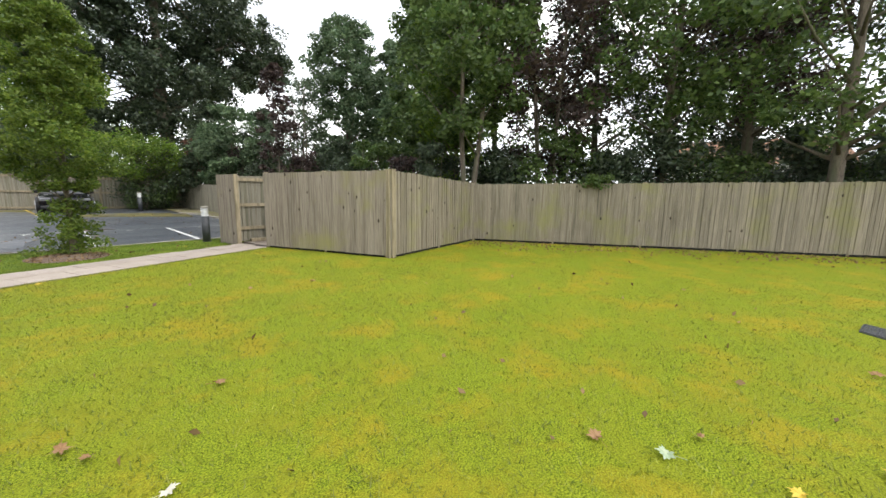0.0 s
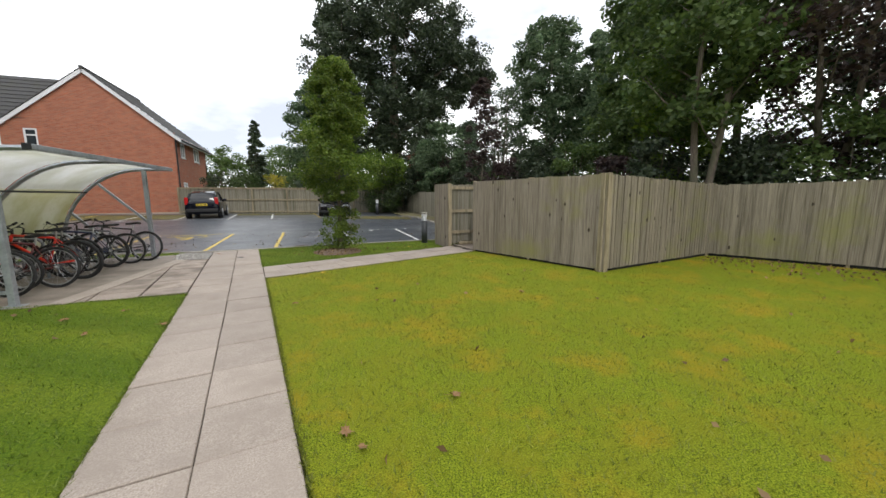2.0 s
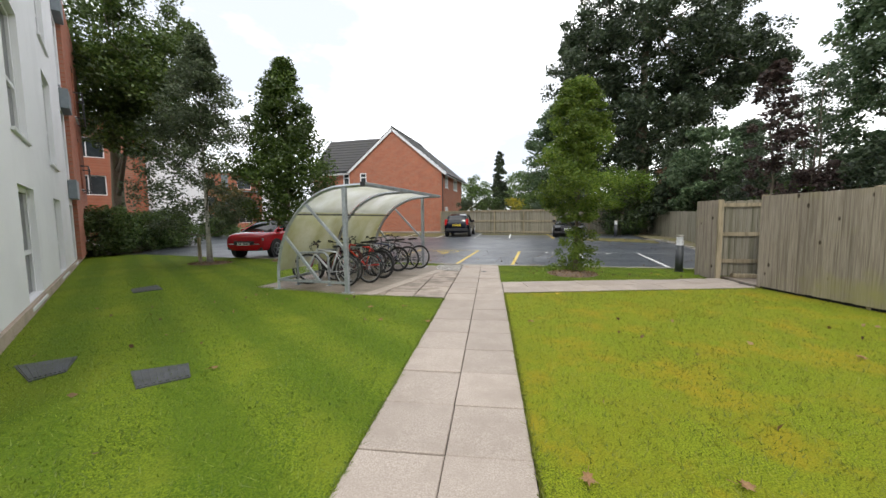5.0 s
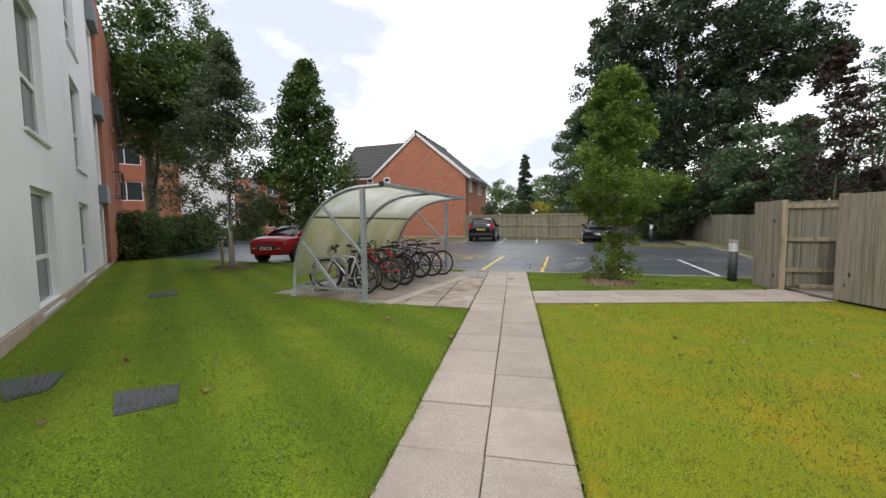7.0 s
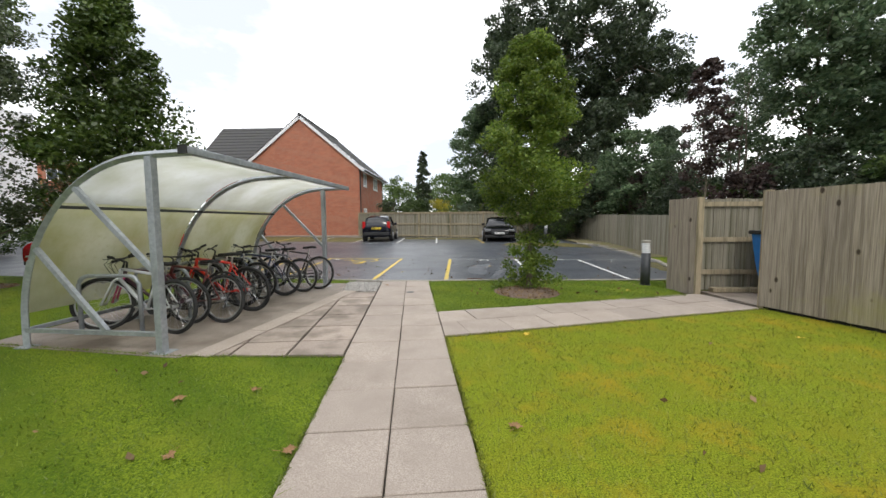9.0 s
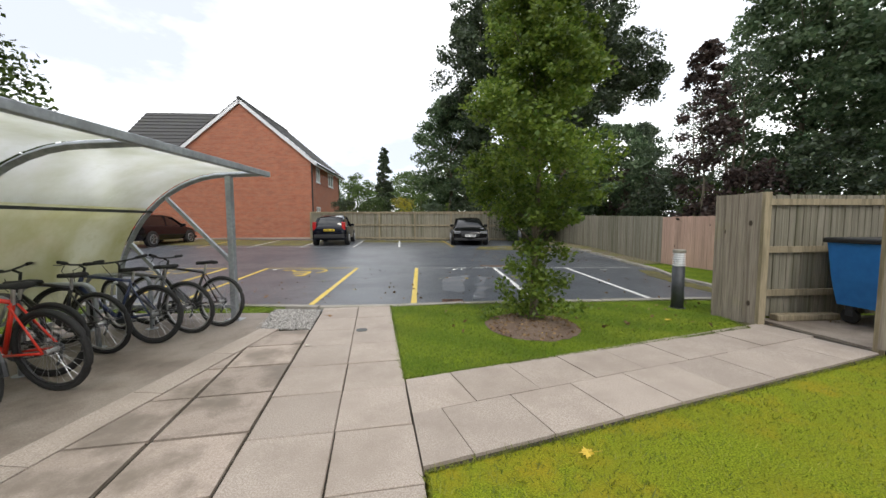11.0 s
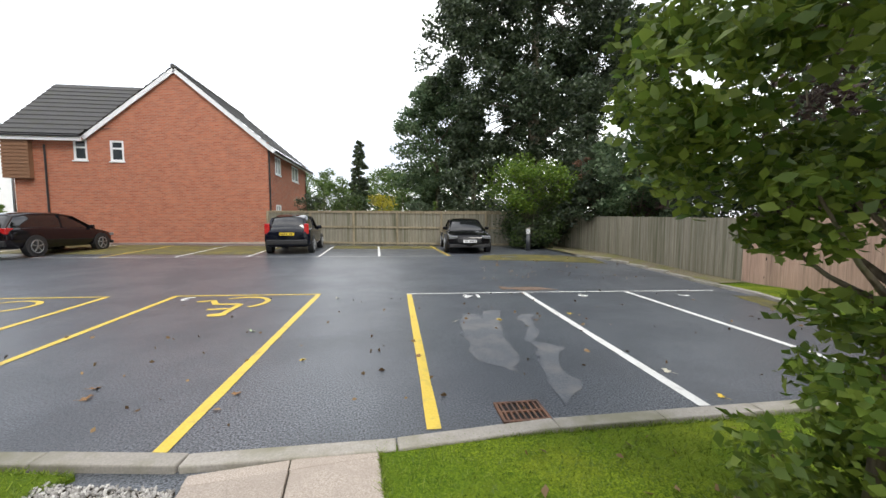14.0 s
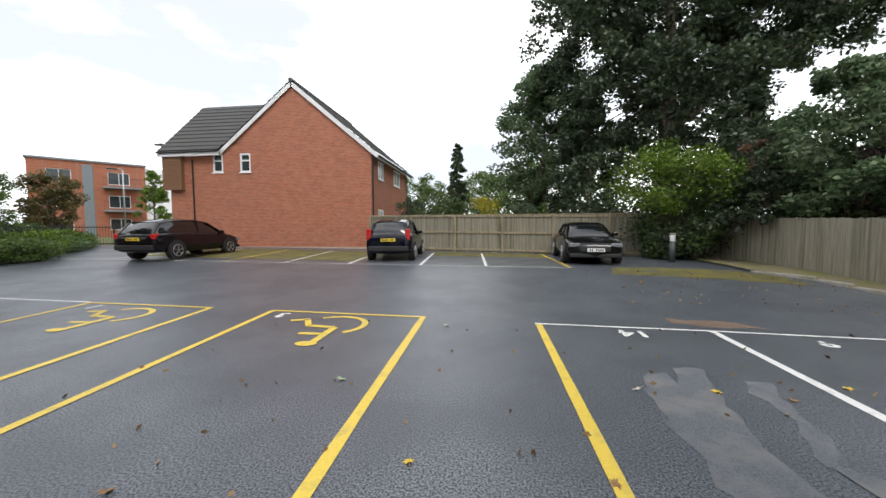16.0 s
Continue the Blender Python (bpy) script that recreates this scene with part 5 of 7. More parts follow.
shrub((6.7, 25.2), 3.5, 1.75, "dark green laurel bush in the car park corner", L_GREEN, 60, 80, 130, 0.12, shape=EGG)
shrub((6.4, 24.7), 4.1, 1.8, "bright green young growth on top of the laurel", L_BRIGHT, 64, 75, 95, 0.12, base=1.7)
shrub((7.3, 25.6), 3.4, 2.0, "dark laurel growth in the car park corner", L_DARK, 61, 90, 130, 0.13)
shrub((8.6, 23.9), 4.1, 0.6, "bush with withered brown leaves over the fence", L_BROWN, 62, 18, 70, 0.13, base=2.2)
shrub((8.9, 23.2), 3.8, 1.0, "dark leafy bush hanging over the fence", L_DARK, 65, 50, 110, 0.13, base=1.0)
shrub((9.6, 24.6), 4.6, 1.7, "dark bush behind the car park fence", L_DARK, 63, 70, 130, 0.14)
for k in range(11):
    f = k / 10
    x, y = 10.35 + 1.2 * (1 - f) + 0.25 * math.sin(k * 2.1), 8.2 + 14.5 * f
    shrub((x, y), (3.1, 2.7, 3.4, 2.8, 3.6)[k % 5], 1.25, ("tangled dark hedge growth behind the fence", "dark maroon hedge growth behind the fence", "brown-tinged hedge behind the fence")[k % 3],
          (L_DARK, L_COPPER, L_GREEN, L_DARK)[k % 4], 70 + k, 48, 120, 0.12, group="hedge behind the fence")
for k in range(10):
    f = k / 9
    x, y = 13.3 + 7.2 * f + 0.3 * math.sin(k * 1.7), 6.2 - 13.4 * f
    shrub((x, y), (3.0, 3.6, 2.7, 3.3)[k % 4], 1.6, "dark undergrowth behind the lawn fence", (L_DARK, L_GREEN, L_DARK)[k % 3], 90 + k, 60, 110, 0.14, group="undergrowth behind the lawn fence")
shrub((-0.5, 29.8), 2.75, 0.95, "golden yellow shrub behind the far fence", L_GOLD, 110, 40, 90, 0.1)
shrub((1.5, 29.7), 2.5, 0.8, "pale grey-green shrub behind the far fence", L_BLUE, 111, 34, 90, 0.1)
shrub((2.65, 29.5), 2.6, 0.4, "small bright conical shrub behind the far fence", L_BRIGHT, 112, 24, 90, 0.09, shape=CONE)
shrub((-4.6, 30.2), 2.8, 0.9, "dark shrub behind the fence beside the house", L_DARK, 113, 36, 90, 0.1)
shrub((0.6, 33.5), 3.1, 1.9, "green garden shrub behind the far fence", L_GREEN, 114, 50, 100, 0.13)
shrub((-2.8, 34.0), 2.9, 1.8, "green garden shrub behind the far fence", L_HEDGE, 115, 50, 100, 0.13)
# planting beds west of the car park
for k in range(7):
    f = k / 6
    shrub((-17.3 - 2.6 * f, 11.3 + 6.2 * f), (1.9, 2.2, 1.7, 2.1)[k % 4], 1.35, "dense green shrub in the planting bed", (L_HEDGE, L_GREEN)[k % 2], 120 + k, 52, 120, 0.11, group="planting bed shrubs")
for k in range(8):
    f = k / 7
    shrub((-17.4 - 5.4 * f, 21.6 + 6.0 * f), (0.85, 0.7, 0.95)[k % 3], 1.1, "low pale green shrub in the roadside bed", (L_GREEN, L_BLUE2, L_BRIGHT)[k % 3], 130 + k, 40, 110, 0.1, group="roadside bed shrubs")
for k in range(4):
    shrub((-22.5 - 3.0 * k, 22.5 + 3.0 * k), 1.25, 1.6, "clipped green hedge beside the road", L_GREEN, 140 + k, 50, 110, 0.13, "hedge", COLUMN, group="roadside hedge")


def ivy():
    """Ivy that hangs over the lawn fence."""
    rng = np.random.default_rng(7)
    ob = thing("ivy", "green ivy trailing over the top of the timber fence", "plant", (12.0, 2.55, 1.8))
    cs = np.array([(0.25 * rng.normal() * 0.7, 0.2 * rng.normal(), 0.12 - 0.35 * rng.random() ** 2) for _ in range(18)])
    cs[:, 0] = -0.02 - 0.12 * rng.random(18) + cs[:, 1] * -0.45
    leaf_mesh("leaves", clump_cloud(rng, cs, [0.12] * 18, 40, 1), 0.07, rng, L_GREEN, ob)
    tube_bm = tube(bmesh.new(), [(-0.03, 0, 0.15), (-0.06, 0.02, -0.2), (-0.07, 0.03, -0.55)], 0.008, 5)
    part("stem", tube_bm, M_BARK, ob)


ivy()


def grass_blades(pieces, material, label, seed):
    """Short mown blades over the lawns beside the path, ragged along their edges."""
    rng = np.random.default_rng(seed)
    keep = []
    for pts in pieces:
        P = np.array(pts)
        lo, hi = P.min(0), P.max(0)
        area = (hi - lo).prod()
        n = int(min(420000, area * 2200))
        c = rng.uniform(lo, hi, (n, 2))
        inside = np.zeros(n, bool)
        for i in range(len(P)):
            a, b = P[i], P[(i + 1) % len(P)]
            cross = ((a[1] > c[:, 1]) != (b[1] > c[:, 1])) & (c[:, 0] < (b[0] - a[0]) * (c[:, 1] - a[1]) / (b[1] - a[1] + 1e-12) + a[0])
            inside ^= cross
        c = c[inside]
        d = np.abs((c - np.array([0.83, 2.0])) @ np.array([0.9923, 0.124]))
        c = c[(rng.random(len(c)) < np.clip(1.25 - d / 9, 0.12, 1)) & (c[:, 1] > -4)]
        keep.append(c)
        for i in range(len(P)):
            a, b = P[i], P[(i + 1) % len(P)]
            m = int(np.hypot(*(b - a)) * 420)
            e = a + (b - a) * rng.random(m)[:, None] + rng.normal(size=(m, 2)) * 0.008
            keep.append(e[(np.abs((e - np.array([0.83, 2.0])) @ np.array([0.9923, 0.124])) < 6) & (e[:, 1] > -4)])
    c = np.concatenate(keep)
    c = c[np.hypot(c[:, 0] - 2.25, c[:, 1] - 9.75) > 0.66]
    n = len(c)
    a = rng.uniform(0, 2 * np.pi, n)
    h = rng.uniform(0.012, 0.034, n) * (0.75 + 0.5 * rng.random(n))
    w = rng.uniform(0.0025, 0.005, n)
    d = np.stack([np.cos(a), np.sin(a)], 1)
    lean = rng.normal(size=(n, 2)) * h[:, None] * 0.8
    co = np.empty((n, 3, 3))
    co[:, 0, :2], co[:, 0, 2] = c - d * w[:, None], 0.028
    co[:, 1, :2], co[:, 1, 2] = c + d * w[:, None], 0.028
    co[:, 2, :2], co[:, 2, 2] = c + lean, 0.028 + h
    me = bpy.data.meshes.new("grass")
    me.vertices.add(n * 3)
    me.vertices.foreach_set("co", co.reshape(-1))
    me.loops.add(n * 3)
    me.loops.foreach_set("vertex_index", np.arange(n * 3, dtype=np.int32))
    me.polygons.add(n)
    me.polygons.foreach_set("loop_start", np.arange(0, n * 3, 3, dtype=np.int32))
    me.polygons.foreach_set("loop_total", np.full(n, 3, dtype=np.int32))
    me.update(calc_edges=True)
    tagged(link("grass", me, material), label, "grass", kind="stuff")


grass_blades([p for p, g in LAWNS if not g], M_BLADE, "short mown yellow-green grass blades", 2)
grass_blades([p for p, g in LAWNS if g], M_BLADE_G, "short mown green grass blades", 3)


# ---- cycle shelter ----
def sheet_material(name, c_clear, c_stain):
    """Clouded plastic sheet that lets the light through."""
    m, n, l, p = nodes_of(name)
    g = noise_node(n, l, 1.6, 5, (1, 1, 0.6), 0.6)
    col = mix_node(n, l, ramp_node(n, l, g.outputs["Fac"], 0.38, 0.66), c_clear, c_stain)
    f = noise_node(n, l, 14, 4)
    col = mix_node(n, l, ramp_node(n, l, f.outputs["Fac"], 0.52, 0.75), col, tuple((a + b) / 2 for a, b in zip(c_clear, c_stain)))
    tl, df, gl, tr = (n.new(k) for k in ("ShaderNodeBsdfTranslucent", "ShaderNodeBsdfDiffuse", "ShaderNodeBsdfGlossy", "ShaderNodeBsdfTransparent"))
    m1, m2, m3 = (n.new("ShaderNodeMixShader") for _ in range(3))
    for s in (tl, df, tr):
        l.new(col, s.inputs["Color"])
    gl.inputs["Roughness"].default_value = 0.25
    m1.inputs["Fac"].default_value, m2.inputs["Fac"].default_value, m3.inputs["Fac"].default_value = 0.12, 0.3, 0.06
    l.new(tl.outputs[0], m1.inputs[1])
    l.new(df.outputs[0], m1.inputs[2])
    l.new(m1.outputs[0], m2.inputs[1])
    l.new(tr.outputs[0], m2.inputs[2])
    l.new(m2.outputs[0], m3.inputs[1])
    l.new(gl.outputs[0], m3.inputs[2])
    l.new(m3.outputs[0], n["Material Output"].inputs["Surface"])
    return m


M_SHEET = (sheet_material("stained plastic sheet", (0.80, 0.80, 0.68), (0.60, 0.585, 0.36)), sheet_material("clouded plastic sheet", (0.89, 0.90, 0.88), (0.72, 0.73, 0.64)))


def cycle_shelter():
    ob = thing("cycle_shelter", "curved galvanised steel cycle shelter with clouded plastic roof", "bike shelter", (-2.27, 6.36, 0.03), -4.3)
    back, top, tip, L = -1.7, 2.10, 0.5, 4.02
    def prof(k):
        if k < 0:
            return (back, 0.0)
        a = radians(k)
        return (back * math.cos(a), 0.22 + (top - 0.22) * math.sin(a))
    arc = [(back, 0.0)] + [prof(a) for a in range(0, 91, 6)] + [(tip, top + 0.015)]
    for y in (0.0, L / 2, L):
        bm = bmesh.new()
        tube(bm, [(x, y, z) for x, z in arc], 0.038, 4)
        part("hoop", bm, M_GALV, ob)
    for y in (0.0, L):
        bm = box(bmesh.new(), (-0.04, y - 0.04, 0), (0.04, y + 0.04, top - 0.02), 0.006)
        post = part("post", bm, M_GALV, ob)
        bm = box(bmesh.new(), (-0.11, y - 0.09, 0), (0.11, y + 0.09, 0.012), 0.003)
        part("base_plate", bm, M_GALV, post)
        for dx in (-0.08, 0.08):
            bm = bmesh.new()
            tube(bm, [(dx, y - 0.065, 0.01), (dx, y - 0.065, 0.03)], 0.012, 6)
            part("bolt", bm, M_STEEL, post)
        bm = bar(bmesh.new(), (back, y, 0.2), (-0.04, y, 0.2), 0.045, 0.045)
        part("low_rail", bm, M_GALV, ob)
        for a, b in (((-0.93, 1.79), (-0.02, 0.86)), ((-1.47, 1.12), (-0.66, 0.215))):
            bm = bar(bmesh.new(), (a[0], y, a[1]), (b[0], y, b[1]), 0.045, 0.05)
            part("brace", bm, M_GALV, ob)
        bm = box(bmesh.new(), (back - 0.09, y - 0.07, 0), (back + 0.09, y + 0.07, 0.012), 0.003)
        part("base_plate", bm, M_GALV, ob)
    bm = box(bmesh.new(), (tip - 0.05, -0.12, top - 0.02), (tip + 0.03, L + 0.14, top + 0.055), 0.008)
    part("front_beam", bm, M_GALV, ob)
    part("beam_cap", box(bmesh.new(), (tip - 0.055, -0.14, top - 0.025), (tip + 0.035, -0.121, top + 0.06)), M_BLACK, ob, "black plastic end cap")
    x, z = prof(47)
    bm = bar(bmesh.new(), (x + 0.01, 0, z - 0.02), (x + 0.01, L, z - 0.02), 0.05, 0.035)
    part("purlin", bm, M_DARKMETAL, ob, "dark grey purlin")
    bm = bar(bmesh.new(), (back, 0, 0.2), (back, L, 0.2), 0.045, 0.045)
    part("back_rail", bm, M_GALV, ob)
    groups = ([prof(a) for a in (4, 10, 16, 22, 28, 34, 40, 47)], [prof(a) for a in (47, 53, 59, 65, 71, 77, 83, 90)] + [(tip, top + 0.02)])
    for s in range(2):
        for which, g in enumerate(groups):
            y0, y1 = s * L / 2 + 0.03, (s + 1) * L / 2 - 0.03
            vs, fs = [], []
            for x, z in g:
                vs += [(x - 0.02, y0, z + 0.03), (x - 0.02, y1, z + 0.03)]
            for i in range(len(g) - 1):
                fs.append((2 * i, 2 * i + 1, 2 * i + 3, 2 * i + 2))
            o = raw("roof_sheet", vs, fs, M_SHEET[which], ob, ("stained yellowish plastic sheet", "clouded pale plastic sheet")[which], True)
            so = o.modifiers.new("thickness", "SOLIDIFY")
            so.thickness = 0.004
    return ob


cycle_shelter()


def cycle_stand(at, turn):
    ob = thing("cycle_stand", "galvanised steel hoop cycle stand on the pad", "bike stand", (*at, 0.03), turn, "cycle stands")
    pts = [(0, 0, 0), (0, 0, 0.6)] + [(0.14 - 0.14 * math.cos(radians(a)), 0, 0.6 + 0.14 * math.sin(radians(a))) for a in range(15, 91, 15)]
    pts += [(0.62 + 0.14 * math.sin(radians(a)), 0, 0.6 + 0.14 * math.cos(radians(a))) for a in range(0, 91, 15)] + [(0.76, 0, 0)]
    part("hoop", tube(bmesh.new(), pts, 0.025, 10), M_GALV, ob, "", True)
    for x in (0, 0.76):
        bm = bmesh.new()
        tube(bm, [(x, 0, 0), (x, 0, 0.01)], 0.07, 12)
        part("foot_plate", bm, M_GALV, ob)
    return ob


for k in range(5):
    cycle_stand((-3.85 + 0.06 * k, 6.98 + 0.74 * k), 3)


# ---- bicycles ----
def ring_mesh(name, R, r, material, n=40, sides=8):
    bm = bmesh.new()
    tube(bm, [(R * math.cos(2 * math.pi * k / n), 0, R * math.sin(2 * math.pi * k / n)) for k in range(n)], r, sides, None, True)
    bmesh.ops.recalc_face_normals(bm, faces=bm.faces[:])
    for f in bm.faces:
        f.smooth = True
    me = bpy.data.meshes.new(name)
    bm.to_mesh(me)
    bm.free()
    me.materials.append(material)
    return me


ME_TYRE, ME_RIM = ring_mesh("tyre", 0.322, 0.025, M_RUBBER), ring_mesh("rim", 0.292, 0.011, M_STEEL, 40, 6)
M_RIMBLACK = surface("black rim", (0.02, 0.02, 0.022), (0.04, 0.04, 0.042), 20, None, 1, 0.35, 0.0)
ME_RIM_B = ring_mesh("rim", 0.292, 0.012, M_RIMBLACK, 40, 6)


def spoke_mesh():
    bm = bmesh.new()
    for k in range(24):
        a = 2 * math.pi * k / 24
        s = 0.028 if k % 2 else -0.028
        tube(bm, [(0.02 * math.cos(a + 0.9), s, 0.02 * math.sin(a + 0.9)), (0.288 * math.cos(a), 0, 0.288 * math.sin(a))], 0.0016, 3)
    tube(bm, [(0, -0.05, 0), (0, 0.05, 0)], 0.02, 8)
    bmesh.ops.recalc_face_normals(bm, faces=bm.faces[:])
    me = bpy.data.meshes.new("spokes")
    bm.to_mesh(me)
    bm.free()
    me.materials.append(M_STEEL)
    return me


ME_SPOKES = spoke_mesh()


def bicycle(at, turn, lean, colour, label, rim=None, second=None, steer=0, scale=1.0, guard=False):
    """A mountain bicycle; local x forward, the back wheel over the origin."""
    m = surface("cycle frame paint", colour, tuple(c * 0.8 for c in colour), 8, None, 1, 0.3, 0.0, coat=0.4)
    m2 = surface("cycle fork paint", second, tuple(c * 0.8 for c in second), 8, None, 1, 0.3, 0.0, coat=0.4) if second else m
    ob = thing("bicycle", label, "bicycle", (*at, 0.03), turn, "parked bicycles")
    ob.matrix_world = ob.matrix_world @ pose(0, 0, 0, lean, 0, 0) @ Matrix.Scale(scale, 4)
    R, wb = 0.347, 1.06
    bb, seat, head, headlo = (0.43, 0, 0.30), (0.27, 0, 0.74), (0.86, 0, 0.80), (0.90, 0, 0.68)
    swing = pose(0.89, 0, 0, 0, 0, steer) @ pose(-0.89, 0, 0)
    for x, st in ((0.0, Matrix()), (wb, swing)):
        w = new("wheel")
        w.parent = ob
        w.matrix_local = st @ pose(x, 0, R)
        for nm, me in (("tyre", ME_TYRE), ("rim", rim or ME_RIM), ("spokes", ME_SPOKES)):
            link(nm, me, None, w)
    bm = bmesh.new()
    tube(bm, [bb, seat], 0.017, 8)
    tube(bm, [seat, head], 0.019, 8)
    tube(bm, [bb, headlo], 0.023, 8)
    tube(bm, [head, headlo], 0.023, 8)
    for s in (-1, 1):
        tube(bm, [(0.41, s * 0.035, 0.30), (0, s * 0.065, R)], 0.011, 6)
        tube(bm, [(0.275, s * 0.03, 0.72), (0, s * 0.065, R)], 0.009, 6)
    part("frame", bm, m, ob, "", True)
    bm = bmesh.new()
    for s in (-1, 1):
        tube(bm, [(0.905, s * 0.02, 0.68), (0.935, s * 0.06, 0.64), (wb, s * 0.065, R)], 0.016, 8)
    tube(bm, [(0.9, -0.06, 0.67), (0.9, 0.06, 0.67)], 0.018, 8)
    part("fork", bm, m2, ob, "", True).matrix_local = swing
    bm = bmesh.new()
    tube(bm, [(0.86, 0, 0.8), (0.84, 0, 0.89), (0.9, 0, 0.93)], 0.015, 8)
    tube(bm, [(0.87, -0.31, 0.965), (0.9, -0.12, 0.935), (0.905, 0, 0.93), (0.9, 0.12, 0.935), (0.87, 0.31, 0.965)], 0.012, 8)
    bars = part("handlebar", bm, M_BLACK, ob, "", True)
    bars.matrix_local = swing
    for s in (-1, 1):
        bm = tube(bmesh.new(), [(0.878, s * 0.2, 0.953), (0.866, s * 0.325, 0.968)], 0.019, 8)
        part("grip", bm, M_RUBBER, bars)
        bm = tube(bmesh.new(), [(0.885, s * 0.17, 0.945), (0.95, s * 0.2, 0.93), (0.935, s * 0.29, 0.935)], 0.006, 5)
        part("brake_lever", bm, M_DARKMETAL, bars)
        bm = tube(bmesh.new(), [(0.93, s * 0.15, 0.94), (1.02, s * 0.08, 0.86), (0.95, s * 0.02, 0.7)], 0.004, 4)
        part("brake_cable", bm, M_BLACK, bars)
    bm = tube(bmesh.new(), [(0.27, 0, 0.72), (0.245, 0, 0.86)], 0.014, 8)
    part("seat_post", bm, M_STEEL, ob)
    bm = bmesh.new()
    pro = ((0.0, 0.075, 0.01), (0.05, 0.082, 0.015), (0.12, 0.055, 0.006), (0.2, 0.028, 0.0), (0.27, 0.02, -0.004))
    rows = []
    for x, w, z in pro:
        rows.append([bm.verts.new((0.12 + x, y, 0.885 + z + dz)) for y, dz in ((-w, -0.03), (-w * 0.8, 0), (0, 0.008), (w * 0.8, 0), (w, -0.03), (0, -0.04))])
    for a, b in zip(rows, rows[1:]):
        for i in range(6):
            bm.faces.new((a[i], a[(i + 1) % 6], b[(i + 1) % 6], b[i]))
    bm.faces.new(rows[0])
    bm.faces.new(rows[-1][::-1])
    part("saddle", bm, M_RUBBER, ob, "black padded saddle", True)
    crank = part("chainring", tube(bmesh.new(), [(bb[0], -0.048, bb[2]), (bb[0], -0.056, bb[2])], 0.085, 20), M_DARKMETAL, ob)
    for s in (-1, 1):
        e = (bb[0] + s * 0.165, s * 0.07, bb[2] + s * 0.04)
        bm = tube(bmesh.new(), [(bb[0], s * 0.065, bb[2]), e], 0.01, 6)
        tube(bm, [(bb[0], 0, bb[2]), (bb[0], s * 0.065, bb[2])], 0.016, 8)
        part("crank_arm", bm, M_STEEL, crank)
        bm = box(bmesh.new(), (e[0] - 0.045, min(e[1], e[1] + s * 0.1), e[2] - 0.012), (e[0] + 0.045, max(e[1], e[1] + s * 0.1), e[2] + 0.012), 0.004)
        part("pedal", bm, M_RUBBER, crank)
    bm = bmesh.new()
    tube(bm, [(0, -0.045, R), (0, -0.06, R)], 0.045, 14)
    part("sprocket", bm, M_DARKMETAL, ob)
    bm = bmesh.new()
    for z in (0.045, -0.045):
        tube(bm, [(0, -0.052, R + z), (bb[0], -0.052, bb[2] + z * 1.7)], 0.004, 4)
    part("chain", bm, M_DARKMETAL, ob)
    bm = bmesh.new()
    tube(bm, [(0.0, -0.06, R - 0.03), (0.02, -0.06, R - 0.12), (0.05, -0.055, R - 0.15)], 0.012, 6)
    part("derailleur", bm, M_DARKMETAL, ob)
    if guard:
        bm = tube(bmesh.new(), [((R + 0.03) * math.cos(radians(a)), 0, R + (R + 0.03) * math.sin(radians(a))) for a in range(20, 171, 15)], 0.018, 6)
        part("mudguard", bm, M_BLACK, ob)
    return ob


BLK, SIL, RED = (0.018, 0.018, 0.02), (0.62, 0.64, 0.67), (0.85, 0.04, 0.02)
bicycle((-2.65, 6.99), 169.5, 4, SIL, "silver mountain bicycle leaning on a cycle stand", None, (0.65, 0.67, 0.68), 32)
bicycle((-2.79, 7.46), 178, -6, (0.06, 0.012, 0.035), "dark purple bicycle with pink details beside a stand", None, (0.6, 0.06, 0.2), 25, 0.97)
bicycle((-2.37, 7.50), 172, 6, (0.12, 0.012, 0.012), "dark red bicycle with a mudguard", None, (0.3, 0.02, 0.02), -15, 0.98, True)
bicycle((-2.33, 8.16), 172, -4, RED, "bright red mountain bicycle beside a cycle stand", ME_RIM_B, RED, 22, 1.04)
bicycle((-2.68, 8.46), 180, 4, BLK, "black mountain bicycle with fat tyres", ME_RIM_B, None, 15)
bicycle((-2.68, 9.05), 173, -5, BLK, "black bicycle with silver fork", None, SIL, 28)
bicycle((-2.40, 9.36), 176, 5, (0.02, 0.035, 0.1), "navy blue mountain bicycle at a stand", ME_RIM_B, BLK, 10)
bicycle((-2.20, 9.74), 172, -5, (0.12, 0.12, 0.13), "dark grey bicycle with chrome wheels", None, SIL, -20)
bicycle((-2.00, 10.03), 169, 6, BLK, "black and white bicycle at the shelter's end", None, (0.6, 0.6, 0.6), 12)


# ---- cars ----
M_CARGLASS = surface("dark car glass", (0.006, 0.007, 0.008), (0.01, 0.011, 0.012), 3, None, 1, 0.03, 0.0, spec=0.85)
M_TRIM = surface("black plastic trim", (0.015, 0.015, 0.016), (0.022, 0.022, 0.023), 30, None, 1, 0.6, 0.0)
M_LAMP_R = surface("red lamp lens", (0.4, 0.01, 0.012), (0.5, 0.02, 0.02), 9, None, 1, 0.12, 0.0, coat=0.5)
M_LAMP_C = surface("frosted lamp lens", (0.55, 0.57, 0.6), (0.7, 0.72, 0.74), 20, None, 1, 0.3, 0.0)
M_HEAD = surface("headlight lens", (0.06, 0.065, 0.07), (0.3, 0.31, 0.33), 25, None, 1, 0.08, 0.0, coat=0.5)
M_PLATE_Y = surface("yellow number plate", (0.72, 0.52, 0.03), (0.76, 0.56, 0.04), 9, None, 1, 0.4, 0.0)
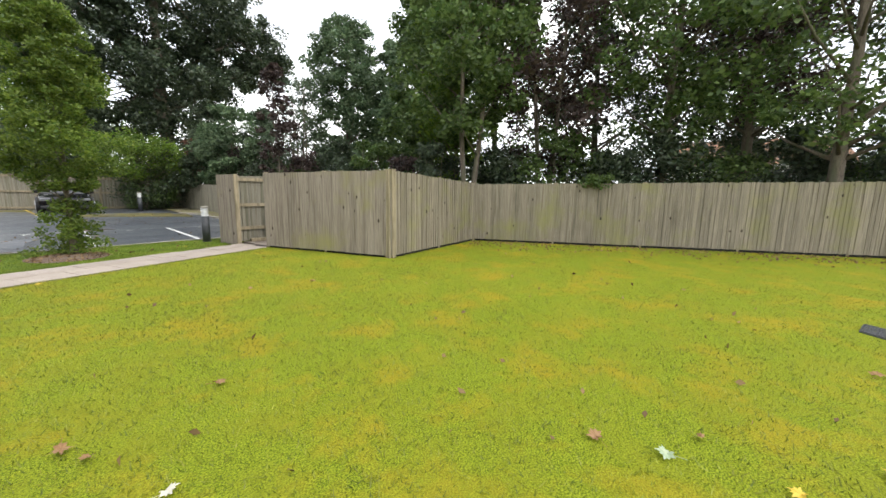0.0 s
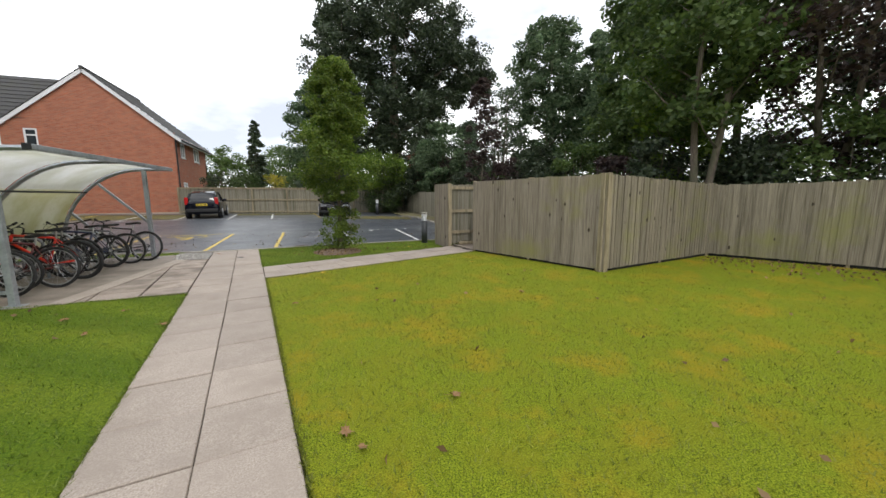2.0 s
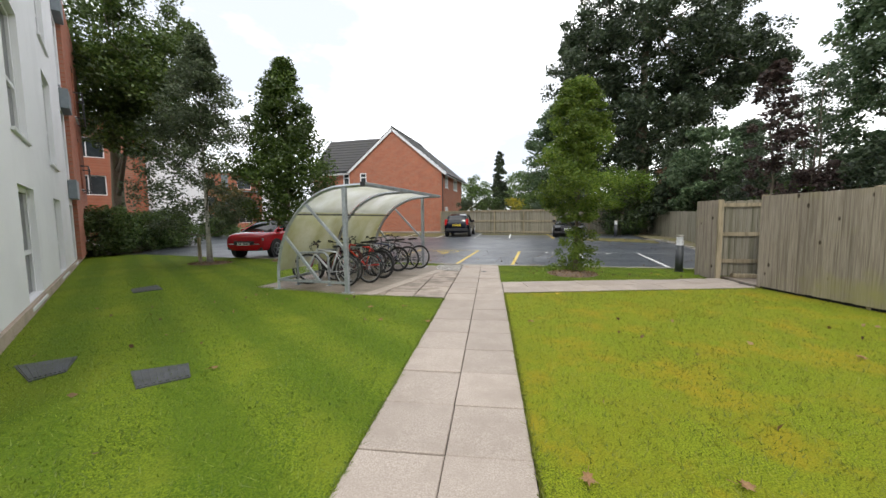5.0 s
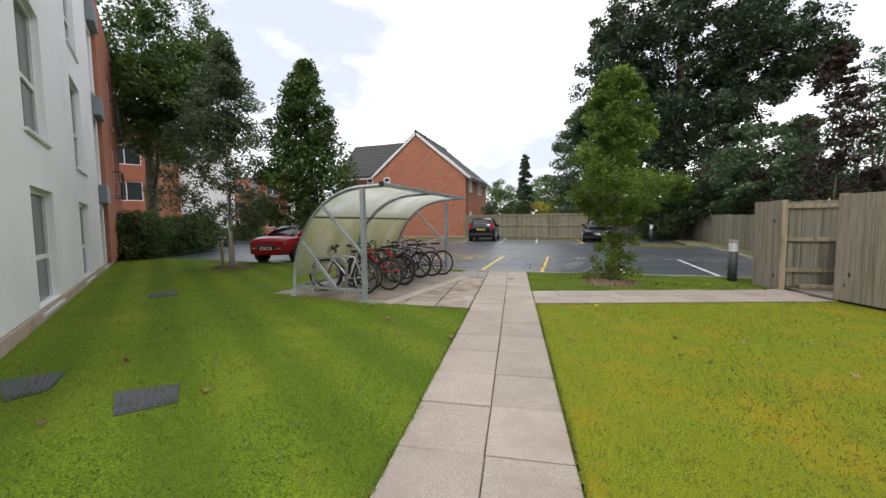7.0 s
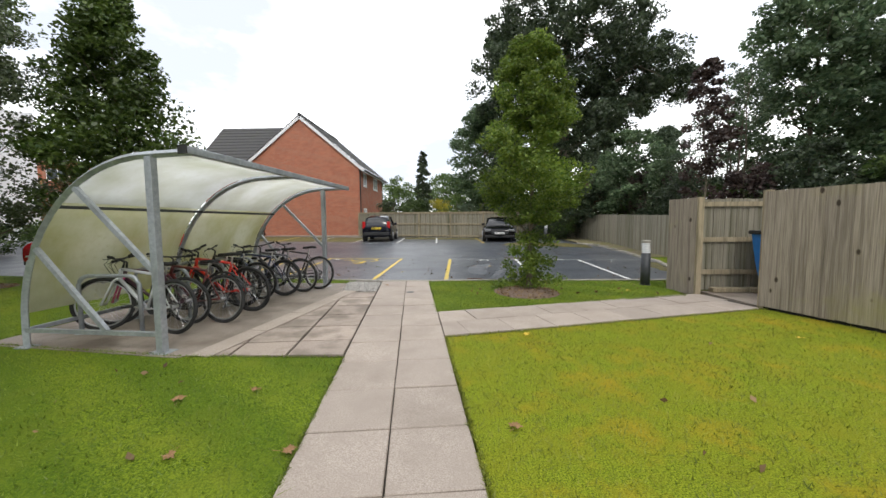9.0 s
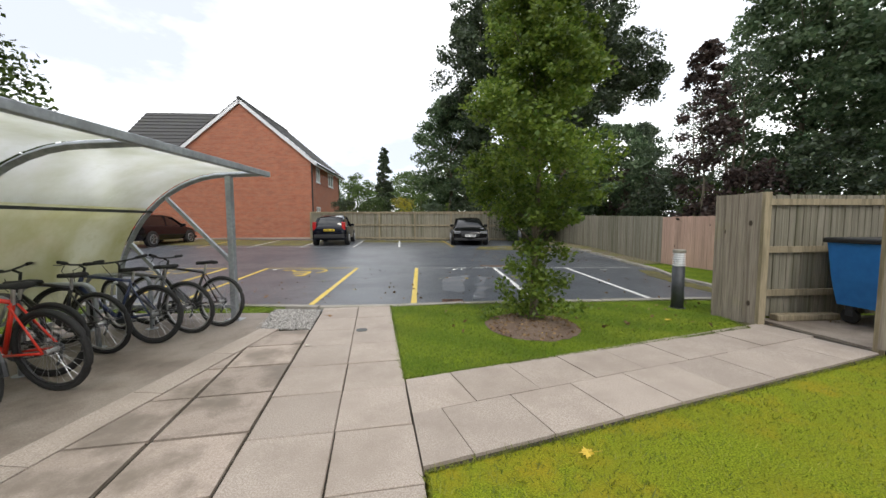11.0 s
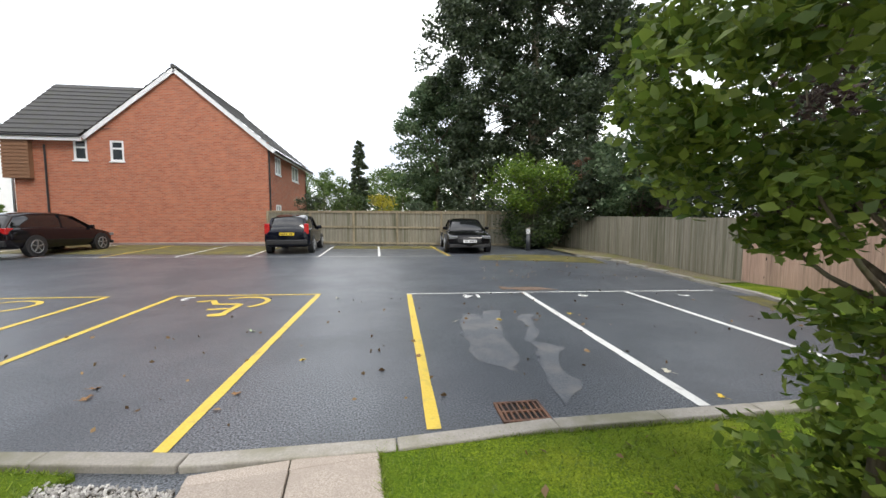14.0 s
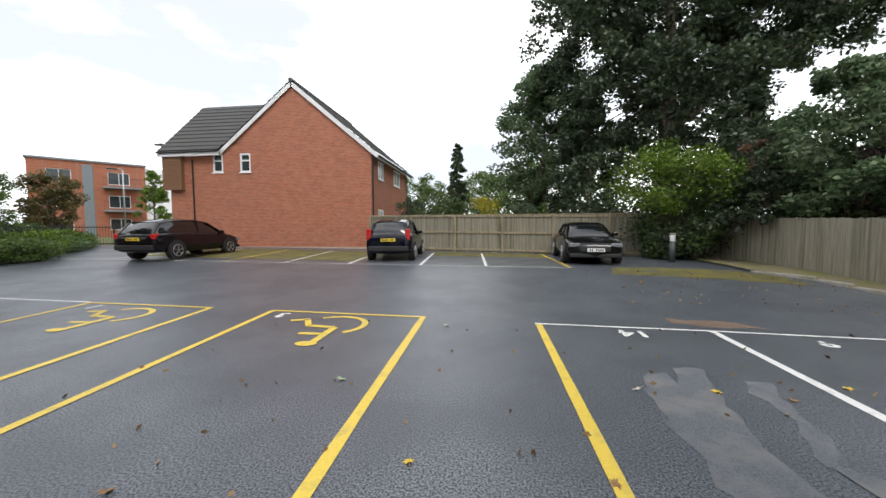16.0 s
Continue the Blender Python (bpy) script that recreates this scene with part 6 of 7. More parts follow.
M_PLATE_W = surface("white number plate", (0.75, 0.75, 0.74), (0.8, 0.8, 0.79), 9, None, 1, 0.4, 0.0)
M_ALLOY = surface("silver alloy", (0.4, 0.41, 0.42), (0.5, 0.51, 0.52), 9, None, 1, 0.3, 0.0, metal=0.8)


def paint(name, c):
    return surface(name, c, tuple(v * 0.9 for v in c), 2, None, 1, 0.1, 0.0, coat=0.1, spec=0.32)


def loft(bm, rings):
    vs = [[bm.verts.new(p) for p in r] for r in rings]
    for a, b in zip(vs, vs[1:]):
        for i in range(len(a) - 1):
            bm.faces.new((a[i], a[i + 1], b[i + 1], b[i]))
    return vs


def car(at, turn, label, colour, length, width, stations, cabin, wheel_y, wheel_r=0.31, plate=M_PLATE_W, rear_plate=M_PLATE_Y, lamp_top=0.0, clad=False):
    """A car from cross-sections: local y forward from its middle. stations: (y, underside, belt, half width); cabin: (y, belt, roof, half roof width)."""
    ob = thing("car", label, "car", (at[0], at[1], rise(*at) + 0.005), turn, "parked cars")
    m = paint("car paint", colour)
    bm = bmesh.new()
    rings = []
    for y, zb, zt, w in stations:
        half = [(0, zb), (w * 0.8, zb), (w * 0.95, zb + 0.07), (w, zb + (zt - zb) * 0.38), (w * 0.99, zb + (zt - zb) * 0.62), (w * 0.965, zt - 0.05), (w * 0.9, zt), (w * 0.5, zt + 0.025), (0, zt + 0.035)]
        rings.append([(x, y, z) for x, z in half] + [(-x, y, z) for x, z in half[-2::-1]])
    vs = loft(bm, rings)
    bm.faces.new(vs[0])
    bm.faces.new(vs[-1][::-1])
    body = part("body", bm, m, ob, "", True)
    mod = body.modifiers.new("soft", "SUBSURF")
    mod.levels = mod.render_levels = 2
    # cabin: dark glass under a painted roof with pillars
    def cab(y, zb, zr, w):
        k = (zr - zb)
        half = [(w + 0.12 * min(1, k / 0.4), zb - 0.02), (w + 0.05 * min(1, k / 0.4), zb + k * 0.6), (w - 0.02, zr - 0.05), (w * 0.82, zr), (0, zr + 0.02)]
        return [(x, y, z) for x, z in half] + [(-x, y, z) for x, z in half[-2::-1]]
    bm = bmesh.new()
    vs = loft(bm, [cab(*c) for c in cabin])
    bm.faces.new(vs[0])
    bm.faces.new(vs[-1][::-1])
    part("glazing", bm, M_CARGLASS, ob, "dark glass windows", True)
    roofs = [c for c in cabin if c[2] - c[1] > 0.38]
    bm = bmesh.new()
    rr = []
    for y, zb, zr, w in roofs:
        rr.append([(w - 0.005, y, zr - 0.07), (w - 0.012, y, zr - 0.03), (w * 0.82, y, zr + 0.012), (0, y, zr + 0.032), (-w * 0.82, y, zr + 0.012), (-w + 0.012, y, zr - 0.03), (-w + 0.005, y, zr - 0.07)])
    loft(bm, rr)
    part("roof", bm, m, ob, "", True)
    n = len(cabin)
    for s in (-1, 1):
        for i, wd in ((0, 0.09), (n // 2, 0.05), (n - 1, 0.06)):
            if i in (0, n - 1):
                y0, zb, _, w0 = cabin[i]
                y1, _, zr, w1 = roofs[0] if i == 0 else roofs[-1]
            else:
                y0, zb, zr, w0 = cabin[i]
                y1, w1 = y0, w0
                w0 += 0.115
            if i in (0, n - 1):
                w0 += 0.02
            part("pillar", bar(bmesh.new(), (s * (w0 + 0.004), y0, zb - 0.03), (s * (w1 + 0.012), y1, zr - 0.04), wd, 0.04), m, ob)
        for y in wheel_y:
            x = s * (width / 2 - 0.1)
            wh = new("wheel")
            wh.parent = ob
            wh.matrix_local = pose(x, y, wheel_r, 0, 0, 0 if s > 0 else 180)
            bm = bmesh.new()
            tube(bm, [(-0.1, 0, 0), (0.085, 0, 0), (0.105, 0, 0)], 0.3, 28, [wheel_r, wheel_r, wheel_r * 0.93])
            part("tyre", bm, M_RUBBER, wh, "", True)
            bm = bmesh.new()
            tube(bm, [(0.1, 0, 0), (0.108, 0, 0)], 0.2, 24, [wheel_r * 0.68, wheel_r * 0.66])
            part("rim_well", bm, M_BLACK, wh)
            bm = bmesh.new()
            for k in range(5):
                a = 2 * math.pi * k / 5 + 0.3
                bar(bm, (0.112, 0, 0), (0.112, wheel_r * 0.66 * math.cos(a), wheel_r * 0.66 * math.sin(a)), 0.06, 0.02)
            tube(bm, [(0.112, wheel_r * 0.67 * math.cos(2 * math.pi * k / 24), wheel_r * 0.67 * math.sin(2 * math.pi * k / 24)) for k in range(24)], 0.014, 5, None, True)
            part("rim", bm, M_ALLOY, wh, "silver alloy rim")
            bm = bmesh.new()
            tube(bm, [(s * (width / 2 - 0.19), y, wheel_r + 0.015), (s * (width / 2 + 0.004), y, wheel_r + 0.015)], wheel_r + 0.055, 26)
            part("wheel_arch", bm, M_TRIM, ob, "black wheel arch")
        bm = box(bmesh.new(), (s * (width / 2 - 0.04) - 0.09, cabin[-1][0] - 0.42, cabin[-1][1] + 0.02), (s * (width / 2 - 0.04) + 0.09, cabin[-1][0] - 0.3, cabin[-1][1] + 0.15), 0.03)
        part("mirror", bm, m, ob)
        yb, yf = stations[0][0], stations[-1][0]
        zt = stations[1][2]
        bm = box(bmesh.new(), (s * width * 0.405 - 0.1, yb + 0.03, zt - 0.2), (s * width * 0.405 + 0.075, yb + 0.3, zt + lamp_top), 0.03)
        part("tail_light", bm, M_LAMP_R, ob, "red tail light")
        zf = stations[-2][2]
        bm = box(bmesh.new(), (s * width * 0.345 - 0.17, yf - 0.34, zf - 0.2), (s * width * 0.345 + 0.17, yf - 0.06, zf - 0.07), 0.03)
        part("headlight", bm, M_HEAD, ob, "clear headlight")
    yb, yf = stations[0][0], stations[-1][0]
    part("bumper", box(bmesh.new(), (-width * 0.42, yb - 0.03, stations[0][1] + 0.02), (width * 0.42, yb + 0.15, stations[0][1] + 0.2), 0.03), M_TRIM, ob, "black lower bumper")
    part("bumper", box(bmesh.new(), (-width * 0.42, yf - 0.15, stations[-1][1] + 0.0), (width * 0.42, yf - 0.03, stations[-1][1] + 0.13), 0.03), M_TRIM, ob, "black lower bumper")
    part("grille", box(bmesh.new(), (-width * 0.24, yf - 0.1, stations[-1][1] + 0.2), (width * 0.24, yf + 0.018, stations[-1][1] + 0.36), 0.02), M_BLACK, ob, "black grille")
    for y, pm, z, d in ((yb, rear_plate, stations[0][1] + 0.36, -1), (yf, plate, stations[-1][1] + 0.19, 1)):
        p = part("number_plate", box(bmesh.new(), (-0.26, min(y, y + d * 0.04), z), (0.26, max(y, y + d * 0.04), z + 0.11), 0.004), pm, ob)
        for k in range(7):
            if k != 4:
                bm = box(bmesh.new(), (-0.22 + k * 0.063, y + d * 0.041 - 0.001, z + 0.022), (-0.18 + k * 0.063, y + d * 0.041 + 0.001, z + 0.088))
                part("plate_character", bm, M_BLACK, p)
    if clad:
        bm = bmesh.new()
        box(bm, (-width * 0.36, yf - 0.06, stations[-2][2] - 0.32), (width * 0.36, yf + 0.012, stations[-2][2] - 0.28), 0.01)
        part("grille_trim", bm, M_STEEL, ob, "chrome grille trim")
    return ob


def hatchback(at, turn, label, colour, **k):
    st = [(-1.95, 0.32, 0.80, 0.74), (-1.88, 0.24, 0.93, 0.83), (-1.5, 0.2, 0.96, 0.86), (-0.5, 0.2, 0.95, 0.86), (0.55, 0.2, 0.93, 0.86), (1.1, 0.2, 0.90, 0.85), (1.65, 0.22, 0.78, 0.81), (1.9, 0.24, 0.66, 0.70)]
    cb = [(-1.86, 0.93, 0.96, 0.64), (-1.6, 0.93, 1.37, 0.56), (-1.0, 0.93, 1.46, 0.58), (-0.2, 0.93, 1.47, 0.59), (0.25, 0.92, 1.42, 0.57), (1.1, 0.90, 0.92, 0.68)]
    return car(at, turn, label, colour, 3.95, 1.72, st, cb, (-1.22, 1.26), 0.30, **k)


def estate_car(at, turn, label, colour, **k):
    st = [(-2.28, 0.34, 0.82, 0.76), (-2.2, 0.26, 0.95, 0.86), (-1.7, 0.22, 0.98, 0.90), (-0.5, 0.22, 0.96, 0.90), (0.7, 0.22, 0.94, 0.90), (1.3, 0.22, 0.90, 0.88), (1.95, 0.24, 0.78, 0.84), (2.25, 0.26, 0.66, 0.72)]
    cb = [(-2.2, 0.94, 0.98, 0.68), (-1.85, 0.94, 1.36, 0.60), (-1.2, 0.94, 1.46, 0.62), (-0.2, 0.94, 1.48, 0.62), (0.35, 0.93, 1.42, 0.60), (1.3, 0.90, 0.92, 0.7)]
    return car(at, turn, label, colour, 4.55, 1.82, st, cb, (-1.38, 1.38), 0.32, **k)


def coupe(at, turn, label, colour, **k):
    st = [(-2.25, 0.34, 0.80, 0.76), (-2.15, 0.26, 0.92, 0.86), (-1.6, 0.2, 0.95, 0.91), (-0.5, 0.18, 0.93, 0.91), (0.6, 0.18, 0.91, 0.91), (1.25, 0.18, 0.87, 0.90), (1.95, 0.2, 0.75, 0.87), (2.25, 0.22, 0.62, 0.76)]
    cb = [(-1.95, 0.92, 0.95, 0.66), (-1.2, 0.92, 1.27, 0.58), (-0.7, 0.92, 1.35, 0.60), (-0.1, 0.91, 1.37, 0.60), (0.3, 0.90, 1.32, 0.58), (1.25, 0.87, 0.89, 0.72)]
    return car(at, turn, label, colour, 4.5, 1.85, st, cb, (-1.36, 1.36), 0.33, **k)


def crossover(at, turn, label, colour, **k):
    st = [(-2.05, 0.4, 0.95, 0.78), (-1.98, 0.32, 1.06, 0.86), (-1.5, 0.26, 1.08, 0.90), (-0.4, 0.26, 1.05, 0.90), (0.7, 0.26, 1.05, 0.90), (1.2, 0.26, 1.04, 0.89), (1.75, 0.28, 0.99, 0.88), (2.02, 0.3, 0.88, 0.82), (2.1, 0.34, 0.74, 0.76)]
    cb = [(-1.95, 1.04, 1.08, 0.66), (-1.6, 1.04, 1.46, 0.58), (-1.0, 1.04, 1.57, 0.60), (-0.1, 1.03, 1.58, 0.60), (0.3, 1.03, 1.52, 0.6), (1.3, 1.02, 1.05, 0.74)]
    return car(at, turn, label, colour, 4.15, 1.8, st, cb, (-1.28, 1.3), 0.35, **k)


hatchback((-3.85, 24.95), 4, "dark navy hatchback parked facing the far fence", (0.004, 0.005, 0.012), lamp_top=0.2)
coupe((3.35, 24.75), 176, "black coupe parked facing the lane", (0.005, 0.005, 0.006))
estate_car((-12.7, 24.15), 0, "dark maroon-black estate car parked beside the brick house", (0.008, 0.006, 0.008))
crossover((-10.05, 13.85), 186, "metallic red crossover car parked by the lawn", (0.5, 0.012, 0.02), clad=True)


# ---- small fixtures ----
def bollard(at, label, h=0.97, r=0.092):
    ob = thing("bollard_light", label, "bollard", (*at, rise(*at) + 0.02), group="bollard lights")
    part("post", tube(bmesh.new(), [(0, 0, 0), (0, 0, h * 0.72)], r, 24), M_DARKMETAL, ob, "", True)
    part("base_flange", tube(bmesh.new(), [(0, 0, 0), (0, 0, 0.02)], r * 1.3, 24), M_DARKMETAL, ob)
    lamp = part("lamp_core", tube(bmesh.new(), [(0, 0, h * 0.72), (0, 0, h * 0.95)], r * 0.72, 20), M_LAMP_C, ob, "frosted lamp core")
    for k in range(6):
        z = h * 0.735 + k * h * 0.037
        part("louvre", tube(bmesh.new(), [(0, 0, z), (0, 0, z + 0.016)], r, 24, [r * 1.02, r * 0.9]), M_UPVC, lamp, "pale louvre ring")
    part("cap", tube(bmesh.new(), [(0, 0, h * 0.95), (0, 0, h * 0.99), (0, 0, h)], r, 24, [r * 1.05, r * 1.05, r * 0.9]), M_KERB, ob, "pale cap")
    return ob


bollard((4.96, 10.6), "dark grey bollard light with pale louvres on the grass")
bollard((5.95, 23.6), "dark grey bollard light beside the laurel bush")


def cover(name, corners, label, category, ribs=8):
    """A cover set in the lawn, with a frame and raised ribs."""
    a, b, c, d = (Vector((*p, 0)) for p in corners)
    ob = thing(name, label, category)
    part("frame", prism(bmesh.new(), corners, 0.0, 0.042), M_IRONCOVER, ob)
    bm = bmesh.new()
    for k in range(ribs):
        f = (k + 0.5) / ribs
        bar(bm, a.lerp(b, f).lerp(d.lerp(c, f), 0.06) + Vector((0, 0, 0.045)), a.lerp(b, f).lerp(d.lerp(c, f), 0.94) + Vector((0, 0, 0.045)), (b - a).length / ribs * 0.55, 0.012)
    part("ribs", bm, M_IRONCOVER, ob)
    return ob


cover("access_cover", [(-1.99, 2.24), (-1.74, 2.54), (-2.06, 2.79), (-2.43, 2.5)], "grey ribbed drain cover set in the lawn", "drain cover")
cover("access_cover", [(-3.12, 2.12), (-3.06, 2.36), (-3.44, 2.67), (-3.76, 2.33)], "grey ribbed drain cover near the building", "drain cover")
cover("access_cover", [(-6.65, 5.46), (-6.45, 5.91), (-7.1, 6.3), (-7.16, 5.77)], "dark drain cover set in the lawn", "drain cover")
cover("access_cover", [(7.02, -1.84), (7.4, -1.98), (7.55, -1.75), (7.18, -1.66)], "grey drain cover near the lawn fence", "drain cover")


def gully():
    ob = thing("drain_grate", "rusty iron drain grate beside the kerb", "drain")
    x0, x1, y0, y1 = 1.14, 1.52, 11.3, 11.6
    # No hole is cut: a flat black plate gives the shade between the bars.
    part("opening_shade", box(bmesh.new(), (x0, y0, 0.001), (x1, y1, 0.004)), M_SHADE_BLACK, ob, "flat black plate for the drain's shaded opening")
    bm = bmesh.new()
    for lo, hi in (((x0, y0), (x1, y0 + 0.025)), ((x0, y1 - 0.025), (x1, y1)), ((x0, y0 + 0.025), (x0 + 0.025, y1 - 0.025)), ((x1 - 0.025, y0 + 0.025), (x1, y1 - 0.025))):
        box(bm, (*lo, 0.0), (*hi, 0.02), 0.003)
    part("frame", bm, M_RUST, ob)
    for k in range(7):
        x = x0 + 0.05 + k * 0.046
        part("bar", box(bmesh.new(), (x - 0.008, y0 + 0.02, 0.004), (x + 0.008, y1 - 0.02, 0.018), 0.002), M_RUST, ob)
    part("cross_bar", box(bmesh.new(), (x0 + 0.02, (y0 + y1) / 2 - 0.01, 0.004), (x1 - 0.02, (y0 + y1) / 2 + 0.01, 0.0175)), M_RUST, ob)


gully()
bm = bmesh.new()
tube(bm, [(-0.03, 9.7, 0.03), (-0.03, 9.7, 0.042)], 0.075, 20)
tagged(part("stopcock_cover", bm, M_IRONCOVER), "small round metal cover set in the flags", "metal cover")


def wheeled_bin(at, turn):
    ob = thing("waste_bin", "large blue wheeled waste bin in the bin store", "bin", (*at, 0.05), turn)
    bm = bmesh.new()
    loft_r = []
    for z, w, d in ((0.25, 0.52, 0.42), (0.6, 0.58, 0.46), (1.1, 0.63, 0.5)):
        loft_r.append([(-w, -d, z), (w, -d, z), (w, d, z), (-w, d, z), (-w, -d, z)])
    vs = loft(bm, loft_r)
    bmesh.ops.remove_doubles(bm, verts=bm.verts[:], dist=1e-4)
    bmesh.ops.holes_fill(bm, edges=bm.edges[:])
    part("body", bm, M_BLUE, ob)
    part("lid", box(bmesh.new(), (-0.67, -0.54, 1.1), (0.67, 0.54, 1.17), 0.02), M_BLACK, ob, "dark lid")
    for k in range(5):
        part("rib", box(bmesh.new(), (-0.5 + k * 0.25 - 0.02, -0.5, 0.35), (-0.5 + k * 0.25 + 0.02, -0.44, 1.08)), M_BLUE, ob)
    for sx in (-0.42, 0.42):
        for sy in (-0.32, 0.32):
            w = part("wheel", tube(bmesh.new(), [(sx - 0.025, sy, 0.1), (sx + 0.025, sy, 0.1)], 0.1, 16), M_RUBBER, ob)
            part("bracket", box(bmesh.new(), (sx - 0.04, sy - 0.04, 0.1), (sx + 0.04, sy + 0.04, 0.26)), M_DARKMETAL, w)
    return ob


wheeled_bin((7.06, 9.2), 4)
part_bm = box(bmesh.new(), (5.75, 9.66, 0.04), (6.7, 9.8, 0.13), 0.015)
tagged(part("timber_sleeper", part_bm, M_POST), "low timber sleeper lying in the bin store", "timber")


def mulch_ring(at, r, label, seed):
    rng = random.Random(seed)
    ob = thing("mulch_ring", label, "soil", (*at, 0.03))
    bm = bmesh.new()
    mid = bm.verts.new((0, 0, 0.05))
    n = 40
    rings = []
    for f, z in ((0.5, 0.035), (0.85, 0.012), (1.0, 0.006)):
        rings.append([bm.verts.new((math.cos(2 * math.pi * k / n) * r[0] * f * (1 + rng.uniform(-0.03, 0.03)), math.sin(2 * math.pi * k / n) * r[1] * f * (1 + rng.uniform(-0.03, 0.03)), z + rng.uniform(-0.004, 0.008))) for k in range(n)])
    for k in range(n):
        bm.faces.new((mid, rings[0][k], rings[0][(k + 1) % n]))
    for a, b in zip(rings, rings[1:]):
        for k in range(n):
            bm.faces.new((a[k], b[k], b[(k + 1) % n], a[(k + 1) % n]))
    part("soil", bm, M_SOIL, ob, "", True)
    cs = []
    npr = np.random.default_rng(seed)
    while len(cs) < 420:
        x, y = rng.uniform(-1, 1), rng.uniform(-1, 1)
        if x * x + y * y < 0.95:
            cs.append((x * r[0], y * r[1], 0.052 - 0.035 * math.hypot(x, y)))
    leaf_mesh("litter", np.array(cs), 0.05, npr, L_LITTER, ob, "brown leaf litter and bark chips")["kind"] = "stuff"


L_LITTER = foliage("fallen brown leaves", (0.09, 0.05, 0.022), (0.32, 0.21, 0.1), 0.7, 0.1)
mulch_ring((2.25, 9.75), (0.62, 0.66), "round bed of bare soil and bark under the tree", 1)
mulch_ring((-9.72, 10.1), (0.75, 0.6), "bare soil round the birch trunk", 2)
mulch_ring((-7.5, 11.3), (0.6, 0.45), "bare soil round the young tree", 3)
bm = box(bmesh.new(), (-9.98, 9.88, 0), (-9.9, 9.96, 0.95), 0.006)
tagged(part("tree_stake", bm, M_POST), "short timber stake beside the birch", "stake")


# ---- fallen leaves ----
def dead_leaf(name, material):
    """A lobed leaf, slightly curled, about ten centimetres across."""
    bm = bmesh.new()
    c = bm.verts.new((0, 0, 0.006))
    n = 20
    vs = []
    for k in range(n):
        a = 2 * math.pi * k / n
        r = (0.055 if k % 4 == 0 else 0.03 if k % 2 else 0.042) * (1.15 if math.cos(a) > 0 else 0.9)
        vs.append(bm.verts.new((r * math.cos(a), r * math.sin(a), 0.004 + 0.012 * abs(math.sin(a * 1.5)) + 0.008 * math.cos(2 * a))))
    for k in range(n):
        bm.faces.new((c, vs[k], vs[(k + 1) % n]))
    tube(bm, [(-0.04, 0, 0.006), (-0.095, 0.012, 0.014)], 0.0018, 4)
    bmesh.ops.recalc_face_normals(bm, faces=bm.faces[:])
    me = bpy.data.meshes.new(name)
    bm.to_mesh(me)
    bm.free()
    me.materials.append(material)
    return me


M_LEAF = {"b": surface("dry brown leaf", (0.2, 0.105, 0.04), (0.31, 0.18, 0.085), 40, None, 1, 0.7, 0.2),
          "y": surface("yellow fallen leaf", (0.55, 0.36, 0.03), (0.62, 0.46, 0.06), 40, None, 1, 0.6, 0.2),
          "g": surface("pale green fallen leaf", (0.26, 0.34, 0.2), (0.38, 0.44, 0.3), 40, None, 1, 0.6, 0.2),
          "w": surface("pale fallen leaf", (0.5, 0.47, 0.38), (0.6, 0.57, 0.47), 40, None, 1, 0.6, 0.2)}
LEAF_ME = {k: dead_leaf("fallen_leaf", m) for k, m in M_LEAF.items()}
LEAF_LABEL = {"b": "curled dry brown fallen leaf", "y": "yellow fallen leaf lying flat", "g": "pale green fallen leaf lying flat", "w": "pale bleached fallen leaf"}
SPOTS = (("g", 3.71, -0.44), ("y", 4.28, -1.33), ("y", 3.81, -0.96), ("b", 3.61, -0.11), ("b", 4.0, -0.57), ("b", 1.72, 1.8), ("w", 1.93, 1.24),
         ("b", 1.29, 5.01), ("b", -0.79, 4.65), ("b", -0.74, 5.49), ("b", -0.11, 4.72), ("b", -1.26, 5.31), ("y", 1.75, 7.02), ("y", 4.86, 6.92))
SPOTS += (("y", -0.66, 12.79), ("b", -2.34, 12.32), ("b", 0.6, 12.74), ("g", -1.62, 13.97), ("w", 1.22, 14.08), ("y", 1.92, 14.1), ("b", 2.48, 14.01),
          ("y", 3.17, 14.33), ("w", -0.8, 16.04), ("w", -0.55, 9.11), ("y", 4.25, 9.81), ("b", -0.63, 10.41), ("y", 2.28, 9.33))
SPOTS += (("b", -2.26, 12.13), ("b", -1.68, 2.73), ("b", 1.64, 1.98), ("b", 4.48, 4.39), ("b", -1.04, 12.06), ("y", 3.12, 11.47), ("w", 3.05, 12.01), ("b", 5.81, -1.54), ("b", 2.43, 2.12))
for kind_, x, y in SPOTS:
    ob = link("fallen_leaf", LEAF_ME[kind_], None)
    big = 0.85
    ob.matrix_world = pose(x, y, (0.05 if y < 11.1 else 0.006), random.uniform(-14, 14), random.uniform(-14, 14), random.uniform(0, 360)) @ Matrix.Scale(big * random.uniform(0.8, 1.15), 4)
    tagged(ob, LEAF_LABEL[kind_], "leaf", "fallen leaves")


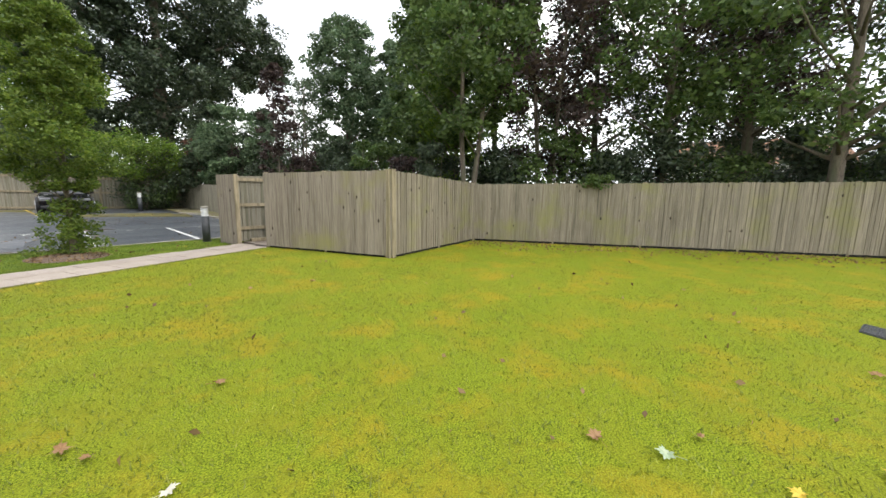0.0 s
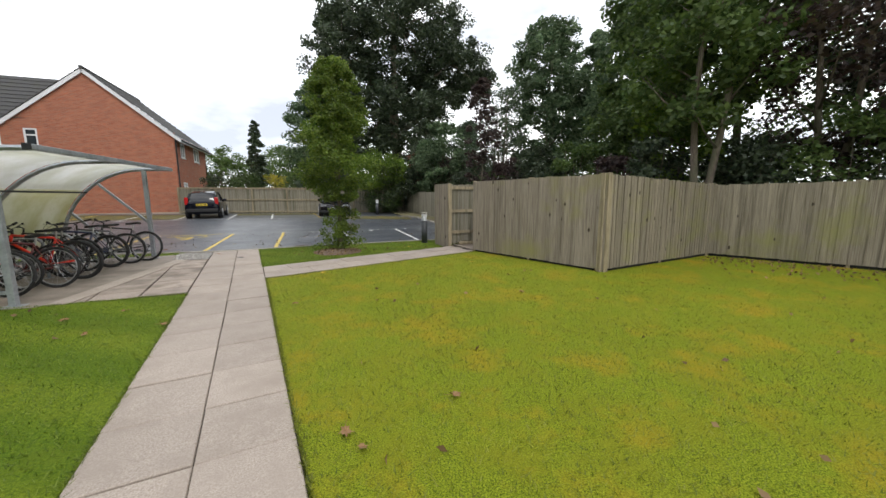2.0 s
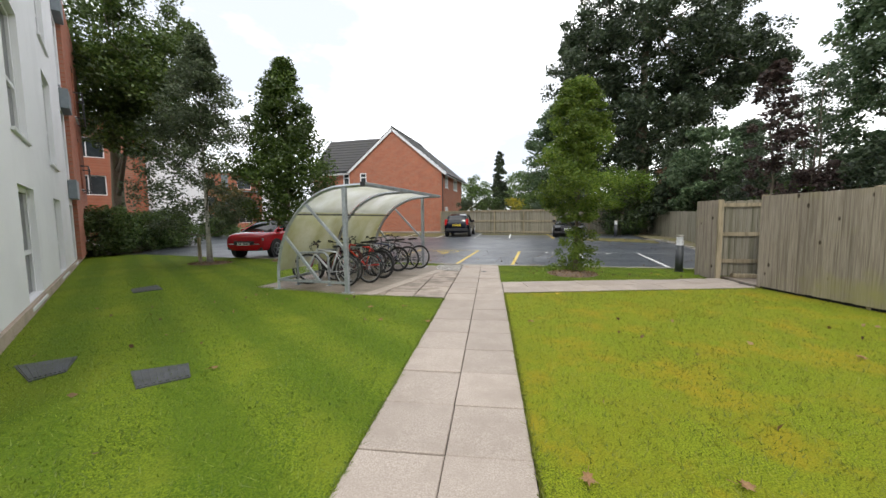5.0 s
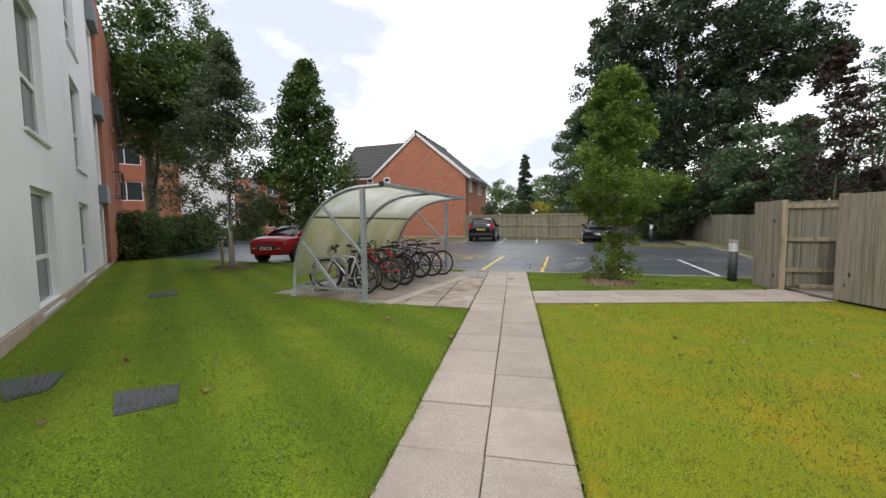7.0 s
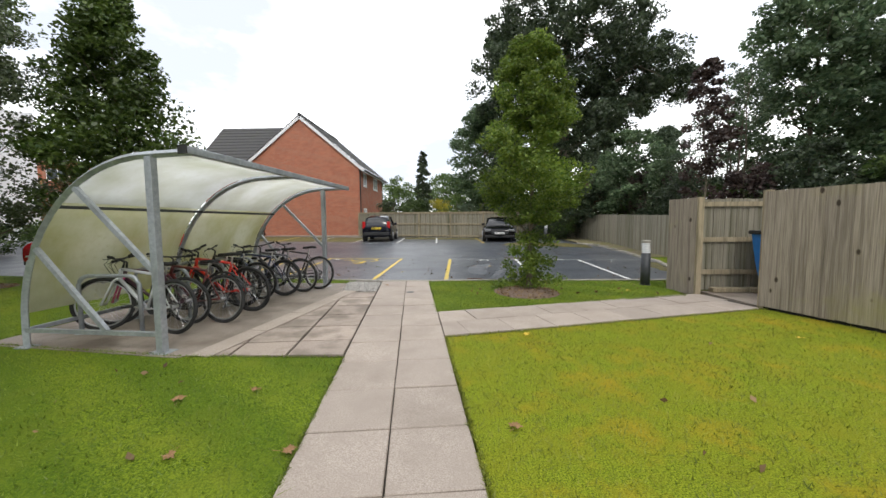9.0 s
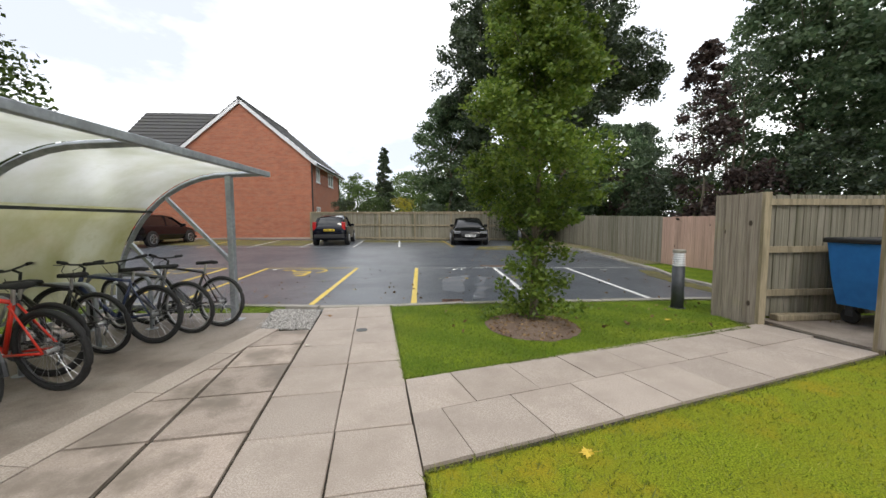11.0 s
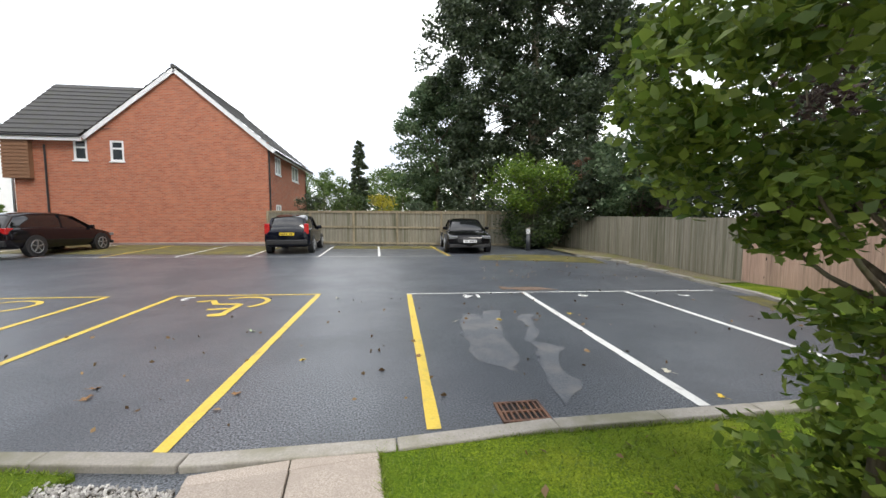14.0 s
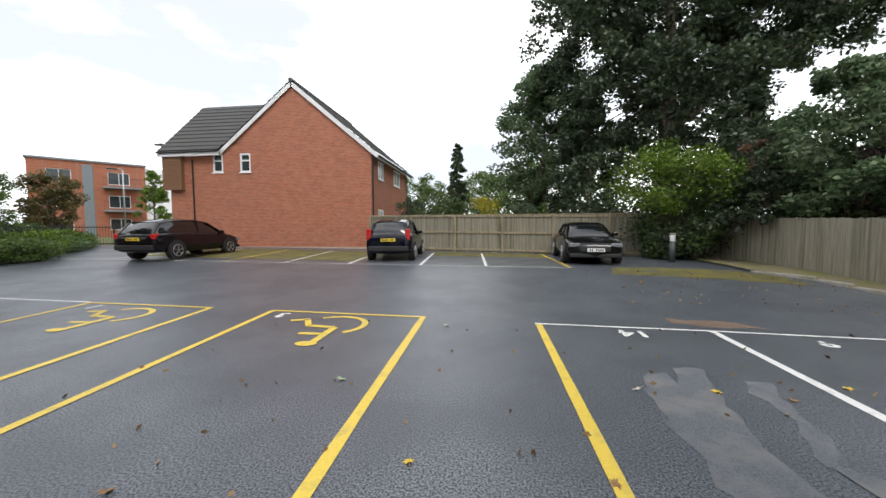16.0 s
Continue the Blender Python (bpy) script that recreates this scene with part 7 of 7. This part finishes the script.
def litter():
    """Leaf litter that gathers by the fence corner and lies thinly over lawn and tarmac."""
    rng = np.random.default_rng(12)
    d = Vector((4.4, -9.0, 0)).normalized()
    t = rng.uniform(0, 11, 950)
    off = np.abs(rng.normal(size=950)) * 0.8 + 0.12
    a = np.stack([10.5 + d.x * t - off * 0.898 * 1.0, 5.6 + d.y * t - off * 0.44, np.full(950, 0.06)], 1)
    b = np.stack([rng.uniform(1.6, 8.5, 90), rng.uniform(-2.5, 7.0, 90), np.full(90, 0.055)], 1)
    c = np.stack([rng.uniform(-6, -0.9, 40), rng.uniform(1.5, 6.0, 40), np.full(40, 0.055)], 1)
    e = np.stack([rng.uniform(-4, 7, 130), rng.uniform(11.4, 16.2, 130), np.full(130, 0.012)], 1)
    g = np.stack([rng.uniform(2.5, 7.5, 160), rng.uniform(17.5, 21.5, 160), np.zeros(160)], 1)
    g[:, 2] = [rise(x, y) + 0.012 for x, y in g[:, :2]]
    h = np.stack([rng.uniform(1.0, 6.6, 90), rng.uniform(9.4, 11.0, 90), np.full(90, 0.055)], 1)
    pts = np.concatenate([a, b, c, e, g, h])
    ob = leaf_mesh("leaf_litter", pts, 0.06, rng, L_LITTER, None)
    tagged(ob, "small fallen brown leaves scattered about", "leaves", kind="stuff")


litter()


# ---- railings and road beyond ----
def railing(p0, p1, label, h=1.2):
    a, b = Vector((*p0, 0)), Vector((*p1, 0))
    d = b - a
    ob = thing("railing", label, "railing", (0, 0, rise(*p0)))
    for z in (0.12, h - 0.1):
        part("rail", bar(bmesh.new(), a + Vector((0, 0, z)), b + Vector((0, 0, z)), 0.03, 0.05), M_BLACK, ob)
    n = int(d.length / 0.14)
    for k in range(n + 1):
        p = a + d * k / n
        part("bar", tube(bmesh.new(), [(p.x, p.y, 0.05), (p.x, p.y, h)], 0.011, 5), M_BLACK, ob)
    for k in range(0, n + 1, 18):
        p = a + d * k / n
        part("post", box(bmesh.new(), (p.x - 0.035, p.y - 0.035, 0), (p.x + 0.035, p.y + 0.035, h + 0.08)), M_BLACK, ob)
    return ob


railing((-27.0, 27.5), (-17.7, 31.2), "black vertical-bar railings beside the brick house")
railing((-21.5, 18.6), (-29.0, 23.0), "black vertical-bar railings behind the planting bed")


def street_lamp(at, height, turn):
    """A tapered grey column with a short bracket and a flat lantern."""
    ob = thing("street_lamp", "slim grey street lamp column with flat lantern", "street lamp", (*at, rise(*at)), turn, "street lamps")
    part("base", tube(bmesh.new(), [(0, 0, -0.05), (0, 0, 1.0), (0, 0, 1.06)], 0.09, 12, [0.09, 0.09, 0.06]), M_GALV, ob, "", True)
    part("column", tube(bmesh.new(), [(0, 0, 1.04), (0, 0, height)], 0.06, 10, [0.06, 0.042]), M_GALV, ob, "", True)
    part("bracket", tube(bmesh.new(), [(0, 0, height - 0.02), (-0.2, 0, height + 0.05), (-0.4, 0, height + 0.06)], 0.028, 8), M_GALV, ob, "", True)
    head = part("lantern", box(bmesh.new(), (-0.95, -0.13, height + 0.02), (-0.38, 0.13, height + 0.12), 0.03), M_DARKMETAL, ob, "dark grey lantern housing")
    part("lens", box(bmesh.new(), (-0.88, -0.1, height + 0.005), (-0.48, 0.1, height + 0.02)), M_LAMP_C, head, "frosted lens")
    return ob


street_lamp((-26.4, 33.7), 5.2, 20)
street_lamp((-19.4, 30.5), 6.0, 0)


# ---- neighbouring house beyond the lawn fence ----
def neighbour(at, turn):
    h = thing("house", "distant pale house with tiled roof behind the trees", "house", (*at, 0), turn)
    bm = bmesh.new()
    cells(bm, (0, 0, 0), (1, 0, 0), (0, -1, 0), 9, 0, 3.6, 0.3, [(5.5, 6.8, 2.2, 3.3)])
    cells(bm, (0, 6, 0), (0, -1, 0), (-1, 0, 0), 5.7, 0, 3.6, 0.3, [])
    part("wall", bm, M_RENDER, h)
    window(h, (0, 0, 0), (1, 0, 0), (0, -1, 0), (5.5, 6.8, 2.2, 3.3))
    raw("roof", [(-0.3, -0.4, 3.5), (9.3, -0.4, 3.5), (9.3, 3, 5.4), (-0.3, 3, 5.4), (9.3, 6.4, 3.5), (-0.3, 6.4, 3.5)], [(0, 1, 2, 3), (3, 2, 4, 5)], M_BROWNTILE, h, "brown tiled roof")
    return h


neighbour((31.0, 4.0), -80)
